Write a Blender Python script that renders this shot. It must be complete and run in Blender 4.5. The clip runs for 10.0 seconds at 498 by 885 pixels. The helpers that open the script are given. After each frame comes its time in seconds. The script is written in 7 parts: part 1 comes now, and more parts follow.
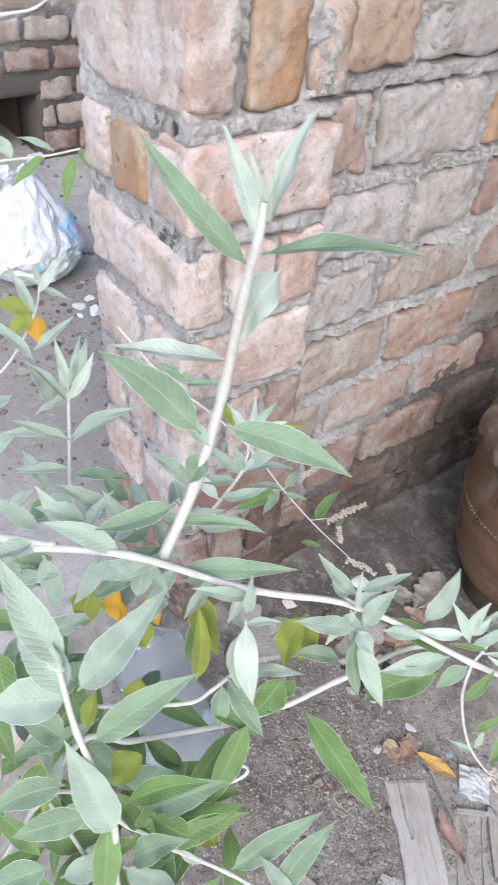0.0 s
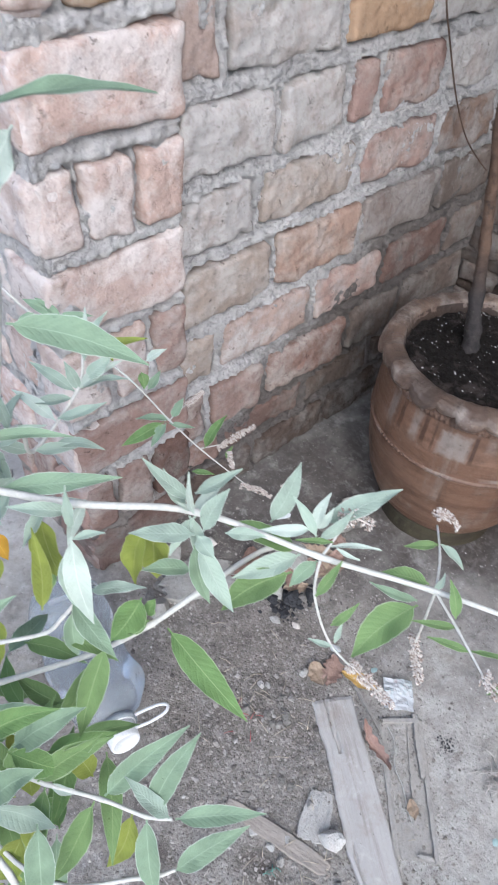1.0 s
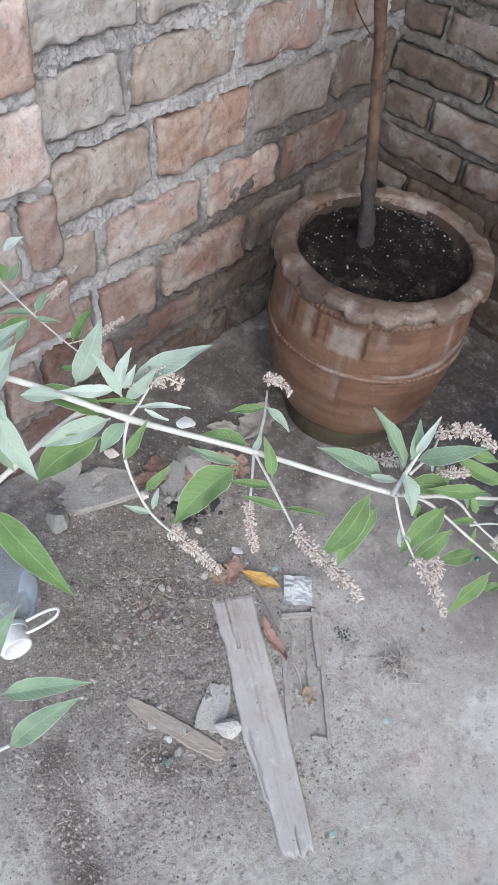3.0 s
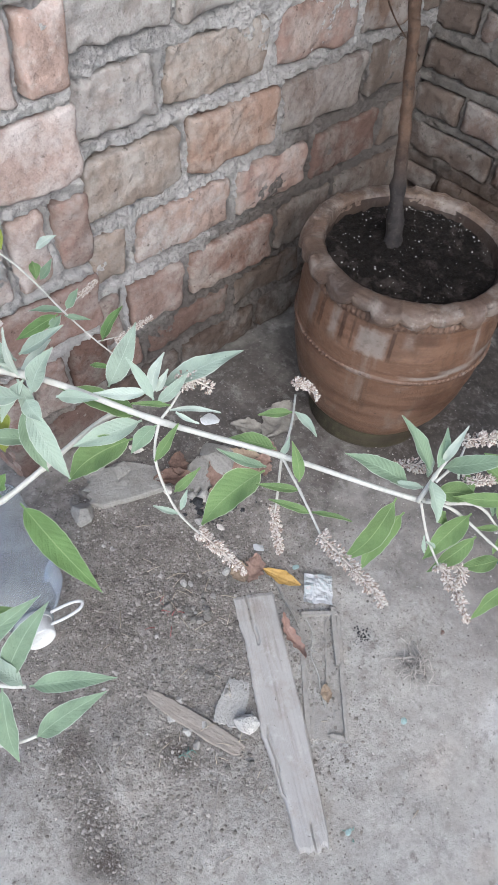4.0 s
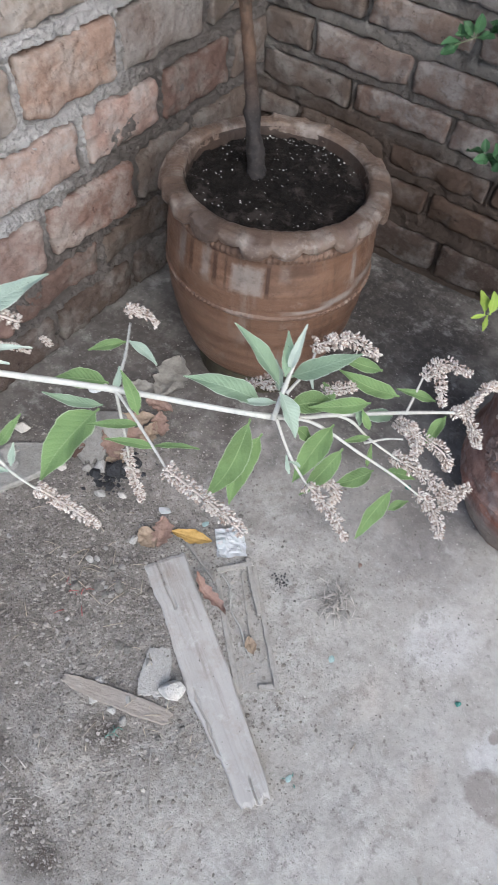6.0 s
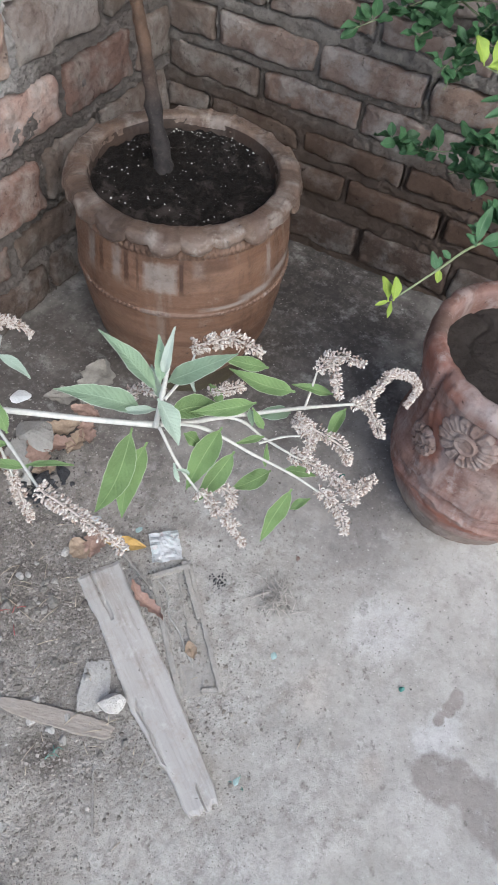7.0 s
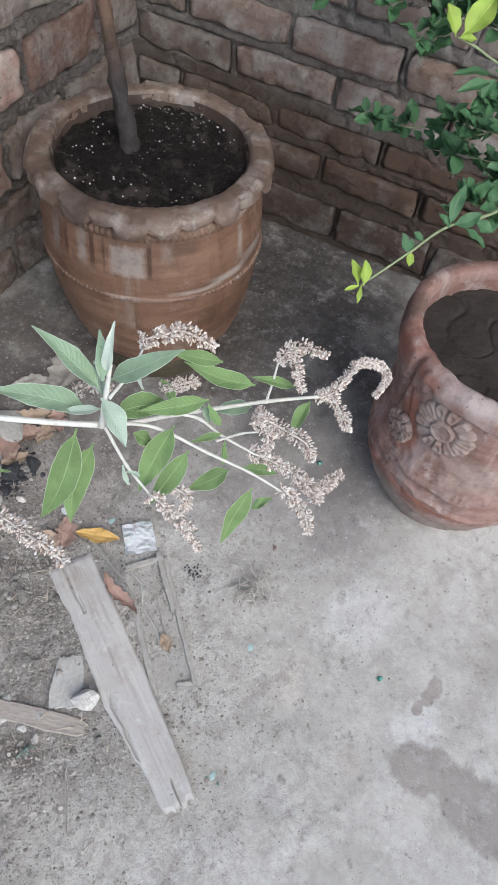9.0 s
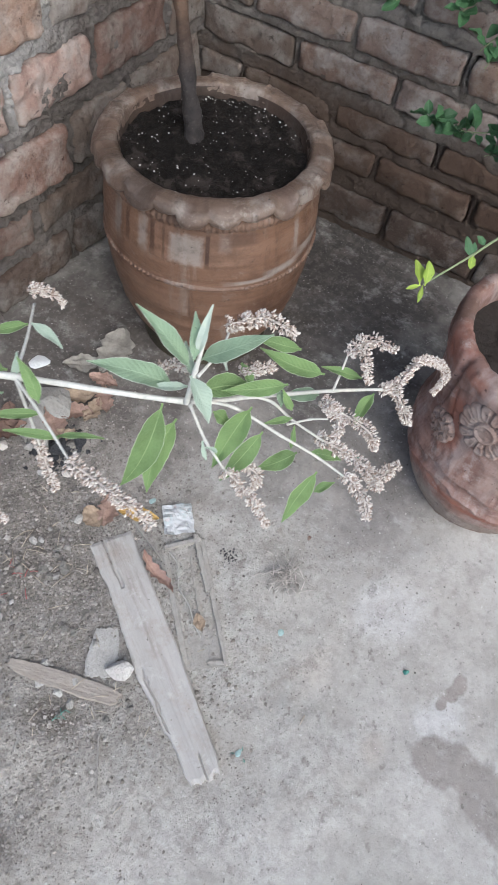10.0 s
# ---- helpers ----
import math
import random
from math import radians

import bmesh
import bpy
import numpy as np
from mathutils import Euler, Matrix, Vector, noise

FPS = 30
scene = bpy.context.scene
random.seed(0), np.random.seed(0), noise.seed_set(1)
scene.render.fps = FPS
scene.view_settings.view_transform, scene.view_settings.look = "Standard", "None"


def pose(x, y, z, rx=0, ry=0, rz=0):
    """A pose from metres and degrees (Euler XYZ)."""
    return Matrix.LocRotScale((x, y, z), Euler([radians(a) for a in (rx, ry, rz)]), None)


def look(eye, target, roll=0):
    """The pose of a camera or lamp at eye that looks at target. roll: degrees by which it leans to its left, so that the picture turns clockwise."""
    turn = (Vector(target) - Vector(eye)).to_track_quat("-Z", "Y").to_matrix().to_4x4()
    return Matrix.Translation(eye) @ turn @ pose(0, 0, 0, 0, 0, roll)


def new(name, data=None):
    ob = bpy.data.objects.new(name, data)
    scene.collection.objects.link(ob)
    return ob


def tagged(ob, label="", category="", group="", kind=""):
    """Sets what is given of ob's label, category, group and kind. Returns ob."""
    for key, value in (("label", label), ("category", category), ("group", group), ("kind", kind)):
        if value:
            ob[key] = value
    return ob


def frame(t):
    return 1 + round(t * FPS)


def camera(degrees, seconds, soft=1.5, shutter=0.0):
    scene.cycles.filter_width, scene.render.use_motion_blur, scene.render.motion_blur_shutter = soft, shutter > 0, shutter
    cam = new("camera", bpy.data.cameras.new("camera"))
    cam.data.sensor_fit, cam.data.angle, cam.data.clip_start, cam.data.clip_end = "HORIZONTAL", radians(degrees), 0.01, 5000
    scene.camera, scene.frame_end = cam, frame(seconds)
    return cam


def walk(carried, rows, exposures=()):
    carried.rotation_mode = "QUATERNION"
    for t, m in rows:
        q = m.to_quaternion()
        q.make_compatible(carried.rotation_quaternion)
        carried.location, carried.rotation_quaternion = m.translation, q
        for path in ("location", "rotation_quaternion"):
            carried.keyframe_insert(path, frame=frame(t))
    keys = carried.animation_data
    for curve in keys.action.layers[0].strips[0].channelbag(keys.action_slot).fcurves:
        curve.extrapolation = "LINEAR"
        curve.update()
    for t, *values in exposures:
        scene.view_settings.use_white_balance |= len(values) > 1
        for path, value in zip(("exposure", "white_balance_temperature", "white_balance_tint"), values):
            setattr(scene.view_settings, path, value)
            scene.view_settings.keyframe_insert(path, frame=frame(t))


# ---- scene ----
cam = camera(39.7, 10.0, 1.5, 0.3)
PATH = [
    (0, (-1.528, -0.656, 1.191), (-0.573, 0.472, -0.156), 5.9),
    (0.5, (-1.489, -0.69, 1.175), (-0.486, 0.365, -0.196), 5.0),
    (1, (-1.458, -0.721, 1.147), (-0.45, 0.251, -0.28), 4.4),
    (1.5, (-1.432, -0.75, 1.125), (-0.42, 0.137, -0.355), 4.6),
    (2, (-1.403, -0.782, 1.103), (-0.335, -0.03, -0.412), 8.2),
    (2.5, (-1.39, -0.806, 1.103), (-0.3, -0.093, -0.414), 7.5),
    (3, (-1.398, -0.813, 1.1), (-0.391, -0.043, -0.447), 7.2),
    (3.2, (-1.4, -0.816, 1.106), (-0.394, -0.024, -0.43), 6.2),
    (4.3, (-1.402, -0.806, 1.11), (-0.454, -0.002, -0.457), 6.5),
    (4.5, (-1.396, -0.811, 1.09), (-0.425, -0.012, -0.465), 6.8),
    (5, (-1.39, -0.813, 1.079), (-0.443, -0.063, -0.515), 4.1),
    (5.5, (-1.371, -0.829, 1.068), (-0.345, -0.193, -0.527), 6.9),
    (6, (-1.354, -0.851, 1.056), (-0.316, -0.253, -0.546), 6.1),
    (6.2, (-1.347, -0.857, 1.05), (-0.3, -0.3, -0.561), 6.3),
    (7.5, (-1.299, -0.889, 1.048), (-0.205, -0.437, -0.564), 7.4),
    (8, (-1.294, -0.889, 1.035), (-0.225, -0.476, -0.604), 8.0),
    (8.5, (-1.282, -0.887, 1.042), (-0.209, -0.457, -0.59), 7.2),
    (9, (-1.28, -0.889, 1.036), (-0.21, -0.464, -0.599), 7.8),
    (9.5, (-1.28, -0.881, 1.035), (-0.247, -0.415, -0.612), 8.1),
    (10, (-1.316, -0.868, 1.049), (-0.288, -0.398, -0.601), 9.1),
]
# the clip's camera starts bright and settles
EXPOSURES = [(0, 1.1, 5800, 8), (1, 1.06, 5520, 7), (2.5, 0.93, 5620, 6), (5.5, 0.93, 5700, 6), (8, 0.95, 5760, 5), (10, 0.97, 5760, 5)]
walk(cam, [(t, look(eye, target, roll)) for t, eye, target, roll in PATH], EXPOSURES)

# ---- world, sun, exposure ----
world = bpy.data.worlds.new("overcast_sky")
scene.world = world
world.use_nodes = True
wn = world.node_tree.nodes
sky = wn.new("ShaderNodeTexSky")
sky.sky_type, sky.sun_disc = "NISHITA", False
sky.sun_elevation, sky.sun_rotation = radians(42), radians(216)
sky.air_density, sky.dust_density = 1.0, 4.0
wn["Background"].inputs["Strength"].default_value = 0.15
world.node_tree.links.new(sky.outputs[0], wn["Background"].inputs["Color"])

sun_data = bpy.data.lights.new("sun", "SUN")
sun_data.energy, sun_data.angle, sun_data.color = 0.6, radians(60), (1.0, 0.985, 0.96)
sun = new("sun", sun_data)
sun.matrix_world = look((-2.1, -2.9, 3.2), (0, 0, 0))


# ---- materials ----
class Nodes:
    """A small wrapper to write node materials briefly."""

    def __init__(self, name):
        self.mat = bpy.data.materials.new(name)
        self.mat.use_nodes = True
        self.tree = self.mat.node_tree
        self.bsdf = self.tree.nodes["Principled BSDF"]
        self.coord = self.tree.nodes.new("ShaderNodeTexCoord")
        self.place = self.coord.outputs["Object"]

    def apart(self):
        """Gives every object its own piece of the textures."""
        at = self.tree.nodes.new("ShaderNodeVectorMath")
        at.operation = "SCALE"
        at.inputs[0].default_value = (37.0, 61.0, 23.0)
        self.link(self.random(), at.inputs["Scale"])
        add = self.tree.nodes.new("ShaderNodeVectorMath")
        self.link(self.coord.outputs["Object"], add.inputs[0])
        self.link(at.outputs[0], add.inputs[1])
        self.place = add.outputs[0]

    def link(self, a, b):
        self.tree.links.new(a, b)

    def noise(self, scale, detail=6.0, rough=0.6, stretch=None, distort=0.0):
        n = self.tree.nodes.new("ShaderNodeTexNoise")
        n.inputs["Scale"].default_value, n.inputs["Detail"].default_value = scale, detail
        n.inputs["Roughness"].default_value, n.inputs["Distortion"].default_value = rough, distort
        out = self.place
        if stretch:
            m = self.tree.nodes.new("ShaderNodeMapping")
            m.inputs["Scale"].default_value = stretch
            self.link(out, m.inputs["Vector"])
            out = m.outputs[0]
        self.link(out, n.inputs["Vector"])
        return n.outputs["Fac"]

    def voronoi(self, scale, feature="F1", output="Distance"):
        n = self.tree.nodes.new("ShaderNodeTexVoronoi")
        n.feature = feature
        n.inputs["Scale"].default_value = scale
        self.link(self.place, n.inputs["Vector"])
        return n.outputs[output]

    def ramp(self, fac, *stops):
        r = self.tree.nodes.new("ShaderNodeValToRGB")
        els = r.color_ramp.elements
        while len(els) < len(stops):
            els.new(0.5)
        for e, (p, c) in zip(els, stops):
            e.position = p
            e.color = (c, c, c, 1) if isinstance(c, (int, float)) else (*c, 1)
        self.link(fac, r.inputs["Fac"])
        return r.outputs["Color"]

    def mix(self, fac, a, b, mode="MIX"):
        m = self.tree.nodes.new("ShaderNodeMix")
        m.data_type, m.blend_type = "RGBA", mode
        for value, socket in ((fac, m.inputs[0]), (a, m.inputs[6]), (b, m.inputs[7])):
            if hasattr(value, "links"):
                self.link(value, socket)
            elif isinstance(value, (int, float)):
                socket.default_value = value
            else:
                socket.default_value = (*value, 1)
        return m.outputs[2]

    def random(self):
        return self.tree.nodes.new("ShaderNodeObjectInfo").outputs["Random"]

    def island(self):
        return self.tree.nodes.new("ShaderNodeNewGeometry").outputs["Random Per Island"]

    def done(self, colour, rough=0.9, bumps=(), specular=0.3, **more):
        """bumps: (height, strength, distance) from coarse to fine."""
        b = self.bsdf
        if hasattr(colour, "links"):
            self.link(colour, b.inputs["Base Color"])
        else:
            b.inputs["Base Color"].default_value = (*colour, 1)
        if hasattr(rough, "links"):
            self.link(rough, b.inputs["Roughness"])
        else:
            b.inputs["Roughness"].default_value = rough
        b.inputs["Specular IOR Level"].default_value = specular
        last = None
        for height, strength, distance in bumps:
            n = self.tree.nodes.new("ShaderNodeBump")
            n.inputs["Strength"].default_value, n.inputs["Distance"].default_value = strength, distance
            self.link(height, n.inputs["Height"])
            if last:
                self.link(last, n.inputs["Normal"])
            last = n.outputs[0]
        if last:
            self.link(last, b.inputs["Normal"])
        for key, value in more.items():
            b.inputs[key.replace("_", " ")].default_value = value
        return self.mat


def brick_material(name, tones, dust, dust_amount):
    n = Nodes(name)
    n.apart()
    base = n.ramp(n.random(), *[(i / max(1, len(tones) - 1), c) for i, c in enumerate(tones)])
    blot, gouge = n.noise(7, 4, 0.55), n.noise(48, 7, 0.7)
    grain, fine = n.noise(105, 7, 0.7), n.noise(380, 4, 0.7)
    c = n.mix(n.ramp(blot, (0.36, 0.0), (0.64, 1.0)), n.mix(0.3, base, tuple(v * 0.55 for v in tones[0])), base)
    film = n.ramp(n.noise(13, 9, 0.68), (0.60 - dust_amount * 0.45, 0.0), (0.74 - dust_amount * 0.40, 0.85))
    c = n.mix(film, c, dust)
    c = n.mix(n.ramp(n.noise(21, 6, 0.62), (0.56, 0.0), (0.66, 0.55)), c, tuple(v * 0.72 for v in tones[0]))
    c = n.mix(n.ramp(gouge, (0.58, 0.0), (0.70, 0.45)), c, tuple(v * 0.45 for v in tones[0]))
    c = n.mix(n.ramp(n.noise(62, 5, 0.65), (0.63, 0.0), (0.70, 0.75)), c, tuple(v * 0.22 for v in tones[0]))
    c = n.mix(n.ramp(grain, (0.50, 0.0), (0.68, 0.40)), c, tuple(v * 0.5 for v in tones[0]))
    c = n.mix(n.ramp(fine, (0.56, 0.0), (0.70, 0.30)), c, tuple(min(0.8, v * 1.15) for v in dust))
    return n.done(c, 0.95, [(blot, 0.35, 0.02), (gouge, 0.6, 0.008), (grain, 0.7, 0.004), (fine, 0.5, 0.0014)], 0.15)


CHALK = (0.43, 0.398, 0.38)
brick_pink = brick_material("brick_pink", [(0.335, 0.24, 0.205), (0.38, 0.31, 0.275), (0.35, 0.262, 0.226), (0.39, 0.322, 0.288)], CHALK, 0.34)
brick_rose = brick_material("brick_rose", [(0.295, 0.195, 0.165), (0.31, 0.212, 0.182)], (0.37, 0.325, 0.30), 0.36)
brick_clay = brick_material("brick_clay", [(0.305, 0.208, 0.162), (0.32, 0.225, 0.178)], (0.38, 0.325, 0.29), 0.32)
brick_buff = brick_material("brick_buff", [(0.325, 0.265, 0.226), (0.345, 0.285, 0.246)], (0.40, 0.367, 0.34), 0.36)
brick_ash = brick_material("brick_ash", [(0.325, 0.272, 0.242), (0.35, 0.30, 0.272)], (0.41, 0.39, 0.375), 0.62)
brick_pier = brick_material("brick_pier", [(0.45, 0.335, 0.29), (0.49, 0.40, 0.355), (0.45, 0.315, 0.265), (0.49, 0.385, 0.34)], (0.585, 0.535, 0.51), 0.40)
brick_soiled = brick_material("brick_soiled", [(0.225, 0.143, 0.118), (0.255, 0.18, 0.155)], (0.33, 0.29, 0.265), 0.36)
brick_orange = brick_material("brick_orange", [(0.38, 0.24, 0.145), (0.37, 0.255, 0.17)], (0.42, 0.36, 0.30), 0.26)
brick_brown = brick_material("brick_brown", [(0.172, 0.118, 0.098), (0.210, 0.175, 0.157), (0.180, 0.126, 0.102), (0.226, 0.196, 0.178), (0.194, 0.130, 0.096), (0.205, 0.166, 0.143)], (0.265, 0.244, 0.230), 0.36)
brick_tan = brick_material("brick_tan", [(0.41, 0.29, 0.22), (0.41, 0.305, 0.24)], (0.50, 0.43, 0.385), 0.3)
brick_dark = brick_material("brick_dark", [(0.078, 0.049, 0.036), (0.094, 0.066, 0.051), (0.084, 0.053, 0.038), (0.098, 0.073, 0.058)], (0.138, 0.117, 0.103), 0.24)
# darker tones for low and corner bricks, the corner's shade put into their colour
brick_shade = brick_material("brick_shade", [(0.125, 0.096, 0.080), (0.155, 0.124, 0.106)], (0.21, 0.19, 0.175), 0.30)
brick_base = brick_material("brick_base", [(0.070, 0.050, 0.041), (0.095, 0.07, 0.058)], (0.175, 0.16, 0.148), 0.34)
brick_damp_shade = brick_material("brick_damp_shade", [(0.135, 0.083, 0.068), (0.15, 0.102, 0.086), (0.13, 0.08, 0.065)], (0.20, 0.175, 0.158), 0.30)


def mortar_material(name, light, dark, mud_shade, rise):
    """Crumbly mortar, its lower joints darkened by dirt and painted-in shade; rise: how much higher this reaches
    further in.
    """
    n = Nodes(name)
    coarse, grain, fine = n.noise(11, 5, 0.6), n.noise(75, 7, 0.7), n.noise(330, 5, 0.75)
    c = n.mix(n.ramp(coarse, (0.34, 0.0), (0.66, 1.0)), dark, light)
    c = n.mix(n.ramp(n.noise(30, 8, 0.72), (0.54, 0.0), (0.68, 0.5)), c, tuple(min(0.8, v * 1.2) for v in light))
    c = n.mix(n.ramp(grain, (0.52, 0.0), (0.64, 0.45)), c, tuple(v * 0.45 for v in dark))
    c = n.mix(n.ramp(fine, (0.56, 0.0), (0.72, 0.4)), c, tuple(min(0.8, v * 1.2) for v in light))
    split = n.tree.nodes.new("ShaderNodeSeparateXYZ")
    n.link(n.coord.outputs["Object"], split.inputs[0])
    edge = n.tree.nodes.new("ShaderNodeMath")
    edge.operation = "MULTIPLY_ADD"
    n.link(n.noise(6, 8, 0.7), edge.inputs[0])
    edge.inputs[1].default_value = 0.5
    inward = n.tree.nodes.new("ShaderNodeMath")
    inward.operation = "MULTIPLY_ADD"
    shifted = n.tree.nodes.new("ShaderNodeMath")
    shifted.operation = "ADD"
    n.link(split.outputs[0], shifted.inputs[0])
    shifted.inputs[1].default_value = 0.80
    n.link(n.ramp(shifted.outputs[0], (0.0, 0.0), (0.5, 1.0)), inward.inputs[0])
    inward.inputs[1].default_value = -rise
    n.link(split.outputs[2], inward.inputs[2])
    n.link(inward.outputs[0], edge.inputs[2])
    c = n.mix(n.ramp(edge.outputs[0], (0.36, 0.92), (0.54, 0.0)), c, mud_shade)
    return n.done(c, 0.95, [(coarse, 0.4, 0.01), (n.noise(40, 7, 0.7), 0.9, 0.016), (grain, 0.8, 0.009), (fine, 0.6, 0.002)], 0.15)


# on the left wall the dark tone climbs inward, painting in the corner's shade
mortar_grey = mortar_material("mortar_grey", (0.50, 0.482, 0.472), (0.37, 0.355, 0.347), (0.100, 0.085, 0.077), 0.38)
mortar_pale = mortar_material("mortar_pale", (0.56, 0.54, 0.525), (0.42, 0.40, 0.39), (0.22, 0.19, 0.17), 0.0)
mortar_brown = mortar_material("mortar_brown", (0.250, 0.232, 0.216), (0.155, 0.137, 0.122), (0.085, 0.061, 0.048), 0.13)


def ground_material():
    n = Nodes("dusty_ground")
    tree = n.tree
    mid, grain, fine = n.noise(7, 7, 0.65), n.noise(60, 7, 0.68), n.noise(240, 5, 0.7)
    concrete = n.mix(n.ramp(n.noise(4, 5, 0.6), (0.36, 0.0), (0.64, 1.0)), (0.35, 0.334, 0.308), (0.435, 0.418, 0.392))
    concrete = n.mix(n.ramp(n.noise(12, 8, 0.68), (0.47, 0.0), (0.66, 0.7)), concrete, (0.29, 0.268, 0.24))
    soil = n.mix(n.ramp(n.noise(17, 8, 0.7), (0.36, 0.0), (0.64, 1.0)), (0.098, 0.086, 0.076), (0.295, 0.268, 0.240))

    def scaled(value, k):
        m = tree.nodes.new("ShaderNodeMath")
        m.operation = "MULTIPLY"
        n.link(value, m.inputs[0])
        m.inputs[1].default_value = k
        return m.outputs[0]

    def spot(x, y, rx, ry, soft, wobble=0.35, waves=9):
        """One where the point lies in an uneven oval patch of the ground, else nought."""
        m = tree.nodes.new("ShaderNodeMapping")
        m.vector_type = "POINT"
        m.inputs["Location"].default_value = (-x / rx, -y / ry, 0)
        m.inputs["Scale"].default_value = (1 / rx, 1 / ry, 0)
        n.link(n.coord.outputs["Object"], m.inputs["Vector"])
        length = tree.nodes.new("ShaderNodeVectorMath")
        length.operation = "LENGTH"
        n.link(m.outputs[0], length.inputs[0])
        add = tree.nodes.new("ShaderNodeMath")
        add.operation = "MULTIPLY_ADD"
        n.link(n.noise(waves, 7, 0.65), add.inputs[0])
        add.inputs[1].default_value = wobble * 2
        n.link(length.outputs["Value"], add.inputs[2])
        return n.ramp(scaled(add.outputs[0], 0.5), (0.5 + wobble * 0.5 - soft * 0.5, 1.0), (0.5 + wobble * 0.5, 0.0))

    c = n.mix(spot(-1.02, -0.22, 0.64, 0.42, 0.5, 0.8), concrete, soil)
    c = n.mix(spot(-1.16, -0.60, 0.15, 0.12, 0.8, 0.9, 14), c, (0.25, 0.23, 0.205))
    c = n.mix(spot(-0.60, -0.78, 0.26, 0.24, 0.8, 0.7), c, (0.225, 0.208, 0.196))
    # dark ovals: moist soil, with the shade of corner and pot painted in
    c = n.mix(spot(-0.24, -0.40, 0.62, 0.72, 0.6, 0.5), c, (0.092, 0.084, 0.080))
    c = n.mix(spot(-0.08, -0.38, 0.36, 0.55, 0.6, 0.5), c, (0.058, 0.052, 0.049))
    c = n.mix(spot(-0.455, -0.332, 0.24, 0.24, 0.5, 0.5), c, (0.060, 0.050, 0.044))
    c = n.mix(spot(-0.95, 1.0, 0.6, 0.95, 0.5, 0.6), c, (0.27, 0.245, 0.225))
    c = n.mix(spot(-1.34, -0.63, 0.21, 0.18, 0.7, 0.6), c, (0.355, 0.330, 0.297))
    c = n.mix(spot(-0.805, -0.925, 0.075, 0.065, 0.40, 0.6, 11), c, (0.432, 0.420, 0.402))
    c = n.mix(spot(-0.925, -1.065, 0.060, 0.045, 0.6, 0.8, 18), c, (0.46, 0.45, 0.435))
    c = n.mix(spot(-0.951, -0.873, 0.06, 0.035, 0.7, 0.8, 16), c, (0.40, 0.37, 0.335))
    c = n.mix(spot(-1.007, -0.998, 0.03, 0.022, 0.5, 0.7, 20), c, (0.38, 0.35, 0.315))
    for x, y in ((-1.335, -0.475), (-1.362, -0.545), (-1.376, -0.582), (-1.388, -0.620), (-1.225, -0.585)):
        c = n.mix(spot(x, y, 0.045, 0.05, 0.8, 0.9, 17), c, (0.095, 0.079, 0.066))
    # the corner's painted shade carried on along the left wall's foot
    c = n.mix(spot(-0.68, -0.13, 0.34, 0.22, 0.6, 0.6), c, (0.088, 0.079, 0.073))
    damp = (0.255, 0.233, 0.214)
    for x, y, rx, ry in ((-0.972, -1.082, 0.042, 0.040), (-0.960, -1.115, 0.034, 0.034), (-0.975, -1.150, 0.042, 0.040), (-0.980, -1.200, 0.054, 0.060), (-0.995, -1.290, 0.075, 0.080)):
        c = n.mix(spot(x, y, rx, ry, 0.22, 0.55, 26), c, damp)
    for x, y, rx, ry in ((-0.852, -1.073, 0.018, 0.013), (-0.872, -1.066, 0.015, 0.011), (-0.893, -1.058, 0.015, 0.010)):
        c = n.mix(spot(x, y, rx, ry, 0.25, 0.6, 34), c, (0.27, 0.245, 0.225))
    # mottling, grit and trodden-in crumbs, thick where the dirt is loose and thin on the swept concrete
    loose = spot(-1.14, -0.50, 0.52, 0.50, 0.9, 0.9, 6)

    def strewn(fac, least):
        m = tree.nodes.new("ShaderNodeMath")
        m.operation = "MULTIPLY"
        n.link(fac, m.inputs[0])
        n.link(n.ramp(loose, (0.0, least), (1.0, 1.0)), m.inputs[1])
        return m.outputs[0]

    c = n.mix(strewn(n.ramp(n.noise(15, 9, 0.74), (0.51, 0.0), (0.65, 0.55)), 0.26), c, (0.175, 0.155, 0.136))
    c = n.mix(strewn(n.ramp(n.noise(43, 8, 0.74), (0.53, 0.0), (0.63, 0.60)), 0.26), c, (0.13, 0.115, 0.102))
    c = n.mix(strewn(n.ramp(n.noise(36, 11, 0.8), (0.545, 0.0), (0.60, 0.62)), 0.34), c, (0.135, 0.117, 0.101))
    c = n.mix(strewn(n.ramp(n.noise(9, 6, 0.66), (0.50, 0.0), (0.62, 0.5)), 0.3), c, (0.25, 0.226, 0.198))
    c = n.mix(n.ramp(n.noise(27, 9, 0.74, stretch=(1.0, 0.8, 1.0)), (0.54, 0.0), (0.68, 0.32)), c, (0.54, 0.525, 0.50))
    c = n.mix(strewn(n.ramp(grain, (0.48, 0.0), (0.72, 0.5)), 0.45), c, (0.20, 0.18, 0.16))
    c = n.mix(strewn(n.ramp(n.noise(70, 8, 0.74), (0.60, 0.0), (0.66, 0.85)), 0.60), c, (0.075, 0.065, 0.057))
    c = n.mix(n.ramp(n.noise(150, 4, 0.6, stretch=(1.1, 0.9, 1.0)), (0.66, 0.0), (0.71, 0.5)), c, (0.58, 0.56, 0.53))
    c = n.mix(strewn(n.ramp(n.noise(31, 6, 0.66), (0.62, 0.0), (0.68, 0.7)), 0.6), c, (0.12, 0.106, 0.094))
    c = n.mix(strewn(n.ramp(n.noise(105, 5, 0.66), (0.50, 0.0), (0.58, 0.42)), 0.12), c, (0.13, 0.114, 0.10))
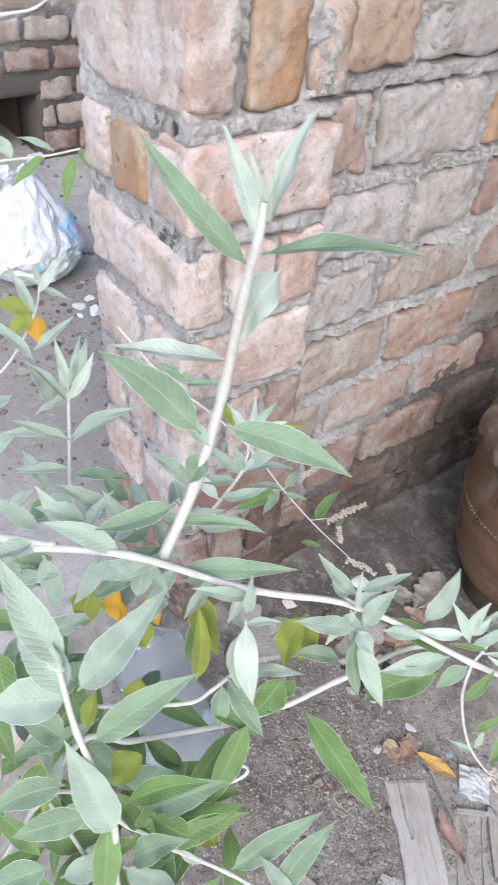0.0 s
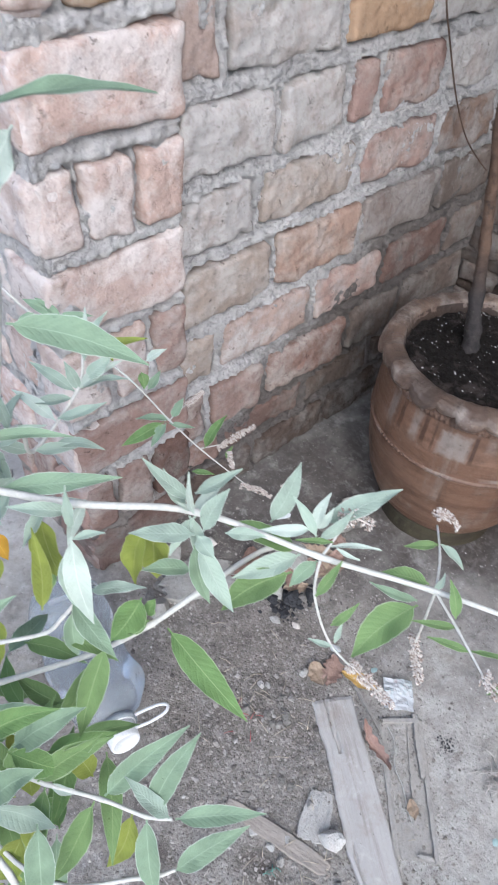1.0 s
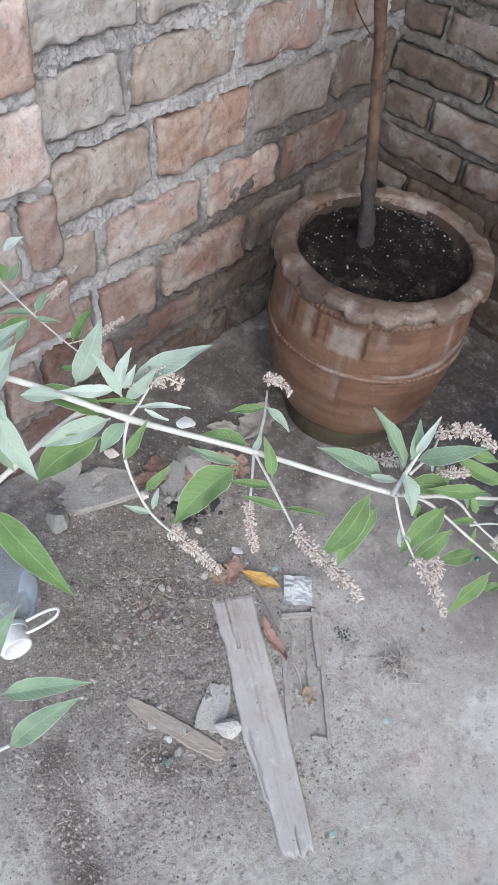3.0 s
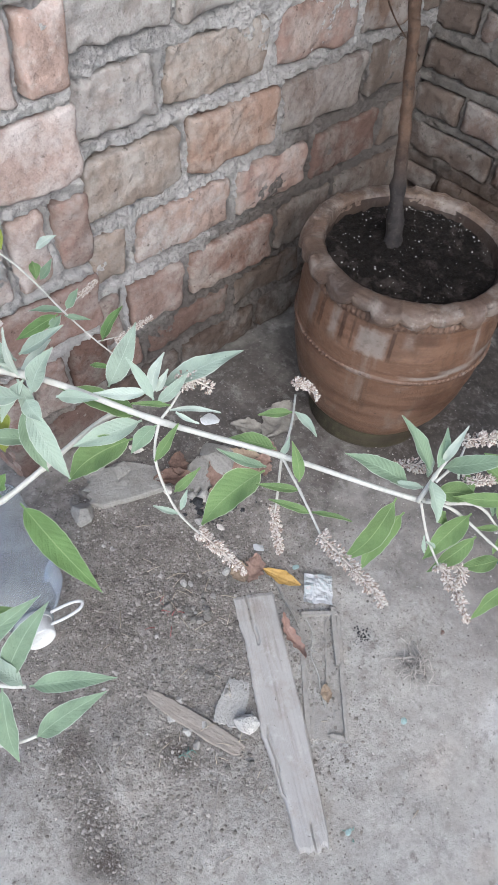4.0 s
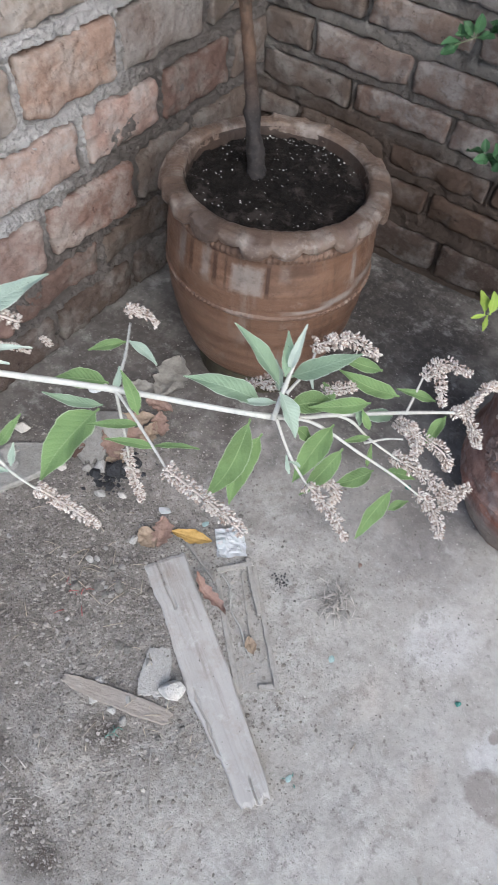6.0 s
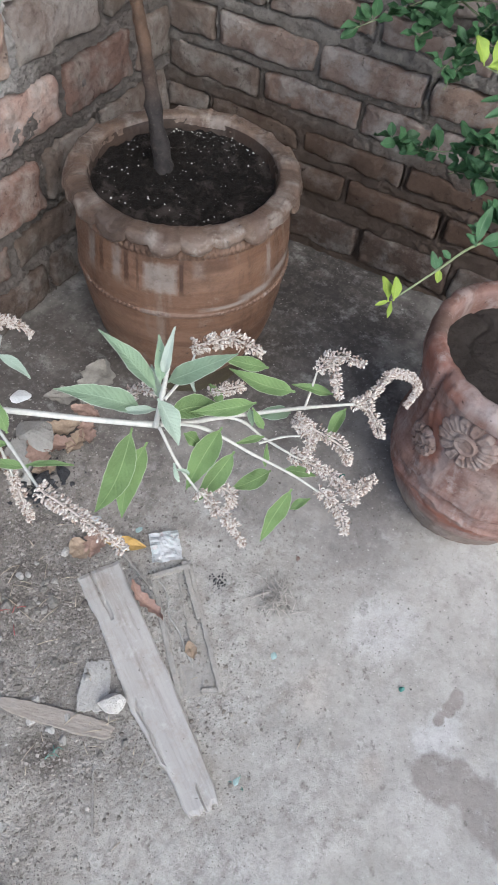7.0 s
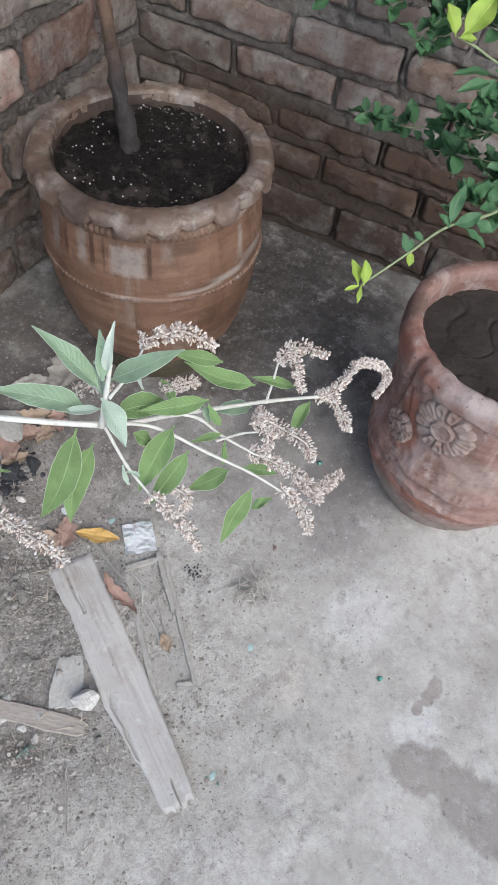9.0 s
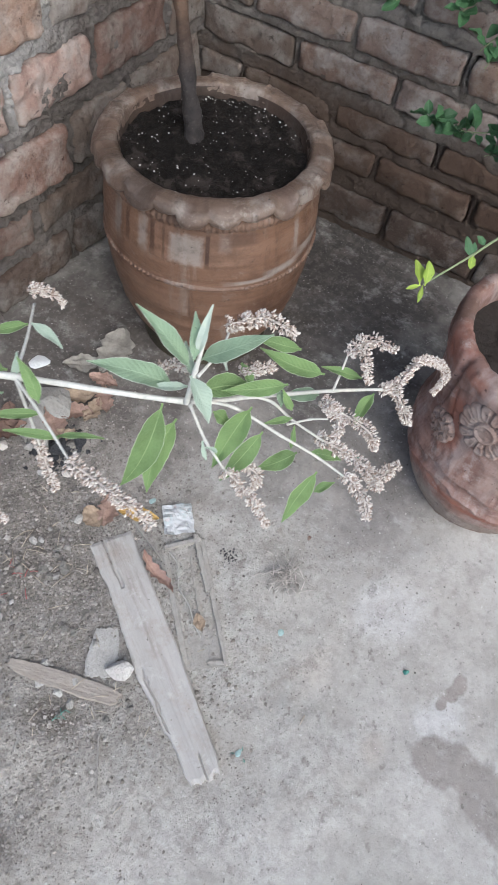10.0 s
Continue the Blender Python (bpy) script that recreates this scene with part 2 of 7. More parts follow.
    c = n.mix(strewn(n.ramp(n.noise(83, 5, 0.66), (0.55, 0.0), (0.63, 0.50)), 0.25), c, (0.40, 0.375, 0.34))
    clods = strewn(n.noise(115, 5, 0.7), 0.12)
    return n.done(c, 0.95, [(mid, 0.3, 0.01), (n.noise(24, 6, 0.62), 0.22, 0.006), (clods, 0.9, 0.007), (grain, 0.35, 0.003), (fine, 0.3, 0.001)], 0.15)


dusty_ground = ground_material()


def plain(name, a, b, scale, rough=0.8, bump=0.3, depth=0.002, specular=0.3, stretch=None, **more):
    n = Nodes(name)
    f, g = n.noise(scale, 6, 0.65, stretch=stretch), n.noise(scale * 6, 6, 0.7, stretch=stretch)
    c = n.mix(n.ramp(f, (0.3, 0.0), (0.7, 1.0)), a, b)
    c = n.mix(n.ramp(g, (0.4, 0.0), (0.8, 0.5)), c, tuple(v * 0.55 for v in a))
    return n.done(c, rough, [(f, bump, depth * 3), (g, bump, depth)], specular, **more)


def terracotta(name, a, b, film, amount, rough=0.6, stains=(), specular=0.4):
    """stains: (angle, height, half width, half height, softness, colour, strength) on a turned body."""
    n = Nodes(name)
    tree = n.tree
    rings = n.noise(16, 6, 0.6, stretch=(0.25, 0.25, 3.0))
    blot, grain, fine = n.noise(8, 7, 0.65, distort=0.5), n.noise(65, 8, 0.72), n.noise(300, 5, 0.7)

    def calc(op, x, y=0.0, z=0.0):
        m = tree.nodes.new("ShaderNodeMath")
        m.operation = op
        for value, socket in zip((x, y, z), m.inputs):
            if hasattr(value, "links"):
                n.link(value, socket)
            else:
                socket.default_value = value
        return m.outputs[0]

    c = n.mix(n.ramp(rings, (0.38, 0.0), (0.62, 1.0)), a, b)
    drip = n.noise(15, 5, 0.62, stretch=(1.5, 1.5, 0.13))
    c = n.mix(n.ramp(drip, (0.60 - amount * 0.2, 0.0), (0.68 - amount * 0.15, 0.5)), c, film)
    c = n.mix(n.ramp(n.noise(22, 5, 0.62, stretch=(1.7, 1.7, 0.12)), (0.55, 0.0), (0.66, 0.6)), c, tuple(v * 0.45 for v in a))
    c = n.mix(n.ramp(blot, (0.50, 0.0), (0.66, 0.65)), c, tuple(v * 0.5 for v in a))
    for angle, height, w, h, soft, colour, strength in stains:
        m = tree.nodes.new("ShaderNodeMapping")
        m.inputs["Rotation"].default_value = (0, 0, -angle)
        n.link(n.coord.outputs["Object"], m.inputs["Vector"])
        split = tree.nodes.new("ShaderNodeSeparateXYZ")
        n.link(m.outputs[0], split.inputs[0])
        ragged = calc("MULTIPLY_ADD", n.noise(60, 6, 0.7), 0.9, -0.45)
        u = calc("DIVIDE", calc("ABSOLUTE", split.outputs[1]), w)
        v = calc("DIVIDE", calc("ABSOLUTE", calc("SUBTRACT", split.outputs[2], height)), h)
        far = calc("ADD", calc("MAXIMUM", u, v), ragged)
        front = calc("GREATER_THAN", split.outputs[0], 0.0)
        mask = calc("MULTIPLY", n.ramp(far, (max(0.0, 1 - soft), strength), (1.0, 0.0)), front)
        c = n.mix(mask, c, colour)
    c = n.mix(n.ramp(n.noise(20, 9, 0.8), (0.60 - amount * 0.12, 0.0), (0.70 - amount * 0.1, 0.7)), c, film)
    c = n.mix(n.ramp(grain, (0.50, 0.0), (0.70, 0.45)), c, tuple(v * 0.45 for v in a))
    c = n.mix(n.ramp(n.noise(110, 5, 0.6), (0.66, 0.0), (0.71, 0.8)), c, tuple(v * 0.22 for v in a))
    c = n.mix(n.ramp(fine, (0.6, 0.0), (0.75, 0.35)), c, film)
    return n.done(c, n.ramp(blot, (0.3, rough - 0.12), (0.7, rough + 0.2)), [(rings, 0.3, 0.004), (grain, 0.6, 0.003), (fine, 0.5, 0.001)], specular)


PALE, RUST, BAND_PALE = (0.25, 0.225, 0.205), (0.040, 0.019, 0.012), (0.28, 0.255, 0.235)
POT_STAINS = (
    (-2.79, 0.331, 0.029, 0.029, 0.3, PALE, 0.6), (-2.70, 0.300, 0.004, 0.03, 0.9, PALE, 0.2),
    (3.08, 0.335, 0.011, 0.036, 0.6, PALE, 0.5), (2.75, 0.33, 0.012, 0.04, 0.5, PALE, 0.4),
    (-2.60, 0.335, 0.004, 0.040, 0.5, RUST, 0.9), (-3.10, 0.34, 0.005, 0.035, 0.5, RUST, 0.8), (-2.99, 0.335, 0.003, 0.04, 0.5, RUST, 0.6), (2.9, 0.335, 0.006, 0.04, 0.5, RUST, 0.7),
    (-2.45, 0.35, 0.012, 0.02, 0.6, PALE, 0.25), (-2.30, 0.355, 0.03, 0.014, 0.5, RUST, 0.5), (-1.72, 0.33, 0.006, 0.035, 0.5, PALE, 0.6),
    # pale streaks just above the notched band, darker patches below it
    (-1.45, 0.290, 0.05, 0.012, 0.6, BAND_PALE, 0.75), (-1.85, 0.277, 0.045, 0.009, 0.6, BAND_PALE, 0.7), (-2.2, 0.271, 0.05, 0.005, 0.6, BAND_PALE, 0.5), (-2.05, 0.20, 0.05, 0.03, 0.8, RUST, 0.5), (-1.75, 0.16, 0.07, 0.03, 0.8, RUST, 0.5),
)
clay_brown = terracotta("clay_brown", (0.112, 0.060, 0.037), (0.162, 0.095, 0.063), (0.21, 0.178, 0.155), 0.12, 0.40, POT_STAINS)
clay_band = terracotta("clay_band", (0.11, 0.062, 0.042), (0.165, 0.102, 0.072), (0.25, 0.215, 0.19), 0.3)
clay_rim = terracotta("clay_rim", (0.098, 0.066, 0.050), (0.160, 0.117, 0.092), (0.285, 0.257, 0.235), 0.40, 0.36, (
    (3.05, 0.405, 0.035, 0.06, 0.5, (0.05, 0.035, 0.028), 0.85), (-2.75, 0.405, 0.012, 0.05, 0.6, (0.07, 0.045, 0.035), 0.6), (-2.5, 0.388, 0.05, 0.006, 0.5, (0.07, 0.04, 0.028), 0.8), (2.6, 0.405, 0.03, 0.05, 0.7, (0.06, 0.04, 0.03), 0.6), (-1.9, 0.405, 0.02, 0.05, 0.6, (0.09, 0.06, 0.05), 0.5)))
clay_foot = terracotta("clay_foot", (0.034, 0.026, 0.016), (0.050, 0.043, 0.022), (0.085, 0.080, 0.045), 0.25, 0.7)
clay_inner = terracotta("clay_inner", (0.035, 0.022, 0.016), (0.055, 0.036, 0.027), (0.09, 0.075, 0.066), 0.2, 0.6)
RED, GREYED = (0.22, 0.088, 0.060), (0.22, 0.19, 0.165)
clay_red = terracotta("clay_red", (0.175, 0.098, 0.078), (0.235, 0.152, 0.133), (0.33, 0.28, 0.265), 0.46, 0.75, (
    (2.50, 0.265, 0.022, 0.045, 0.6, RED, 0.85), (2.62, 0.215, 0.018, 0.035, 0.6, RED, 0.8), (2.15, 0.345, 0.04, 0.03, 0.6, RED, 0.8), (2.55, 0.35, 0.035, 0.012, 0.6, RED, 0.6), (2.88, 0.105, 0.05, 0.012, 0.6, RED, 0.9), (-3.05, 0.095, 0.05, 0.010, 0.6, RED, 0.9), (2.4, 0.11, 0.04, 0.02, 0.7, RED, 0.5),
    (3.0, 0.035, 0.14, 0.04, 0.4, GREYED, 0.75), (2.3, 0.04, 0.1, 0.045, 0.5, GREYED, 0.6), (1.75, 0.36, 0.035, 0.03, 0.6, (0.11, 0.07, 0.055), 0.8), (3.05, 0.365, 0.05, 0.02, 0.6, (0.37, 0.32, 0.305), 0.7), (-2.9, 0.21, 0.06, 0.05, 0.7, (0.30, 0.25, 0.225), 0.5)), 0.3)
clay_rosette = terracotta("clay_rosette", (0.20, 0.135, 0.113), (0.26, 0.188, 0.163), (0.31, 0.268, 0.248), 0.6, 0.8, (), 0.2)


def soil_material():
    n = Nodes("potting_soil")
    patch, lump, fine = n.noise(16, 9, 0.75), n.noise(90, 8, 0.75), n.noise(350, 5, 0.75)
    c = n.mix(n.ramp(lump, (0.3, 0.0), (0.7, 1.0)), (0.006, 0.005, 0.0045), (0.024, 0.020, 0.018))
    c = n.mix(n.ramp(patch, (0.52, 0.0), (0.60, 0.8)), c, (0.065, 0.053, 0.047))
    c = n.mix(n.ramp(n.noise(150, 5, 0.6), (0.63, 0.0), (0.70, 0.5)), c, (0.065, 0.052, 0.045))
    return n.done(c, 0.95, [(lump, 1.0, 0.008), (fine, 1.0, 0.003)], 0.12)


potting_soil = soil_material()
dry_soil = plain("dry_soil", (0.030, 0.025, 0.022), (0.052, 0.044, 0.039), 18, 0.97, 0.8, 0.004, 0.1)


def bark_material():
    """Grey, mossy bark at the foot and warmer brown bark higher up, with pale lenticels."""
    n = Nodes("bark_young")
    rings, grain = n.noise(40, 7, 0.7, stretch=(0.8, 0.8, 1.0)), n.noise(150, 7, 0.75)
    split = n.tree.nodes.new("ShaderNodeSeparateXYZ")
    n.link(n.coord.outputs["Object"], split.inputs[0])
    warm = n.mix(n.ramp(rings, (0.35, 0.0), (0.65, 1.0)), (0.064, 0.038, 0.026), (0.126, 0.080, 0.055))
    grey = n.mix(n.ramp(rings, (0.35, 0.0), (0.65, 1.0)), (0.018, 0.016, 0.016), (0.046, 0.039, 0.038))
    c = n.mix(n.ramp(split.outputs[2], (0.11, 0.0), (0.20, 1.0)), grey, warm)
    c = n.mix(n.ramp(grain, (0.56, 0.0), (0.66, 0.45)), c, (0.13, 0.11, 0.098))
    c = n.mix(n.ramp(n.noise(70, 6, 0.7), (0.55, 0.0), (0.68, 0.7)), c, (0.03, 0.024, 0.02))
    return n.done(c, 0.8, [(rings, 1.0, 0.006), (grain, 1.0, 0.003)], 0.3)


bark_young = bark_material()


# ---- building blocks ----
def part(name, bm, material, parent=None, label="", smooth=True):
    me = bpy.data.meshes.new(name)
    bm.to_mesh(me)
    bm.free()
    for p in me.polygons:
        p.use_smooth = smooth
    for m in material if isinstance(material, (list, tuple)) else [material]:
        me.materials.append(m)
    ob = new(name, me)
    if parent:
        ob.parent = parent
    if label:
        ob["label"] = label
    return ob


def thing(name, label, category, m=Matrix(), group="", kind=""):
    ob = new(name)
    ob.empty_display_size = 0.02
    ob.matrix_world = m
    return tagged(ob, label, category, group, kind)


def wobble(v, scale, seed=0.0):
    return noise.noise((v[0] * scale + seed * 7.3, v[1] * scale - seed * 3.1, v[2] * scale + seed * 1.7))


def block(w, h, d, seed, chip=0.006, cuts=(12, 6, 4), worn=0.0032):
    """A rough brick, its front centred on the origin and facing -y, w along x, h along z, d back along y."""
    bm = bmesh.new()
    nx, nz, ny = cuts
    index = {}

    def vert(i, j, k):
        key = (i, j, k)
        if key not in index:
            x, y, z = (i / nx - 0.5) * w, k / ny * d, (j / nz - 0.5) * h
            ex, ez, ey = w / 2 - abs(x), h / 2 - abs(z), y
            p = Vector((x, y, z))
            r = worn * (1 + 0.9 * wobble(p, 14, seed))
            inner = Vector((max(-w / 2 + r, min(w / 2 - r, x)), max(r, y), max(-h / 2 + r, min(h / 2 - r, z))))
            off = p - inner
            if off.length > 1e-6:
                p = inner + off.normalized() * min(off.length, r)
            edge = max(0.0, 1 - min(ex, ez) / 0.02)
            n1, n2 = wobble(p, 18, seed), wobble(p, 55, seed + 5)
            pit = 0.35 + 0.65 * abs(math.sin(seed * 2.9))
            p.y += chip * (0.5 * n1 + pit * (0.40 * n2 + 0.28 * wobble(p, 120, seed + 6)) + 0.9 * max(0.0, wobble(p, 24, seed + 7) - 0.3)) + edge * chip * max(0.0, 0.3 + wobble(p, 40, seed + 9)) * 0.9
            p.x += edge * chip * (0.9 * wobble(p, 22, seed + 2) + 0.3 * wobble(p, 60, seed + 12)) + 0.001 * n2
            p.z += edge * chip * (0.9 * wobble(p, 22, seed + 3) + 0.3 * wobble(p, 60, seed + 13)) + chip * 0.4 * wobble((p.x, 0, 0), 12, seed + 4)
            index[key] = bm.verts.new(p)
        return index[key]

    for i in range(nx):
        for j in range(nz):
            bm.faces.new((vert(i, j, 0), vert(i + 1, j, 0), vert(i + 1, j + 1, 0), vert(i, j + 1, 0)))
    for k in range(ny):
        for i in range(nx):
            bm.faces.new((vert(i, 0, k), vert(i, 0, k + 1), vert(i + 1, 0, k + 1), vert(i + 1, 0, k)))
            bm.faces.new((vert(i, nz, k), vert(i + 1, nz, k), vert(i + 1, nz, k + 1), vert(i, nz, k + 1)))
        for j in range(nz):
            bm.faces.new((vert(0, j, k), vert(0, j + 1, k), vert(0, j + 1, k + 1), vert(0, j, k + 1)))
            bm.faces.new((vert(nx, j, k), vert(nx, j, k + 1), vert(nx, j + 1, k + 1), vert(nx, j + 1, k)))
    return bm


def mortar_sheet(u0, u1, z0, z1, depth, back, seed, step=0.006, rough=0.006, bricks=(), crack=0.006):
    """A wall's core with an uneven mortar front at y = depth, back to y = back; bricks: (u0, u1, z0, z1), with open cracks round them."""
    bm = bmesh.new()
    nu, nz = max(2, int((u1 - u0) / step)), max(2, int((z1 - z0) / step))
    rows = []
    for j in range(nz + 1):
        row = []
        for i in range(nu + 1):
            u, z = u0 + (u1 - u0) * i / nu, z0 + (z1 - z0) * j / nz
            y = depth - rough * (0.9 * wobble((u, 0, z), 22, seed) + 0.8 * wobble((u, 0, z), 60, seed + 1) + 0.8 * wobble((u, 0, z), 150, seed + 2)) + rough * 1.6 * max(0.0, wobble((u, 0, z), 34, seed + 5) - 0.3)
            near = 1.0
            for a, b, c, d in bricks:
                if c - 0.01 < z < d + 0.01 and a - 0.01 < u < b + 0.01:
                    near = min(near, max(a - u, u - b, c - z, z - d))
            if near < crack:
                if near < 0 and wobble((u, 0, z), 11, seed + 8) < 0.30:
                    y += 0.022 * min(1.0, -near / 0.011)
                if near > -crack:
                    y += 0.036 * (1 - abs(near) / crack) * min(1.0, max(0.0, 0.42 + 1.8 * wobble((u, 0, z), 15, seed + 6)))
            row.append(bm.verts.new((u, y, z)))
        rows.append(row)
    for j in range(nz):
        for i in range(nu):
            bm.faces.new((rows[j][i], rows[j][i + 1], rows[j + 1][i + 1], rows[j + 1][i]))
    b = [bm.verts.new(p) for p in ((u0, back, z0), (u1, back, z0), (u1, back, z1), (u0, back, z1))]
    bm.faces.new((b[1], b[0], b[3], b[2]))
    bm.faces.new([b[0]] + [b[1]] + rows[0][::-1])
    bm.faces.new([b[2]] + [b[3]] + rows[-1])
    bm.faces.new([b[3]] + [b[0]] + [r[0] for r in rows])
    bm.faces.new([b[1]] + [b[2]] + [r[-1] for r in rows[::-1]])
    bmesh.ops.recalc_face_normals(bm, faces=bm.faces[-5:])
    return bm


brick_count = [0]


def lay(wall, z0, z1, edges, material, proud=0.0, depth=0.06, chip=0.006, special=None, cell=0.0065, worn=0.0032):
    """A course of bricks on a wall, between heights z0 and z1; edges: pairs of ends along the wall."""
    for n, (a, b) in enumerate(edges):
        brick_count[0] += 1
        s = brick_count[0] * 1.37
        w, h = b - a, z1 - z0
        bm = block(w, h, depth, s, chip, (max(6, int(w / cell)), max(4, int(h / cell)), 4), worn)
        mat = special.get(n, material) if special else material
        ob = part("brick", bm, mat, wall)
        jut = proud + 0.004 * math.sin(s * 5.1)
        ob.matrix_basis = Matrix.Translation(((a + b) / 2, -jut, (z0 + z1) / 2)) @ pose(0, 0, 0, 0.8 * math.sin(s), 0.7 * math.sin(s * 2.3), 0.9 * math.sin(s * 3.7))


def spans(start, joints, end, gap):
    """Pairs of brick ends from the middles of the upright joints."""
    cuts = [start - gap / 2, *joints, end + gap / 2]
    return [(a + gap / 2, b - gap / 2) for a, b in zip(cuts, cuts[1:])]


def lathe(profile, segments, shift=None, close=True):
    """A turned body; profile: (radius, height) from below; shift(angle, row, radius, height) gives changed ones."""
    bm = bmesh.new()
    rings = []
    for i, (r, z) in enumerate(profile):
        ring = []
        for k in range(segments):
            a = 2 * math.pi * k / segments
            rr, zz = shift(a, i, r, z) if shift else (r, z)
            ring.append(bm.verts.new((rr * math.cos(a), rr * math.sin(a), zz)))
        rings.append(ring)
    for lower, upper in zip(rings, rings[1:]):
        for k in range(segments):
            bm.faces.new((lower[k], lower[(k + 1) % segments], upper[(k + 1) % segments], upper[k]))
    if close:
        bm.faces.new(rings[0][::-1])
    return bm


def smooth_profile(points, steps=6):
    """A finer profile through the given points (Catmull-Rom)."""
    p = [points[0], *points, points[-1]]
    out = []
    for a, b, c, d in zip(p, p[1:], p[2:], p[3:]):
        for k in range(steps):
            t = k / steps
            out.append(tuple(0.5 * (2 * b[i] + (c[i] - a[i]) * t + (2 * a[i] - 5 * b[i] + 4 * c[i] - d[i]) * t * t + (3 * b[i] - a[i] - 3 * c[i] + d[i]) * t ** 3) for i in (0, 1)))
    return out + [points[-1]]


def tube(points, radii, sides=8, cap=True, rough=0.0, seed=0.0):
    """A tapered tube along points."""
    bm = bmesh.new()
    pts = [Vector(p) for p in points]
    rings = []
    ref = Vector((0.31, 0.52, 0.8))
    for i, p in enumerate(pts):
        ahead = (pts[min(i + 1, len(pts) - 1)] - pts[max(i - 1, 0)]).normalized()
        side = ahead.cross(ref).normalized()
        up = side.cross(ahead)
        ring = []
        for k in range(sides):
            a = 2 * math.pi * k / sides
            r = radii[i] * (1 + rough * wobble((p.x + math.cos(a) * 0.01, p.y + math.sin(a) * 0.01, p.z), 90, seed))
            ring.append(bm.verts.new(p + (side * math.cos(a) + up * math.sin(a)) * r))
        rings.append(ring)
    for lower, upper in zip(rings, rings[1:]):
        for k in range(sides):
            bm.faces.new((lower[k], lower[(k + 1) % sides], upper[(k + 1) % sides], upper[k]))
    if cap:
        bm.faces.new(rings[0][::-1])
        bm.faces.new(rings[-1])
    return bm


def curve_points(points, steps=6):
    p = [Vector(v) for v in (points[0], *points, points[-1])]
    out = []
    for a, b, c, d in zip(p, p[1:], p[2:], p[3:]):
        for k in range(steps):
            t = k / steps
            out.append(0.5 * (2 * b + (c - a) * t + (2 * a - 5 * b + 4 * c - d) * t * t + (3 * b - a - 3 * c + d) * t ** 3))
    return out + [p[-1]]


# ---- ground ----
def ground_height(x, y):
    h = 0.010 * noise.noise((x * 1.9, y * 1.9, 0.3)) + 0.004 * noise.noise((x * 9, y * 9, 4.0)) + 0.0016 * noise.noise((x * 40, y * 40, 8.0))
    loose = math.exp(-((x + 1.12) / 0.34) ** 2 - ((y + 0.36) / 0.30) ** 2)
    return h - 0.002 + loose * (0.0045 * noise.noise((x * 17, y * 17, 1.0)) + 0.0025 * noise.noise((x * 47, y * 47, 6.0)))


def build_ground():
    axis_x = [-60, -20, -8, -4, -3, -2.5] + [-2.2 + 0.007 * i for i in range(int(2.5 / 0.007))] + [0.4, 1, 3, 10, 60]
    axis_y = [-60, -20, -8, -4, -2.5, -1.9] + [-1.6 + 0.007 * i for i in range(int(2.0 / 0.007))] + [0.45 + 0.04 * i for i in range(52)] + [3, 6, 20, 60]
    verts = [(x, y, ground_height(x, y)) for y in axis_y for x in axis_x]
    w = len(axis_x)
    faces = [(j * w + i, j * w + i + 1, (j + 1) * w + i + 1, (j + 1) * w + i) for j in range(len(axis_y) - 1) for i in range(w - 1)]
    me = bpy.data.meshes.new("ground")
    me.from_pydata(verts, [], faces)
    for p in me.polygons:
        p.use_smooth = True
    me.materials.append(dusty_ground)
    return tagged(new("ground", me), "dusty grey yard floor of worn concrete and dark gritty soil", "ground", kind="structure")


build_ground()

# ---- walls ----
# set high so that the unseen upper walls shade the corner
WALL_TOP = 4.2
TURNED = Matrix.Rotation(radians(-90), 4, "Z")

GAP = 0.02
# lower and inner bricks darken: damp, plus the corner's shade painted in
LEFT = (
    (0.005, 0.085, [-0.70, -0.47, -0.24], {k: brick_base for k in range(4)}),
    (0.108, 0.178, [-0.79, -0.55, -0.33, -0.12], {0: brick_soiled, 1: brick_damp_shade, 2: brick_shade, 3: brick_base, 4: brick_base}),
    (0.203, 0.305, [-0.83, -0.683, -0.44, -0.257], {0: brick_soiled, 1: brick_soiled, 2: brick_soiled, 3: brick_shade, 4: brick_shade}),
    (0.338, 0.430, [-0.805, -0.563, -0.349, -0.125], {0: brick_buff, 1: brick_pink, 2: brick_rose, 3: brick_damp_shade, 4: brick_shade}),
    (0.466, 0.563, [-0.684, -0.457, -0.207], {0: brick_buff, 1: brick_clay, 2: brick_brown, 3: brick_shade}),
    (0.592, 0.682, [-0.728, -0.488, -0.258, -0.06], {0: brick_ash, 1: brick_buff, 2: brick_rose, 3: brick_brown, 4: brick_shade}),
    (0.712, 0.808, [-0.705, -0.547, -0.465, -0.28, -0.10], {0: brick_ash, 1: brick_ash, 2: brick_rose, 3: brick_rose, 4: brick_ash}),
    (0.838, 0.940, [-0.81, -0.575, -0.365, -0.17], {1: brick_ash, 2: brick_orange, 3: brick_ash}),
    (0.968, 1.08, [-0.76, -0.54, -0.31, -0.12], {0: brick_tan, 1: brick_ash}),
)
PIER = (
    (0.0, 0.10, [], {0: brick_damp_shade}),
    (0.125, 0.245, [-1.05, -0.97], {0: brick_soiled, 1: brick_soiled, 2: brick_damp_shade}),
    (0.27, 0.375, [], {0: brick_rose}),
    (0.40, 0.525, [-1.03, -0.955], {2: brick_rose}),
    (0.548, 0.655, [], {}),
    (0.68, 0.782, [-1.048, -0.965], {}),
    (0.812, 0.918, [], {}),
    (0.944, 1.08, [-1.039, -0.949], {1: brick_orange, 2: brick_tan}),
)


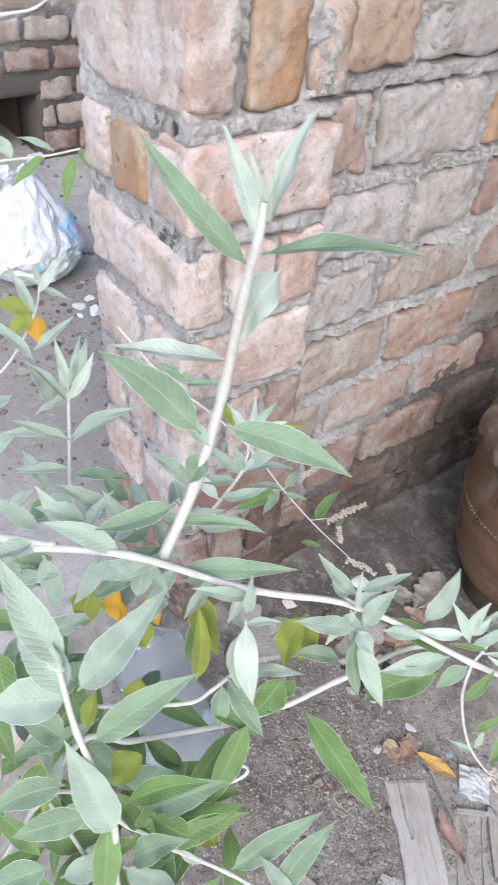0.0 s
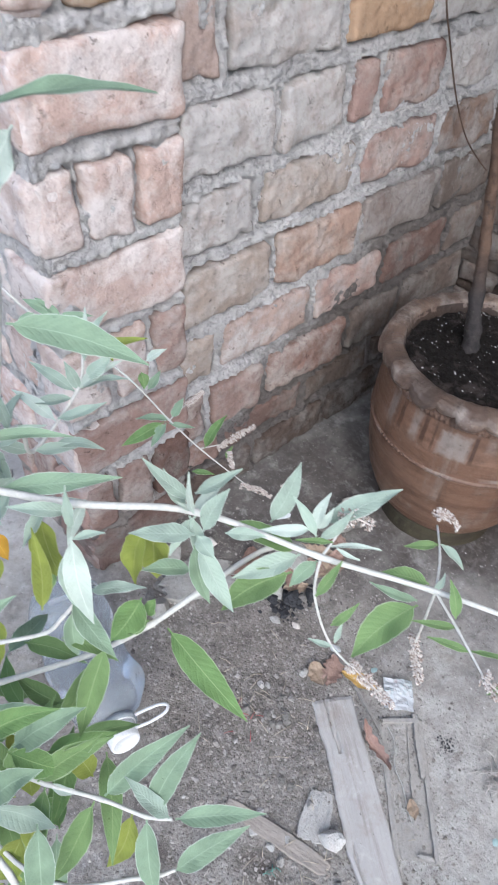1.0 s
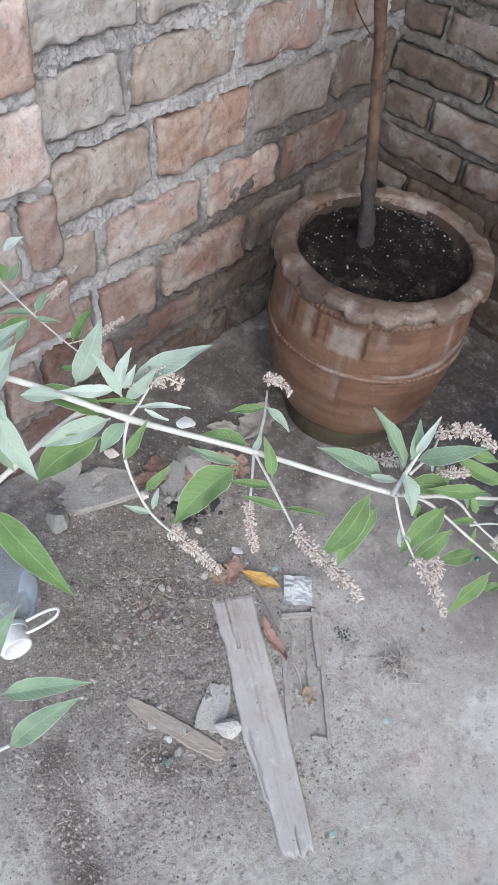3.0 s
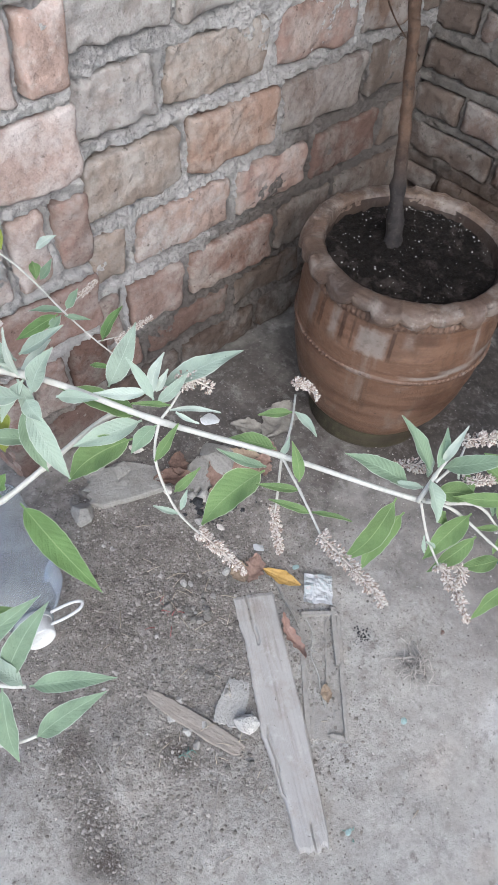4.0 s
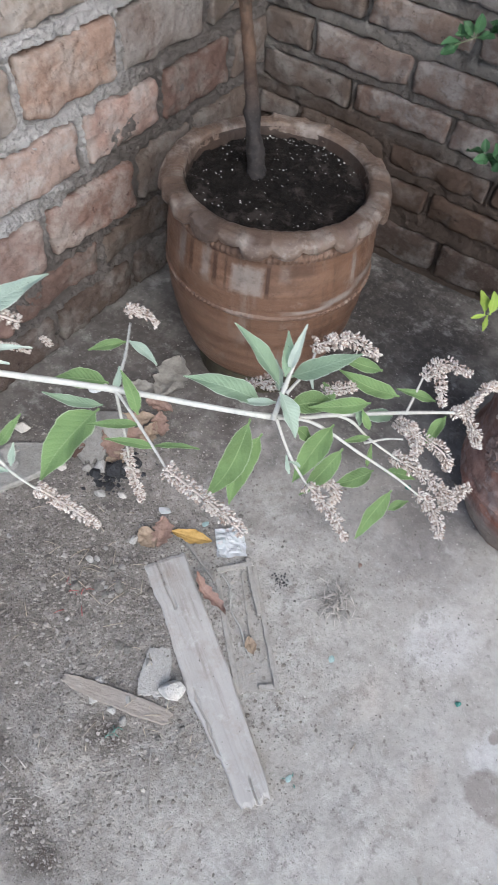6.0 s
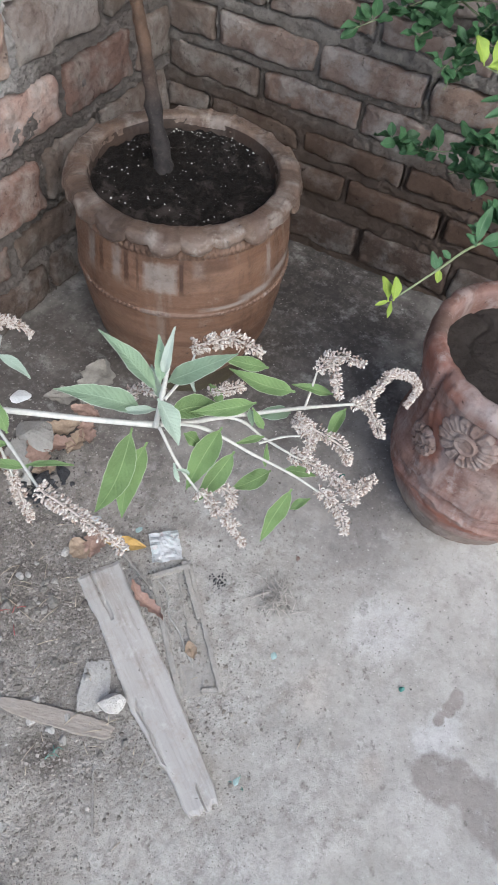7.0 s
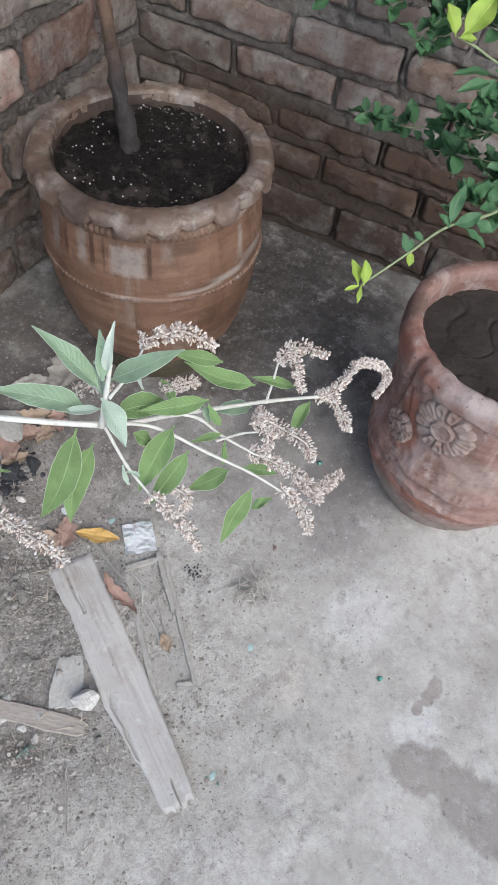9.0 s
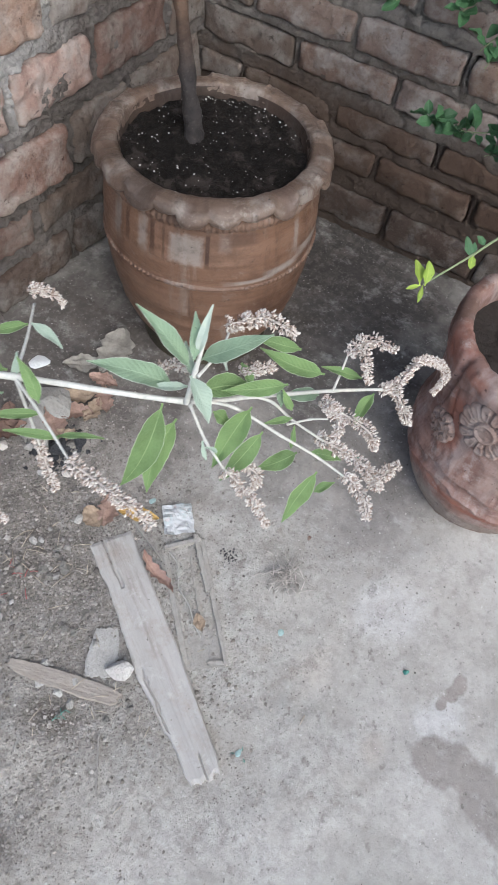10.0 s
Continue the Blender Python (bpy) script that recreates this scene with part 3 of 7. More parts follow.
def faces_of(courses, start, end, gap):
    return [(a, b, z0, z1) for z0, z1, joints, _ in courses for a, b in spans(start, joints, end, gap)]


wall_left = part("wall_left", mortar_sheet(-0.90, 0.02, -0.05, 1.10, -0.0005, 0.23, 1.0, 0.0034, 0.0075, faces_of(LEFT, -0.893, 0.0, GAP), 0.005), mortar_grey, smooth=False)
tagged(wall_left, "dusty pinkish brick wall with thick grey mortar joints", "wall", kind="structure")
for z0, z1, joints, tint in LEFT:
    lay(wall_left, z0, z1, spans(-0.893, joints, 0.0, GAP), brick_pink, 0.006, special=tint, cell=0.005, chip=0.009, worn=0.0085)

# the pier that ends this wall: its front and its end
pier = part("wall_pier", mortar_sheet(-1.108, -0.895, -0.05, 1.10, -0.012, 0.245, 4.0, 0.0034, 0.0075, faces_of(PIER, -1.113, -0.887, 0.012)), mortar_pale)
tagged(pier, "pale pink brick pier at the end of the wall", "wall", kind="structure")
for z0, z1, joints, tint in PIER:
    lay(pier, z0, z1, spans(-1.113, joints, -0.887, 0.012), brick_pier, 0.016, special=tint, chip=0.0065, cell=0.005, worn=0.009)
END = Matrix.Translation((-1.113, 0, 0)) @ TURNED
for z0, z1, joints, tint in (
    (0.0, 0.10, [-0.12], {0: brick_soiled, 1: brick_soiled}),
    (0.125, 0.245, [-0.165, -0.075], {0: brick_rose, 1: brick_soiled, 2: brick_rose}),
    (0.27, 0.375, [-0.12], {}),
    (0.40, 0.525, [-0.165, -0.075], {}),
    (0.548, 0.655, [-0.10], {}),
    (0.68, 0.782, [], {}),
    (0.812, 0.905, [-0.168, -0.072], {1: brick_orange}),
    (0.935, 1.08, [], {}),
):
    before = len(pier.children)
    lay(pier, z0, z1, spans(-0.243, joints, 0.012, 0.012), brick_pier, 0.004, special=tint, chip=0.0065, depth=0.05, worn=0.009)
    for ob in pier.children[before:]:
        ob.matrix_basis = END @ ob.matrix_basis

end_mortar = part("end_mortar", mortar_sheet(-0.243, 0.006, -0.05, 1.10, 0.0035, 0.012, 6.0, 0.0045, 0.004), mortar_pale, pier, "rough pale mortar between the end bricks", smooth=False)
end_mortar.matrix_basis = END.copy()

COURSES = [
    (0.01, 0.092, [0.10, 0.30, 0.515]), (0.14, 0.197, [0.0, 0.23, 0.457]), (0.222, 0.272, [0.11, 0.337, 0.58]),
    (0.305, 0.366, [0.0, 0.23, 0.46]), (0.388, 0.450, [0.122, 0.353, 0.583]), (0.48, 0.534, [0.0, 0.23, 0.46]),
    (0.565, 0.62, [0.101, 0.325, 0.55]),
]
RIGHT = []
for z0, z1, first in COURSES:
    joints = [j for j in first if j > 0.02]
    while joints[-1] < 2.3:
        joints.append(joints[-1] + 0.228)
    RIGHT.append((z0, z1, joints, {}))
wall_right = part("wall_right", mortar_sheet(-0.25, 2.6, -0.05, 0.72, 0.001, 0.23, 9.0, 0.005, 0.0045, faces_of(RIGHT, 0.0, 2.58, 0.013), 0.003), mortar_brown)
wall_right.matrix_basis = TURNED
tagged(wall_right, "weathered dark brown brick wall with narrow joints", "wall", kind="structure")
# lower courses are darker; each first brick has the corner's shade painted in
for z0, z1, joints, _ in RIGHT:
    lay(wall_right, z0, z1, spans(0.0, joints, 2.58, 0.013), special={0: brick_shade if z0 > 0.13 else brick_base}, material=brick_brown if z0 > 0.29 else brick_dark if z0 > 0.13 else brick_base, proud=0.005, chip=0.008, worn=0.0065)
lay(wall_right, 0.65, 0.71, spans(0.0, [0.23 * k for k in range(1, 11)], 2.58, 0.013), brick_brown, 0.004, chip=0.005, cell=0.012)


# plain unseen upper parts, added to close the yard above and shade the corner
def upper(name, lo, hi, material, label):
    bm = bmesh.new()
    bmesh.ops.create_cube(bm, size=1, matrix=Matrix.Translation([(a + b) / 2 for a, b in zip(lo, hi)]) @ Matrix.Diagonal([b - a for a, b in zip(lo, hi)] + [1]))
    return tagged(part(name, bm, material, smooth=False), label, "wall", kind="structure")


upper("wall_left_top", (-1.118, -0.004, 1.10), (0.0, 0.24, WALL_TOP), brick_pink, "unseen upper part of the pinkish brick wall, added for shade")
upper("wall_right_top", (0.0, -2.6, 0.72), (0.23, 0.25, WALL_TOP), brick_dark, "unseen upper part of the dark brick wall, added for shade")

wall_far = part("wall_far", mortar_sheet(-0.36, 1.2, -0.05, 0.26, 0.004, 0.25, 14.0, step=0.02), mortar_grey)
wall_far.matrix_basis = Matrix.Translation((0, 2.3, 0))
tagged(wall_far, "old brick boundary wall with a dark drain hole at its foot", "wall", kind="structure")
lintel = part("wall_far_top", mortar_sheet(-3.0, 1.2, 0.26, 1.0, 0.004, 0.25, 15.0, step=0.02), mortar_grey)
lintel.matrix_basis = Matrix.Translation((0, 2.3, 0))
tagged(lintel, "old brick boundary wall above the drain hole", "wall", kind="structure")
for i in range(9):
    z0 = 0.02 + 0.108 * i
    joints = [-0.19 - 0.09 * (i % 2) - (1.0 if i > 2 else 0)]
    while joints[-1] < 0.6:
        joints.append(joints[-1] + 0.2)
    lay(wall_far if i < 2 else lintel, z0, z0 + 0.088, spans(-1.4 if i > 2 else -0.35, joints, 0.8, 0.012), brick_buff if i % 3 else brick_soiled, 0.006, chip=0.012, cell=0.014, worn=0.012)
upper("drain_back", (-3.0, 2.9, -0.05), (-0.3, 3.0, 0.5), mortar_brown, "dark back of the drain hole")
upper("drain_roof", (-3.0, 2.55, 0.27), (-0.3, 2.9, 0.33), mortar_brown, "dark roof of the drain hole")
upper("drain_side", (-0.36, 2.55, -0.05), (-0.30, 2.9, 0.27), mortar_brown, "dark side of the drain hole")

# ---- big pot with a sapling ----
POT = Matrix.Translation((-0.455, -0.332, 0.0))


LOBES = [0.05, 0.31, 0.62, 0.87, 1.14, 1.47, 1.75, 2.0, 2.34, 2.62, 2.93, 3.24, 3.43, 3.68, 3.93, 4.21, 4.46, 4.80, 5.06, 5.38, 5.63, 5.93]


def scallop(a):
    """Drooping lobes pressed into the rim by thumb, uneven in width and depth: one on a lobe, nought between."""
    a = a % (2 * math.pi)
    at = [LOBES[-1] - 2 * math.pi, *LOBES, LOBES[0] + 2 * math.pi]
    for k, (u, v) in enumerate(zip(at, at[1:])):
        if u <= a <= v:
            s = (a - u) / (v - u)
            return math.sin(math.pi * s) ** 0.55 * (0.65 + 0.35 * math.sin(k * 2.4 + 1)) + 0.15 * math.sin(k * 5.0)
    return 0.0


def build_big_pot():
    pot = thing("flower_pot", "brown glazed terracotta pot with a pinched wavy rim", "plant pot", POT)
    outer = smooth_profile([(0.112, 0.050), (0.127, 0.053), (0.145, 0.076), (0.162, 0.12), (0.1755, 0.18), (0.1825, 0.235), (0.1835, 0.26), (0.1835, 0.29), (0.181, 0.33), (0.1765, 0.365), (0.172, 0.392)])

    def turned(a, i, r, z):
        p = (math.cos(a), math.sin(a), z * 5)
        return r + 0.0020 * wobble(p, 1.7, 2) + 0.0005 * wobble(p, 14, 3) + 0.0007 * math.sin(z * 480 + 0.5 * math.sin(a)) + 0.0006 * math.sin(z * 1150 + a), z

    body = part("body", lathe(outer, 160, turned), clay_brown, pot)
    foot = smooth_profile([(0.122, -0.004), (0.125, 0.003), (0.124, 0.022), (0.120, 0.042), (0.121, 0.052), (0.112, 0.060)])
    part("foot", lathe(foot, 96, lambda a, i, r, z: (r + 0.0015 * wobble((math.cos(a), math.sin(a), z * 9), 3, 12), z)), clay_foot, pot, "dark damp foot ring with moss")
    inside = [(0.146, 0.33), (0.149, 0.385), (0.1505, 0.399), (0.1535, 0.4095)]
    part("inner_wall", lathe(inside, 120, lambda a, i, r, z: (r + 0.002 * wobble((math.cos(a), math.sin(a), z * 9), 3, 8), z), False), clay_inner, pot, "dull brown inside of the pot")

    def hem(a, i, r, z):
        k = (0.3, 0.8, 1, 1, 0.85, 0.5, 0.2, 0.06, 0, 0)[min(i // 4, 9)]
        p = (math.cos(a) * 2, math.sin(a) * 2, z * 20)
        lobe = scallop(a) - 0.5
        return r + 0.0065 * k * lobe + 0.0020 * wobble(p, 1.3, 4) + 0.0018 * wobble(p, 5, 5) + 0.0010 * wobble(p, 14, 8), z - 0.019 * k * lobe + 0.0030 * wobble(p, 1.1, 6) + 0.0016 * wobble(p, 5, 7) + 0.0010 * wobble(p, 15, 9)

    rim = smooth_profile([(0.170, 0.399), (0.179, 0.3945), (0.1870, 0.391), (0.1920, 0.3925), (0.1925, 0.4005), (0.1880, 0.4095), (0.177, 0.4140), (0.165, 0.4150), (0.1550, 0.4125), (0.1505, 0.400)], 4)
    lip = part("rim", lathe(rim, 520, hem, False), clay_rim, pot, "grey-brown rim pinched into drooping lobes")
    # a combed line under the rim and a notched cord round the belly
    cord = [(0.180, 0.2505), (0.1850, 0.2545), (0.1872, 0.2585), (0.186, 0.2625), (0.181, 0.2665)]
    part("notched_band", lathe(cord, 640, lambda a, i, r, z: (r + (0.0013 * math.cos(a * 130) * (0.6 + 0.5 * math.sin(a * 3)) if 0 < i < 4 else 0), z + 0.0014 * math.sin(2 * a + 1)), False), clay_band, body, "notched raised band")
    bead = [(0.172, 0.366), (0.1780, 0.369), (0.1800, 0.375), (0.181, 0.383), (0.172, 0.388)]
    part("beaded_line", lathe(bead, 720, lambda a, i, r, z: (r + (0.0014 * math.cos(a * 120) if 0 < i < 4 else 0), z), False), clay_band, lip, "combed line under the rim")
    bm = bmesh.new()
    rings = [[bm.verts.new((0, 0, soil_height(0, 0)))]]
    for j in range(1, 64):
        r = 0.151 * j / 63
        ring = []
        for k in range(180):
            a = 2 * math.pi * k / 180
            ring.append(bm.verts.new((r * math.cos(a), r * math.sin(a), soil_height(r * math.cos(a), r * math.sin(a)))))
        rings.append(ring)
    for k in range(180):
        bm.faces.new((rings[0][0], rings[1][k], rings[1][(k + 1) % 180]))
    for a, b in zip(rings[1:], rings[2:]):
        for k in range(180):
            bm.faces.new((a[k], b[k], b[(k + 1) % 180], a[(k + 1) % 180]))
    part("soil", bm, potting_soil, pot, "dark moist potting soil")
    return pot


def soil_height(x, y):
    p = (x, y, 0)
    return 0.391 + 0.006 * wobble(p, 14, 3) + 0.006 * wobble(p, 55, 4) + 0.0045 * wobble(p, 130, 6) + 0.0025 * wobble(p, 260, 7)


build_big_pot()


def small_radius(z):
    """The turned outline of the red pot, as radius by height."""
    table = [(0.0, 0.117), (0.03, 0.131), (0.07, 0.147), (0.11, 0.1555), (0.15, 0.153), (0.19, 0.149), (0.23, 0.149), (0.27, 0.1495), (0.30, 0.150), (0.325, 0.152), (0.345, 0.156)]
    for (z0, r0), (z1, r1) in zip(table, table[1:]):
        if z <= z1:
            k = max(0.0, (z - z0) / (z1 - z0))
            k = k * k * (3 - 2 * k) * 0.4 + k * 0.6
            return r0 + (r1 - r0) * k
    return table[-1][1]


def build_small_pot():
    m = Matrix.Translation((-0.480, -0.953, 0.0))
    pot = thing("flower_pot", "reddish terracotta pot with a rosette relief and chipped lip", "plant pot", m)
    levels = [0.345 * i / 150 for i in range(151)]
    lip = [(0.1555, 0.350), (0.154, 0.358), (0.149, 0.364), (0.143, 0.3655), (0.137, 0.363), (0.134, 0.355), (0.134, 0.335), (0.136, 0.31), (0.137, 0.29)]
    prof = [(0.110, -0.004)] + [(small_radius(z), z) for z in levels] + lip

    def step(x):
        x = max(0.0, min(1.0, x))
        return x * x * (3 - 2 * x)

    def shaped(a, i, r, z):
        a = a % (2 * math.pi)
        p = (math.cos(a) * 1.5, math.sin(a) * 1.5, z * 9)
        out = 0.003 * wobble(p, 1.5, 2) + 0.0025 * wobble(p, 4, 5) + 0.0014 * wobble(p, 9, 6) + 0.0007 * wobble(p, 24, 7)
        if i < len(prof) - 6:
            # the lip is a thick roll of clay folded down over the side, with a wavy hem
            fold = 0.316 + 0.013 * math.sin(a * 3 - 1.3) + 0.005 * math.sin(a * 7 + 1) + 0.004 * wobble(p, 6, 11)
            out += 0.009 * step((z - fold) / 0.005) * (1 - 0.55 * step((z - fold) / 0.05))
            # a torn, draped skin of clay over the belly, and a rib below it
            ridge = 0.140 + 0.010 * math.sin(a * 2 - 4.0) + 0.004 * math.sin(a * 5) + 0.006 * wobble(p, 7, 13)
            if 0.02 < z < 0.24:
                out += 0.008 * step((z - ridge) / 0.005) * step((ridge + 0.07 - z) / 0.07)
                out += 0.0045 * math.exp(-((z - ridge + 0.030 + 0.006 * math.sin(a * 4)) / 0.005) ** 2)
            # upright creases beside the flower
            for at, lean, deep in ((2.28, 1.2, 0.006), (2.44, -0.9, 0.004)):
                out -= deep * math.exp(-((a - at - lean * (z - 0.26)) / 0.028) ** 2) * step((z - 0.21) / 0.03)
        dip = 0.006 * wobble((math.cos(a), math.sin(a), 0), 2.1, 9) + 0.002 * wobble((math.cos(a), math.sin(a), 0), 9, 10) if z > 0.30 else 0.0
        return r + out, z + dip

    body = part("body", lathe(prof, 320, shaped), clay_red, pot)

    def relief(angle, z, petals, size, name, label):
        """A moulded flower on the pot's side."""
        c, s = math.cos(angle), math.sin(angle)
        bm = bmesh.new()
        n, rows, where = 130, 30, {}
        for i in range(rows + 1):
            rho = size * i / rows
            for k in range(n):
                t = 2 * math.pi * k / n
                u, v = rho * math.cos(t), rho * math.sin(t)
                q = i / rows
                lobe = abs(math.cos(t * petals / 2))
                edge = 0.84 + 0.16 * lobe ** 0.5
                if q < 0.26:
                    h = 0.0052
                elif q < 0.34:
                    h = 0.0068
                elif q < 0.40:
                    h = 0.0015
                elif q < edge:
                    w = (q - 0.40) / (edge - 0.40)
                    rise = min(1.0, 4 * (1 - w)) * min(1.0, 3 * w + 0.3)
                    bowl = math.exp(-((w - 0.55) / 0.25) ** 2) * max(0.0, lobe - 0.55) * 2
                    h = 0.0010 + 0.0050 * min(1.0, lobe * 1.8) ** 1.5 * rise - 0.0026 * bowl
                else:
                    h = -0.003
                h += 0.0006 * wobble((u, v, 0), 150, 4)
                zz = z + v
                r = small_radius(zz) + h + 0.0012 + 0.0008 * wobble((u, v, 0), 120, 3)
                a = angle + u / small_radius(z)
                where[i, k] = bm.verts.new((r * math.cos(a), r * math.sin(a), zz))
        for i in range(rows):
            for k in range(n):
                bm.faces.new((where[i, k], where[i, (k + 1) % n], where[i + 1, (k + 1) % n], where[i + 1, k]))
        bmesh.ops.remove_doubles(bm, verts=bm.verts, dist=0.00005)
        bmesh.ops.recalc_face_normals(bm, faces=bm.faces)
        return part(name, bm, clay_rosette, body, label)

    relief(2.89, 0.279, 13, 0.050, "rosette", "moulded daisy rosette")
    relief(2.43, 0.214, 9, 0.030, "rosette", "moulded flower, partly worn")
    relief(4.3, 0.272, 13, 0.044, "rosette", "moulded daisy rosette")
    rows = [(0.001 + 0.136 * k / 40, 0.322) for k in range(41)]

    def cracked(a, i, r, z):
        x, y = r * math.cos(a), r * math.sin(a)
        line = abs(wobble((x, y, 0), 13, 3))
        return r, z + 0.004 * wobble((x, y, 0), 16, 1) + 0.002 * wobble((x, y, 0), 60, 2) - 0.006 * max(0.0, 1 - line / 0.035)

    bm = lathe(rows, 160, cracked, False)
    part("soil", bm, dry_soil, pot, "dry cracked brown soil")
    return pot


build_small_pot()



def build_sapling():
    tree = thing("sapling", "slender young tree with brown bark growing in the pot", "tree", Matrix.Translation((-0.451, -0.290, 0.372)))
    knots = [1 + 0.16 * max(0.0, math.sin(i * 0.9)) ** 4 for i in range(49)]
    line = curve_points([(-0.004, -0.006, -0.01), (0.006, 0.009, 0.05), (0.020, 0.030, 0.11), (0.034, 0.056, 0.21), (0.039, 0.078, 0.31), (0.036, 0.096, 0.50), (0.034, 0.09, 1.35)], 8)
    part("trunk", tube(line, [(0.0165 - 0.0075 * min(1, i / 26)) * k for i, k in enumerate(knots)], 16, rough=0.3), bark_young, tree)
    # limbs and leafy top are out of view, added to shade the corner
    rnd = random.Random(21)
    tips = []
    for k in range(11):
        a = k * 2.4
        start = Vector(line[-1 - k % 7])
        end = Vector((0.04 + math.cos(a) * rnd.uniform(0.15, 0.42), -0.16 + math.sin(a) * rnd.uniform(0.1, 0.36), rnd.uniform(0.92, 1.5)))
        mid = start.lerp(end, 0.5) + Vector((0, 0, 0.08))
        part("limb", tube(curve_points([start, mid, end], 5), [0.007 - 0.0005 * i for i in range(11)], 6), bark_young, tree)
        tips += [mid, end]
    verts, faces = [], []
    for _ in range(2900):
        c = rnd.choice(tips) + Vector((rnd.gauss(0, 0.15), rnd.gauss(0, 0.15), rnd.gauss(0.0, 0.11)))
        if c.x > 0.38 or c.y > 0.22 or c.z < 0.84:
            continue
        along = Vector((rnd.gauss(0, 1), rnd.gauss(0, 1), rnd.gauss(-0.3, 0.6))).normalized()
        side = along.cross(Vector((rnd.gauss(0, 0.3), rnd.gauss(0, 0.3), 1))).normalized()
        size = rnd.uniform(0.04, 0.065)
        n = len(verts)
        verts += [c, c + along * size * 0.5 + side * size * 0.28, c + along * size, c + along * size * 0.5 - side * size * 0.28]
        faces.append((n, n + 1, n + 2, n + 3))
    me = bpy.data.meshes.new("crown")
    me.from_pydata(verts, [], faces)
    me.materials.append(crown_green)
    crown = new("crown", me)
    crown.parent = tree


crown_green = plain("crown_green", (0.06, 0.11, 0.04), (0.10, 0.16, 0.06), 20, 0.6, 0.2, 0.001)
build_sapling()


# ---- grey-leaved flowering shrub ----
def leaf_material(name, upper, vein, edge, rough=0.75, glow=0.22, margin=0.47):
    n = Nodes(name)
    n.apart()
    tree = n.tree
    split = tree.nodes.new("ShaderNodeSeparateXYZ")
    n.link(n.coord.outputs["UV"], split.inputs[0])

    def calc(op, a, b=0.0):
        m = tree.nodes.new("ShaderNodeMath")
        m.operation = op
        for value, socket in ((a, m.inputs[0]), (b, m.inputs[1])):
            if hasattr(value, "links"):
                n.link(value, socket)
            else:
                socket.default_value = value
        return m.outputs[0]

    across = calc("ABSOLUTE", calc("SUBTRACT", split.outputs[0], 0.5))
    ribs = calc("SINE", calc("MULTIPLY", calc("SUBTRACT", split.outputs[1], calc("MULTIPLY", across, 0.36)), 78.0))
    pillow = calc("SUBTRACT", 1.0, calc("POWER", calc("ABSOLUTE", calc("SINE", calc("MULTIPLY", calc("SUBTRACT", split.outputs[1], calc("MULTIPLY", across, 0.36)), 39.0))), 5.0))
    blot = n.noise(45, 4, 0.55)
    c = n.mix(n.ramp(blot, (0.38, 0.0), (0.62, 1.0)), upper, tuple(v * 0.74 for v in upper))
    c = n.mix(n.ramp(n.random(), (0.0, 0.0), (1.0, 0.5)), c, tuple(v * 1.3 for v in upper))
    c = n.mix(n.ramp(ribs, (0.86, 0.0), (1.0, 0.07)), c, vein)
    c = n.mix(n.ramp(across, (0.008, 0.65), (0.024, 0.0)), c, vein)
    c = n.mix(n.ramp(across, (margin, 0.0), (min(0.499, margin + 0.022), 0.5)), c, edge)
    c = n.mix(n.ramp(n.noise(300, 3, 0.6), (0.70, 0.0), (0.75, 0.7)), c, tuple(v * 0.3 for v in upper))
    net = n.voronoi(520, "DISTANCE_TO_EDGE")
    c = n.mix(n.ramp(net, (0.0, 0.10), (0.12, 0.0)), c, vein)
    mat = n.done(c, rough, [(pillow, 0.22, 0.0010), (n.ramp(net, (0.0, 0.0), (0.25, 1.0)), 0.25, 0.0006), (n.noise(200, 4, 0.6), 0.4, 0.0008)], 0.25)
    thin = tree.nodes.new("ShaderNodeBsdfTranslucent")
    n.link(c, thin.inputs["Color"])
    both = tree.nodes.new("ShaderNodeMixShader")
    both.inputs[0].default_value = glow
    n.link(n.bsdf.outputs[0], both.inputs[1])
    n.link(thin.outputs[0], both.inputs[2])
    n.link(both.outputs[0], tree.nodes["Material Output"].inputs["Surface"])
    return mat


WOOL = (0.70, 0.74, 0.68)
grey = leaf_material("leaf_grey", (0.320, 0.390, 0.315), (0.41, 0.48, 0.40), WOOL)
pale = leaf_material("leaf_pale", (0.44, 0.50, 0.43), (0.64, 0.69, 0.62), WOOL)
green_grey = leaf_material("leaf_green_grey", (0.215, 0.295, 0.195), (0.34, 0.43, 0.31), WOOL)
green = leaf_material("leaf_green", (0.156, 0.236, 0.092), (0.28, 0.37, 0.18), (0.58, 0.65, 0.50))
fresh = leaf_material("leaf_fresh", (0.140, 0.228, 0.080), (0.29, 0.39, 0.18), (0.56, 0.64, 0.44))
olive = leaf_material("leaf_olive", (0.235, 0.275, 0.055), (0.34, 0.37, 0.13), (0.40, 0.42, 0.20))
amber = leaf_material("leaf_amber", (0.52, 0.30, 0.035), (0.58, 0.38, 0.08), (0.50, 0.30, 0.06))
lime_lime = leaf_material("leaf_lime", (0.062, 0.135, 0.06), (0.12, 0.215, 0.11), (0.10, 0.19, 0.09), 0.38, 0.2, 0.48)
lime_young = leaf_material("leaf_young", (0.31, 0.42, 0.075), (0.47, 0.53, 0.12), (0.32, 0.42, 0.08), 0.5, 0.3, 0.48)
wool_under = leaf_material("leaf_underside", (0.47, 0.52, 0.44), (0.62, 0.66, 0.57), WOOL, 0.9)
wool_green = leaf_material("leaf_underside_green", (0.30, 0.41, 0.185), (0.40, 0.49, 0.27), (0.58, 0.64, 0.50), 0.9)
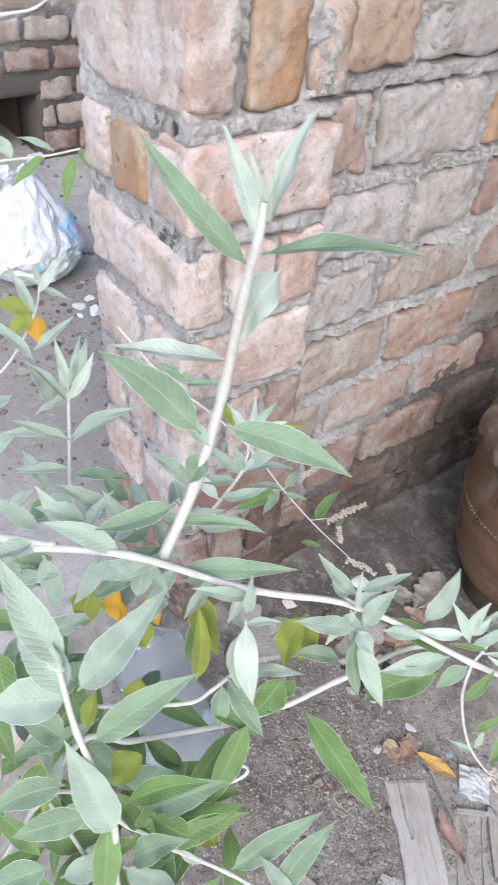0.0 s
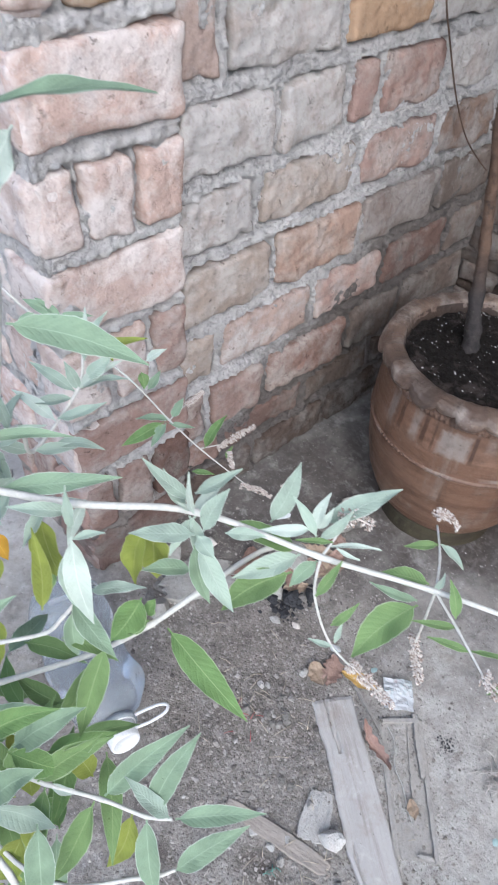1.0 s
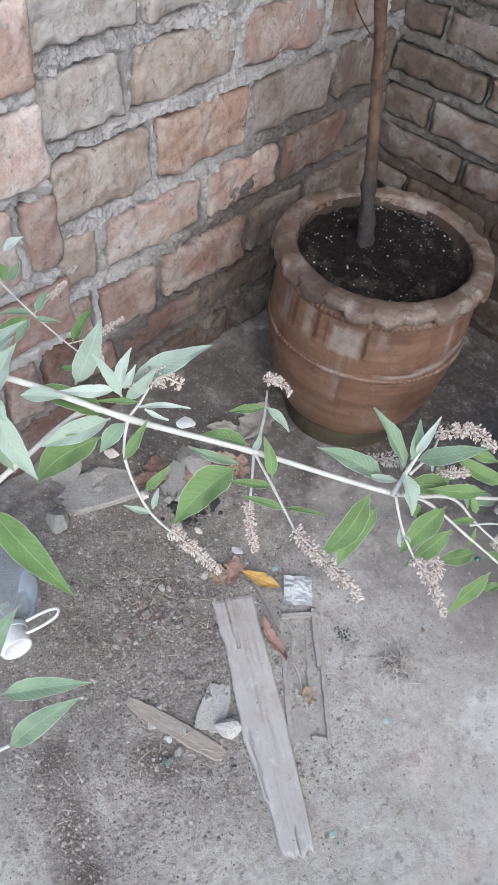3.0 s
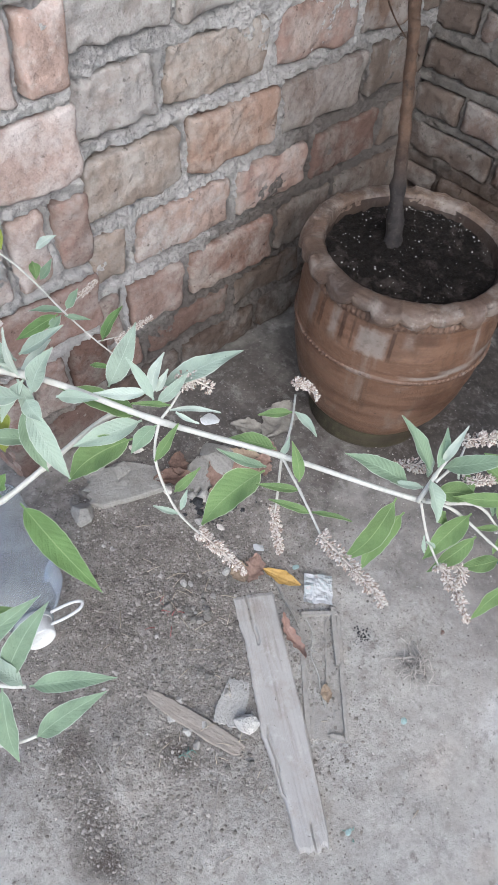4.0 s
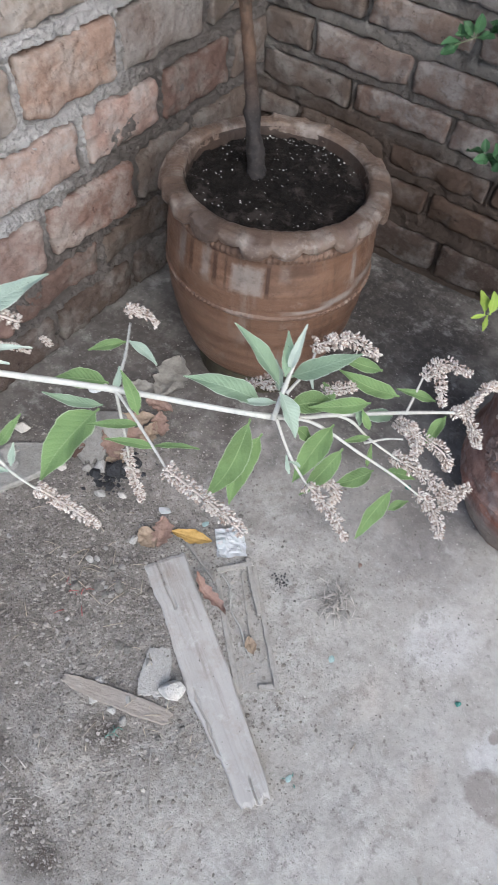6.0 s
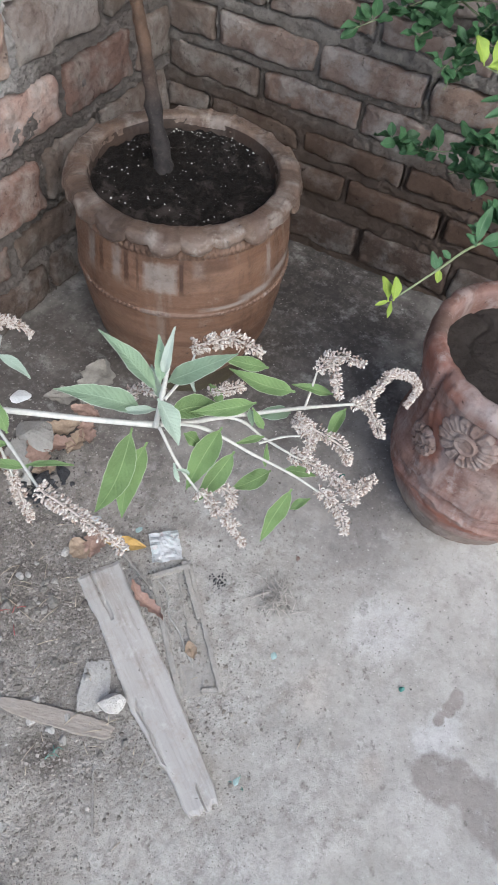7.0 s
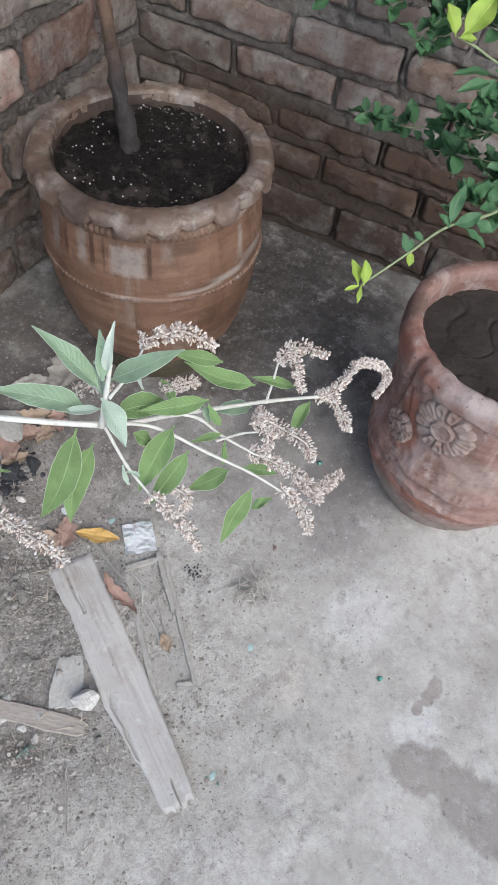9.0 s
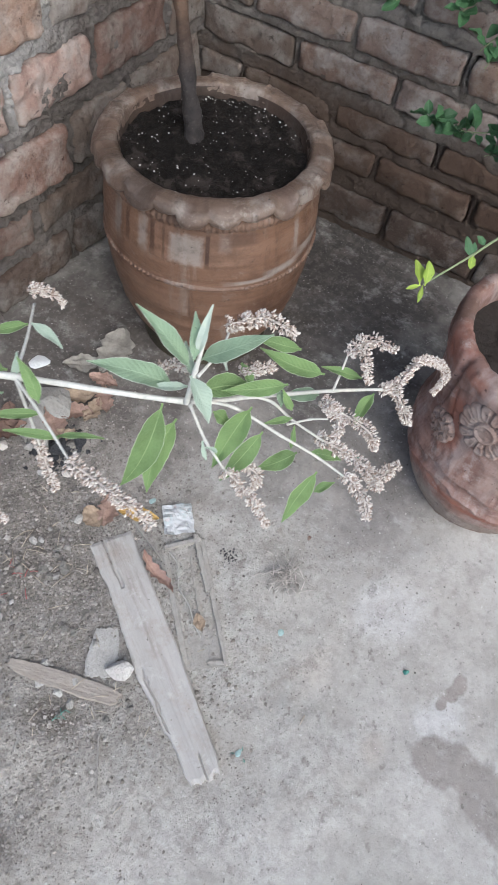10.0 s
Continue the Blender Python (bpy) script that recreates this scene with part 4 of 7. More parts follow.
UNDER = {grey: wool_under, pale: wool_under, green_grey: wool_under, green: wool_green, fresh: wool_green}
stem_pale = plain("stem_pale", (0.45, 0.44, 0.40), (0.55, 0.54, 0.50), 60, 0.9, 0.3, 0.0006)
twig_green = plain("twig_green", (0.16, 0.20, 0.10), (0.24, 0.27, 0.16), 60, 0.7, 0.3, 0.0006)


def husk_material():
    n = Nodes("dry_florets")
    c = n.ramp(n.island(), (0.0, (0.24, 0.17, 0.135)), (0.22, (0.40, 0.33, 0.285)), (0.55, (0.54, 0.485, 0.44)), (1.0, (0.68, 0.645, 0.60)))
    return n.done(c, 0.9, [(n.noise(400, 4, 0.7), 0.4, 0.0005)], 0.2)


dry_florets = husk_material()
shrub = thing("flowering_shrub", "leggy shrub with woolly grey-green leaves and dry flower spikes", "shrub", Matrix.Translation((-1.66, -0.42, 0)))
leaf_count = [0]


def hang(ob, on, at):
    """Puts a part that was built round the origin at a place of the world, under its thing."""
    ob.parent = on
    ob.matrix_parent_inverse = on.matrix_world.inverted()
    ob.matrix_basis = Matrix.Translation(at)
    return ob


def stem(r0, r1, *points, on=None, material=None):
    on = on or shrub
    at = Vector(points[0])
    pts = curve_points([Vector(p) - at for p in points], 7)
    n = len(pts) - 1
    nodes = [1 + 0.22 * max(0.0, math.cos(i * 2 * math.pi / 7)) ** 8 for i in range(n + 1)]
    bm = tube(pts, [0.72 * (r0 + (r1 - r0) * i / n) * k for i, k in enumerate(nodes)], 8, rough=0.12, seed=r0 * 100)
    return hang(part("stem", bm, material or stem_pale), on, at)


def leaf(base, tip, width, material, on=None, oval=False, sag=None):
    on = on or shrub
    leaf_count[0] += 1
    rnd = random.Random(leaf_count[0] * 31 + 7)
    a, b = Vector(base), Vector(tip)
    along = b - a
    length = along.length
    along.normalize()
    up = Vector((-0.25 + rnd.uniform(-0.35, 0.35), -0.3 + rnd.uniform(-0.35, 0.35), 0.9))
    side = along.cross(up).normalized()
    up = side.cross(along).normalized()
    sag = rnd.uniform(0.02, 0.11) if sag is None else sag
    if not oval:
        width *= 0.93
    fold = rnd.uniform(0.15, 0.55)
    curl = rnd.uniform(-0.065, 0.065)
    wave = rnd.uniform(0, 6)
    bm = bmesh.new()
    uv = bm.loops.layers.uv.new("UVMap")
    rows, cols, where, below = 18, 6, {}, {}
    stalk = 0.07 if not oval else 0.10
    for i in range(rows + 1):
        s = i / rows
        t = max(0.0, (s - stalk) / (1 - stalk))
        if oval:
            w = math.sin(math.pi * t ** 0.9) ** 0.75 if 0 < t < 1 else 0.0
        else:
            w = (t ** 0.60 * (1 - t) ** 1.12) / 0.340 if 0 < t < 1 else 0.0
            w *= 1.0 + 0.025 * math.sin(t * 40 + wave)
        half = max(0.0008 if s < 0.97 else 0.0003, 0.5 * width * min(1.0, w))
        mid = a * 0 + along * (length * s) + up * (sag * length * 4 * s * (1 - s)) + side * (curl * length * math.sin(math.pi * s))
        for j in range(cols + 1):
            c = j / cols * 2 - 1
            p = mid + side * (half * c) + up * (fold * half * (abs(c) - 0.35) + half * (0.06 * math.sin(c * 3 + s * 9 + wave) + 0.16 * c * c * math.sin(s * 13 + wave * 3 + (1.9 if c > 0 else 0.0))))
            where[i, j] = (bm.verts.new(p), (j / cols, s))
            below[i, j] = (bm.verts.new(p - up * 0.0005), (j / cols, s))
    for i in range(rows):
        for j in range(cols):
            top = [where[i, j], where[i, j + 1], where[i + 1, j + 1], where[i + 1, j]]
            low = [below[i, j], below[i + 1, j], below[i + 1, j + 1], below[i, j + 1]]
            for quad, side_of in ((top, 0), (low, 1)):
                f = bm.faces.new([q[0] for q in quad])
                f.material_index = side_of
                for loop, q in zip(f.loops, quad):
                    loop[uv].uv = q[1]
    return hang(part("leaf", bm, [material, UNDER.get(material, material)]), on, a)


def spike(radius, *points):
    """A dry flower spike: whorls of small round husks along a stalk."""
    leaf_count[0] += 1
    rnd = random.Random(leaf_count[0] * 17 + 3)
    radius *= 0.84
    at = Vector(points[0])
    pts = curve_points([Vector(p) - at for p in points], 10)
    bm = tube(pts, [0.0008] * len(pts), 5)
    length = sum((q - p).length for p, q in zip(pts, pts[1:]))
    whorls = max(4, int(length / 0.0034))
    for k in range(whorls):
        heads = [rnd.uniform(0, 6.28) for _ in range(5)]
        grown = rnd.uniform(0.7, 1.1)
        for _ in range(rnd.randint(34, 50)):
            f = min(1.0, max(0.0, (k + 0.5 + rnd.gauss(0, 0.24)) / whorls))
            i = min(len(pts) - 2, int(f * (len(pts) - 1)))
            p = pts[i].lerp(pts[i + 1], f * (len(pts) - 1) - i)
            ahead = (pts[i + 1] - pts[i]).normalized()
            u = ahead.cross(Vector((0.3, 0.5, 0.81))).normalized()
            v = ahead.cross(u)
            turn = rnd.choice(heads) + rnd.gauss(0, 0.38)
            out = u * math.cos(turn) + v * math.sin(turn)
            taper = 1.0 if f < 0.65 else 1.0 - 0.6 * (f - 0.65) / 0.35
            reach = radius * taper * grown * rnd.uniform(0.30, 1.0)
            way = (out + ahead * rnd.uniform(0.0, 0.9) + Vector((rnd.gauss(0, 0.3), rnd.gauss(0, 0.3), rnd.gauss(0, 0.3)))).normalized()
            side = way.cross(ahead).normalized()
            over = side.cross(way)
            start = p + out * reach * 0.72
            long_, size = rnd.uniform(0.0018, 0.0030), rnd.uniform(0.75, 1.2)
            rings = []
            for s, r in ((0.0, 0.00022), (0.35, 0.00062), (0.75, 0.00060), (1.0, 0.00022)):
                c = start + way * (long_ * s)
                rings.append([bm.verts.new(c + (side * x + over * y) * r * size) for x, y in ((1, 0), (0, 1), (-1, 0), (0, -1))])
            for lo, hi in zip(rings, rings[1:]):
                for m in range(4):
                    bm.faces.new((lo[m], lo[(m + 1) % 4], hi[(m + 1) % 4], hi[m]))
            bm.faces.new(rings[-1])
    return hang(part("flower_spike", bm, dry_florets, label="dry brownish-white flower spike"), shrub, at)


stem(0.0065, 0.0045, (-1.660, -0.420, -0.010), (-1.600, -0.360, 0.280), (-1.520, -0.340, 0.520), (-1.483, -0.290, 0.757), (-1.428, -0.335, 0.788))
stem(0.0042, 0.0018, (-1.441, -0.326, 0.786), (-1.389, -0.373, 0.791), (-1.333, -0.442, 0.788), (-1.262, -0.487, 0.764), (-1.206, -0.559, 0.735), (-1.146, -0.626, 0.707), (-1.090, -0.713, 0.690), (-1.040, -0.741, 0.664), (-0.969, -0.775, 0.623), (-0.942, -0.807, 0.621))
stem(0.0042, 0.0026, (-1.600, -0.360, 0.280), (-1.462, -0.368, 0.545), (-1.410, -0.397, 0.562), (-1.344, -0.444, 0.597), (-1.300, -0.474, 0.636), (-1.266, -0.492, 0.669), (-1.220, -0.523, 0.722), (-1.206, -0.559, 0.735))
stem(0.0060, 0.0026, (-1.368, -0.385, 0.789), (-1.344, -0.388, 0.855), (-1.328, -0.391, 0.931), (-1.329, -0.404, 1.001), (-1.329, -0.412, 1.039), (-1.327, -0.412, 1.056))
stem(0.003, 0.0016, (-1.357, -0.379, 0.802), (-1.324, -0.363, 0.794), (-1.310, -0.341, 0.741), (-1.258, -0.331, 0.770), (-1.241, -0.317, 0.791))
stem(0.003, 0.001, (-1.147, 0.111, 0.631), (-1.123, 0.022, 0.587), (-1.092, -0.048, 0.562), (-1.068, -0.113, 0.535), (-1.054, -0.180, 0.499), (-1.040, -0.234, 0.472), (-1.017, -0.301, 0.442))
stem(0.0035, 0.002, (-1.376, -0.271, 0.701), (-1.356, -0.183, 0.670), (-1.334, -0.138, 0.694), (-1.316, -0.106, 0.732))
stem(0.0045, 0.0025, (-1.600, -0.360, 0.280), (-1.487, -0.526, 0.498), (-1.480, -0.502, 0.611), (-1.470, -0.488, 0.690), (-1.473, -0.455, 0.760), (-1.471, -0.437, 0.806))
stem(0.0032, 0.002, (-1.600, -0.360, 0.280), (-1.491, -0.379, 0.516), (-1.445, -0.454, 0.547), (-1.424, -0.491, 0.551), (-1.398, -0.532, 0.556), (-1.380, -0.566, 0.559), (-1.367, -0.582, 0.564))
stem(0.003, 0.002, (-1.491, -0.379, 0.516), (-1.465, -0.523, 0.493), (-1.403, -0.586, 0.508), (-1.380, -0.601, 0.514))
stem(0.0026, 0.002, (-1.435, -0.385, 0.636), (-1.400, -0.412, 0.642), (-1.371, -0.432, 0.649), (-1.358, -0.440, 0.667), (-1.344, -0.446, 0.687))
stem(0.003, 0.0018, (-1.252, 0.389, 0.776), (-1.202, 0.337, 0.798), (-1.156, 0.283, 0.816), (-1.117, 0.251, 0.831))
stem(0.003, 0.002, (-1.355, 0.190, 0.537), (-1.295, 0.180, 0.571), (-1.236, 0.198, 0.629), (-1.212, 0.222, 0.665))
stem(0.004, 0.0022, (-1.258, 0.417, 0.944), (-1.161, 0.365, 0.970), (-1.122, 0.345, 0.980), (-1.087, 0.340, 1.002))
stem(0.0016, 0.0011, (-1.206, -0.559, 0.735), (-1.219, -0.569, 0.711), (-1.220, -0.590, 0.674), (-1.214, -0.611, 0.655))
stem(0.0016, 0.0011, (-1.146, -0.626, 0.707), (-1.157, -0.656, 0.702), (-1.170, -0.688, 0.697))
stem(0.0016, 0.0011, (-1.146, -0.626, 0.707), (-1.118, -0.610, 0.706), (-1.087, -0.587, 0.699))
stem(0.0016, 0.0011, (-1.206, -0.559, 0.735), (-1.194, -0.558, 0.741), (-1.184, -0.557, 0.749))
stem(0.0016, 0.0011, (-1.146, -0.626, 0.707), (-1.144, -0.627, 0.652), (-1.143, -0.627, 0.627))
stem(0.0028, 0.0018, (-1.090, -0.716, 0.690), (-1.082, -0.717, 0.716), (-1.078, -0.719, 0.737))
stem(0.0016, 0.0011, (-1.084, -0.720, 0.714), (-1.060, -0.721, 0.717), (-1.044, -0.717, 0.717))
stem(0.0016, 0.0011, (-0.970, -0.775, 0.622), (-0.961, -0.775, 0.640), (-0.957, -0.775, 0.655))
stem(0.0018, 0.0011, (-1.084, -0.720, 0.690), (-1.064, -0.738, 0.674), (-1.050, -0.769, 0.651), (-1.036, -0.796, 0.629), (-1.030, -0.818, 0.615))
stem(0.0018, 0.0011, (-1.040, -0.741, 0.664), (-1.031, -0.752, 0.655), (-1.027, -0.768, 0.642), (-1.020, -0.793, 0.628))
stem(0.0016, 0.0011, (-1.089, -0.718, 0.690), (-1.094, -0.735, 0.667), (-1.096, -0.753, 0.649))
stem(0.0013, 0.001, (-1.034, -0.767, 0.644), (-1.014, -0.777, 0.636), (-1.004, -0.787, 0.633))
stem(0.0012, 0.0008, (-1.054, -0.180, 0.499), (-1.036, -0.182, 0.510), (-1.015, -0.193, 0.531))
stem(0.0012, 0.0008, (-1.041, -0.229, 0.474), (-1.013, -0.248, 0.481))
spike(0.0075, (-1.214, -0.609, 0.657), (-1.206, -0.626, 0.641), (-1.201, -0.649, 0.627))
spike(0.0085, (-1.170, -0.687, 0.697), (-1.170, -0.712, 0.692), (-1.171, -0.732, 0.689), (-1.172, -0.749, 0.684))
spike(0.0075, (-1.083, -0.581, 0.704), (-1.074, -0.585, 0.702), (-1.071, -0.599, 0.692))
spike(0.01, (-1.182, -0.552, 0.752), (-1.174, -0.560, 0.755), (-1.166, -0.570, 0.749))
spike(0.0065, (-1.140, -0.622, 0.631), (-1.147, -0.634, 0.617), (-1.155, -0.648, 0.602))
spike(0.009, (-1.041, -0.713, 0.720), (-1.029, -0.722, 0.719), (-1.018, -0.731, 0.718), (-1.013, -0.752, 0.710))
spike(0.008, (-1.072, -0.683, 0.682), (-1.062, -0.692, 0.687), (-1.059, -0.702, 0.686))
spike(0.0075, (-1.040, -0.727, 0.680), (-1.029, -0.734, 0.679), (-1.019, -0.743, 0.678))
spike(0.0085, (-0.957, -0.775, 0.655), (-0.948, -0.781, 0.666), (-0.941, -0.793, 0.667), (-0.939, -0.806, 0.665))
spike(0.0075, (-0.946, -0.782, 0.664), (-0.955, -0.790, 0.653), (-0.960, -0.799, 0.641))
spike(0.0066, (-0.942, -0.807, 0.620), (-0.912, -0.814, 0.608), (-0.871, -0.817, 0.597), (-0.850, -0.831, 0.583), (-0.851, -0.842, 0.573), (-0.865, -0.839, 0.560))
spike(0.008, (-0.932, -0.813, 0.619), (-0.933, -0.827, 0.603), (-0.938, -0.837, 0.591))
spike(0.0095, (-0.997, -0.780, 0.640), (-0.992, -0.800, 0.632), (-0.992, -0.819, 0.627), (-0.996, -0.827, 0.617))
spike(0.0095, (-1.021, -0.787, 0.629), (-1.015, -0.807, 0.622), (-1.012, -0.828, 0.612), (-1.017, -0.846, 0.602))
spike(0.0095, (-1.030, -0.818, 0.615), (-1.024, -0.828, 0.604), (-1.027, -0.840, 0.594), (-1.035, -0.848, 0.586))
spike(0.0085, (-1.007, -0.837, 0.588), (-0.982, -0.842, 0.579), (-0.966, -0.848, 0.576))
spike(0.007, (-0.981, -0.771, 0.622), (-0.981, -0.784, 0.619), (-0.987, -0.795, 0.612))
spike(0.0085, (-1.096, -0.752, 0.650), (-1.095, -0.767, 0.640), (-1.096, -0.781, 0.630), (-1.102, -0.793, 0.621))
spike(0.007, (-1.077, -0.758, 0.636), (-1.077, -0.769, 0.633), (-1.082, -0.770, 0.624))
spike(0.007, (-1.024, -0.789, 0.675), (-1.027, -0.801, 0.667), (-1.037, -0.805, 0.659))
spike(0.0065, (-1.024, -0.245, 0.475), (-1.001, -0.252, 0.487), (-0.979, -0.267, 0.506))
spike(0.0055, (-1.025, -0.293, 0.443), (-1.013, -0.308, 0.441), (-1.001, -0.329, 0.434))
spike(0.0055, (-1.020, -0.262, 0.481), (-1.026, -0.278, 0.465))
spike(0.0055, (-1.033, -0.190, 0.521), (-1.013, -0.201, 0.541))
spike(0.006, (-0.982, -0.331, 0.447), (-0.980, -0.345, 0.438))
leaf((-1.083, -0.713, 0.717), (-1.093, -0.682, 0.761), 0.0148, green_grey)
leaf((-1.084, -0.717, 0.728), (-1.069, -0.707, 0.751), 0.0091, green_grey)
leaf((-1.080, -0.717, 0.730), (-1.071, -0.720, 0.766), 0.0070, pale)
leaf((-1.079, -0.718, 0.724), (-1.055, -0.754, 0.749), 0.0150, green_grey)
leaf((-1.085, -0.703, 0.694), (-1.118, -0.661, 0.720), 0.0177, green_grey)
leaf((-1.086, -0.714, 0.702), (-1.098, -0.693, 0.699), 0.0069, grey)
leaf((-1.086, -0.716, 0.714), (-1.095, -0.737, 0.690), 0.0150, grey)
leaf((-1.080, -0.712, 0.707), (-1.073, -0.703, 0.726), 0.0082, grey)
leaf((-1.097, -0.702, 0.686), (-1.136, -0.693, 0.626), 0.0204, green)
leaf((-1.094, -0.711, 0.673), (-1.126, -0.708, 0.617), 0.0194, green)
leaf((-1.085, -0.722, 0.701), (-1.054, -0.746, 0.691), 0.0176, green)
leaf((-1.058, -0.748, 0.676), (-1.090, -0.739, 0.632), 0.0196, green)
leaf((-1.060, -0.760, 0.659), (-1.091, -0.747, 0.623), 0.0161, green)
leaf((-0.973, -0.766, 0.641), (-0.997, -0.719, 0.662), 0.0159, green)
leaf((-0.954, -0.791, 0.635), (-0.970, -0.761, 0.644), 0.0095, green)
leaf((-1.029, -0.768, 0.647), (-1.045, -0.753, 0.646), 0.0063, green)
leaf((-0.980, -0.768, 0.624), (-1.008, -0.748, 0.635), 0.0136, green_grey)
leaf((-1.041, -0.782, 0.629), (-1.065, -0.762, 0.619), 0.0152, green)
leaf((-1.031, -0.788, 0.622), (-1.017, -0.810, 0.613), 0.0099, green)
leaf((-1.038, -0.800, 0.614), (-1.068, -0.793, 0.572), 0.0167, green)
leaf((-1.044, -0.804, 0.597), (-1.031, -0.814, 0.603), 0.0084, green)
leaf((-0.947, -0.803, 0.618), (-0.970, -0.801, 0.597), 0.0117, green)
leaf((-1.025, -0.765, 0.650), (-1.024, -0.754, 0.666), 0.0071, green)
leaf((-1.036, -0.775, 0.622), (-1.029, -0.771, 0.640), 0.0057, green)
leaf((-1.023, -0.751, 0.661), (-1.030, -0.758, 0.654), 0.0071, green_grey)
leaf((-1.073, -0.727, 0.671), (-1.069, -0.738, 0.658), 0.0112, green)
leaf((-1.100, -0.740, 0.656), (-1.095, -0.733, 0.667), 0.0036, grey)
leaf((-1.093, -0.744, 0.660), (-1.097, -0.737, 0.665), 0.0033, grey)
leaf((-1.059, -0.723, 0.718), (-1.061, -0.728, 0.703), 0.0031, pale)
leaf((-1.035, -0.724, 0.684), (-1.044, -0.740, 0.674), 0.0083, green)
leaf((-1.217, -0.517, 0.744), (-1.185, -0.512, 0.783), 0.0175, grey)
leaf((-1.202, -0.543, 0.749), (-1.232, -0.520, 0.751), 0.0105, pale)
leaf((-1.209, -0.540, 0.725), (-1.241, -0.491, 0.739), 0.0202, green)
leaf((-1.192, -0.545, 0.749), (-1.137, -0.571, 0.769), 0.0186, grey)
leaf((-1.201, -0.546, 0.748), (-1.187, -0.544, 0.779), 0.0097, pale)
leaf((-1.198, -0.547, 0.750), (-1.189, -0.550, 0.769), 0.0068, pale)
leaf((-1.196, -0.560, 0.745), (-1.216, -0.541, 0.746), 0.0053, green)
leaf((-1.209, -0.543, 0.724), (-1.253, -0.516, 0.705), 0.0181, grey)
leaf((-1.220, -0.546, 0.715), (-1.263, -0.517, 0.671), 0.0265, green)
leaf((-1.208, -0.558, 0.731), (-1.227, -0.551, 0.708), 0.0132, green_grey)
leaf((-1.222, -0.572, 0.715), (-1.201, -0.574, 0.742), 0.0095, green)
leaf((-1.196, -0.559, 0.739), (-1.173, -0.587, 0.743), 0.0046, pale)
leaf((-1.194, -0.563, 0.739), (-1.187, -0.580, 0.736), 0.0038, pale)
leaf((-1.145, -0.619, 0.708), (-1.166, -0.587, 0.708), 0.0164, green)
leaf((-1.152, -0.618, 0.691), (-1.174, -0.586, 0.702), 0.0091, green_grey)
leaf((-1.159, -0.622, 0.697), (-1.209, -0.607, 0.655), 0.0298, green)
leaf((-1.151, -0.649, 0.703), (-1.145, -0.632, 0.729), 0.0099, green)
leaf((-1.154, -0.653, 0.699), (-1.176, -0.628, 0.702), 0.0072, green)
leaf((-1.159, -0.670, 0.693), (-1.177, -0.643, 0.700), 0.0071, green)
leaf((-1.107, -0.601, 0.705), (-1.126, -0.582, 0.700), 0.0087, green)
leaf((-1.105, -0.602, 0.705), (-1.104, -0.626, 0.695), 0.0078, grey)
leaf((-1.218, -0.588, 0.690), (-1.200, -0.596, 0.712), 0.0079, green)
leaf((-1.218, -0.595, 0.674), (-1.209, -0.592, 0.688), 0.0052, grey)
leaf((-1.221, -0.595, 0.672), (-1.232, -0.580, 0.677), 0.0052, grey)
leaf((-1.161, -0.671, 0.698), (-1.148, -0.697, 0.702), 0.0051, green)
leaf((-1.145, -0.624, 0.706), (-1.139, -0.625, 0.723), 0.0057, grey)
leaf((-1.012, -0.757, 0.699), (-1.032, -0.729, 0.711), 0.0112, green)
leaf((-1.044, -0.765, 0.699), (-1.077, -0.734, 0.703), 0.0124, green)
leaf((-1.292, -0.485, 0.635), (-1.284, -0.575, 0.599), 0.0256, fresh)
leaf((-1.263, -0.483, 0.775), (-1.283, -0.455, 0.808), 0.0115, grey)
leaf((-1.260, -0.482, 0.778), (-1.235, -0.502, 0.803), 0.0108, grey)
leaf((-1.266, -0.498, 0.756), (-1.245, -0.501, 0.789), 0.0156, grey)
leaf((-1.267, -0.489, 0.768), (-1.267, -0.484, 0.807), 0.0054, pale)
leaf((-1.267, -0.487, 0.770), (-1.276, -0.481, 0.781), 0.0047, pale)
leaf((-1.271, -0.495, 0.754), (-1.308, -0.468, 0.760), 0.0165, grey)
leaf((-1.270, -0.497, 0.753), (-1.271, -0.516, 0.747), 0.0134, grey)
leaf((-1.272, -0.500, 0.751), (-1.271, -0.538, 0.704), 0.0169, grey)
leaf((-1.275, -0.499, 0.749), (-1.277, -0.519, 0.699), 0.0147, green_grey)
leaf((-1.253, -0.507, 0.752), (-1.233, -0.528, 0.752), 0.0104, grey)
leaf((-1.291, -0.461, 0.742), (-1.305, -0.464, 0.688), 0.0261, olive)
leaf((-1.335, -0.446, 0.785), (-1.369, -0.424, 0.796), 0.0110, grey)
leaf((-1.341, -0.451, 0.777), (-1.338, -0.449, 0.816), 0.0094, grey)
leaf((-1.343, -0.454, 0.773), (-1.353, -0.484, 0.711), 0.0191, pale)
leaf((-1.343, -0.456, 0.772), (-1.327, -0.471, 0.780), 0.0067, grey)
leaf((-1.348, -0.454, 0.762), (-1.353, -0.468, 0.708), 0.0163, grey)
leaf((-1.368, -0.432, 0.680), (-1.350, -0.405, 0.739), 0.0159, olive)
leaf((-1.340, -0.459, 0.709), (-1.312, -0.490, 0.722), 0.0113, grey)
leaf((-1.300, -0.471, 0.638), (-1.327, -0.458, 0.635), 0.0184, fresh)
leaf((-1.299, -0.468, 0.641), (-1.290, -0.467, 0.655), 0.0138, fresh)
leaf((-1.268, -0.488, 0.698), (-1.300, -0.466, 0.705), 0.0155, green_grey)
leaf((-1.349, -0.442, 0.672), (-1.358, -0.455, 0.629), 0.0177, green_grey)
leaf((-1.363, -0.443, 0.647), (-1.337, -0.479, 0.628), 0.0152, green)
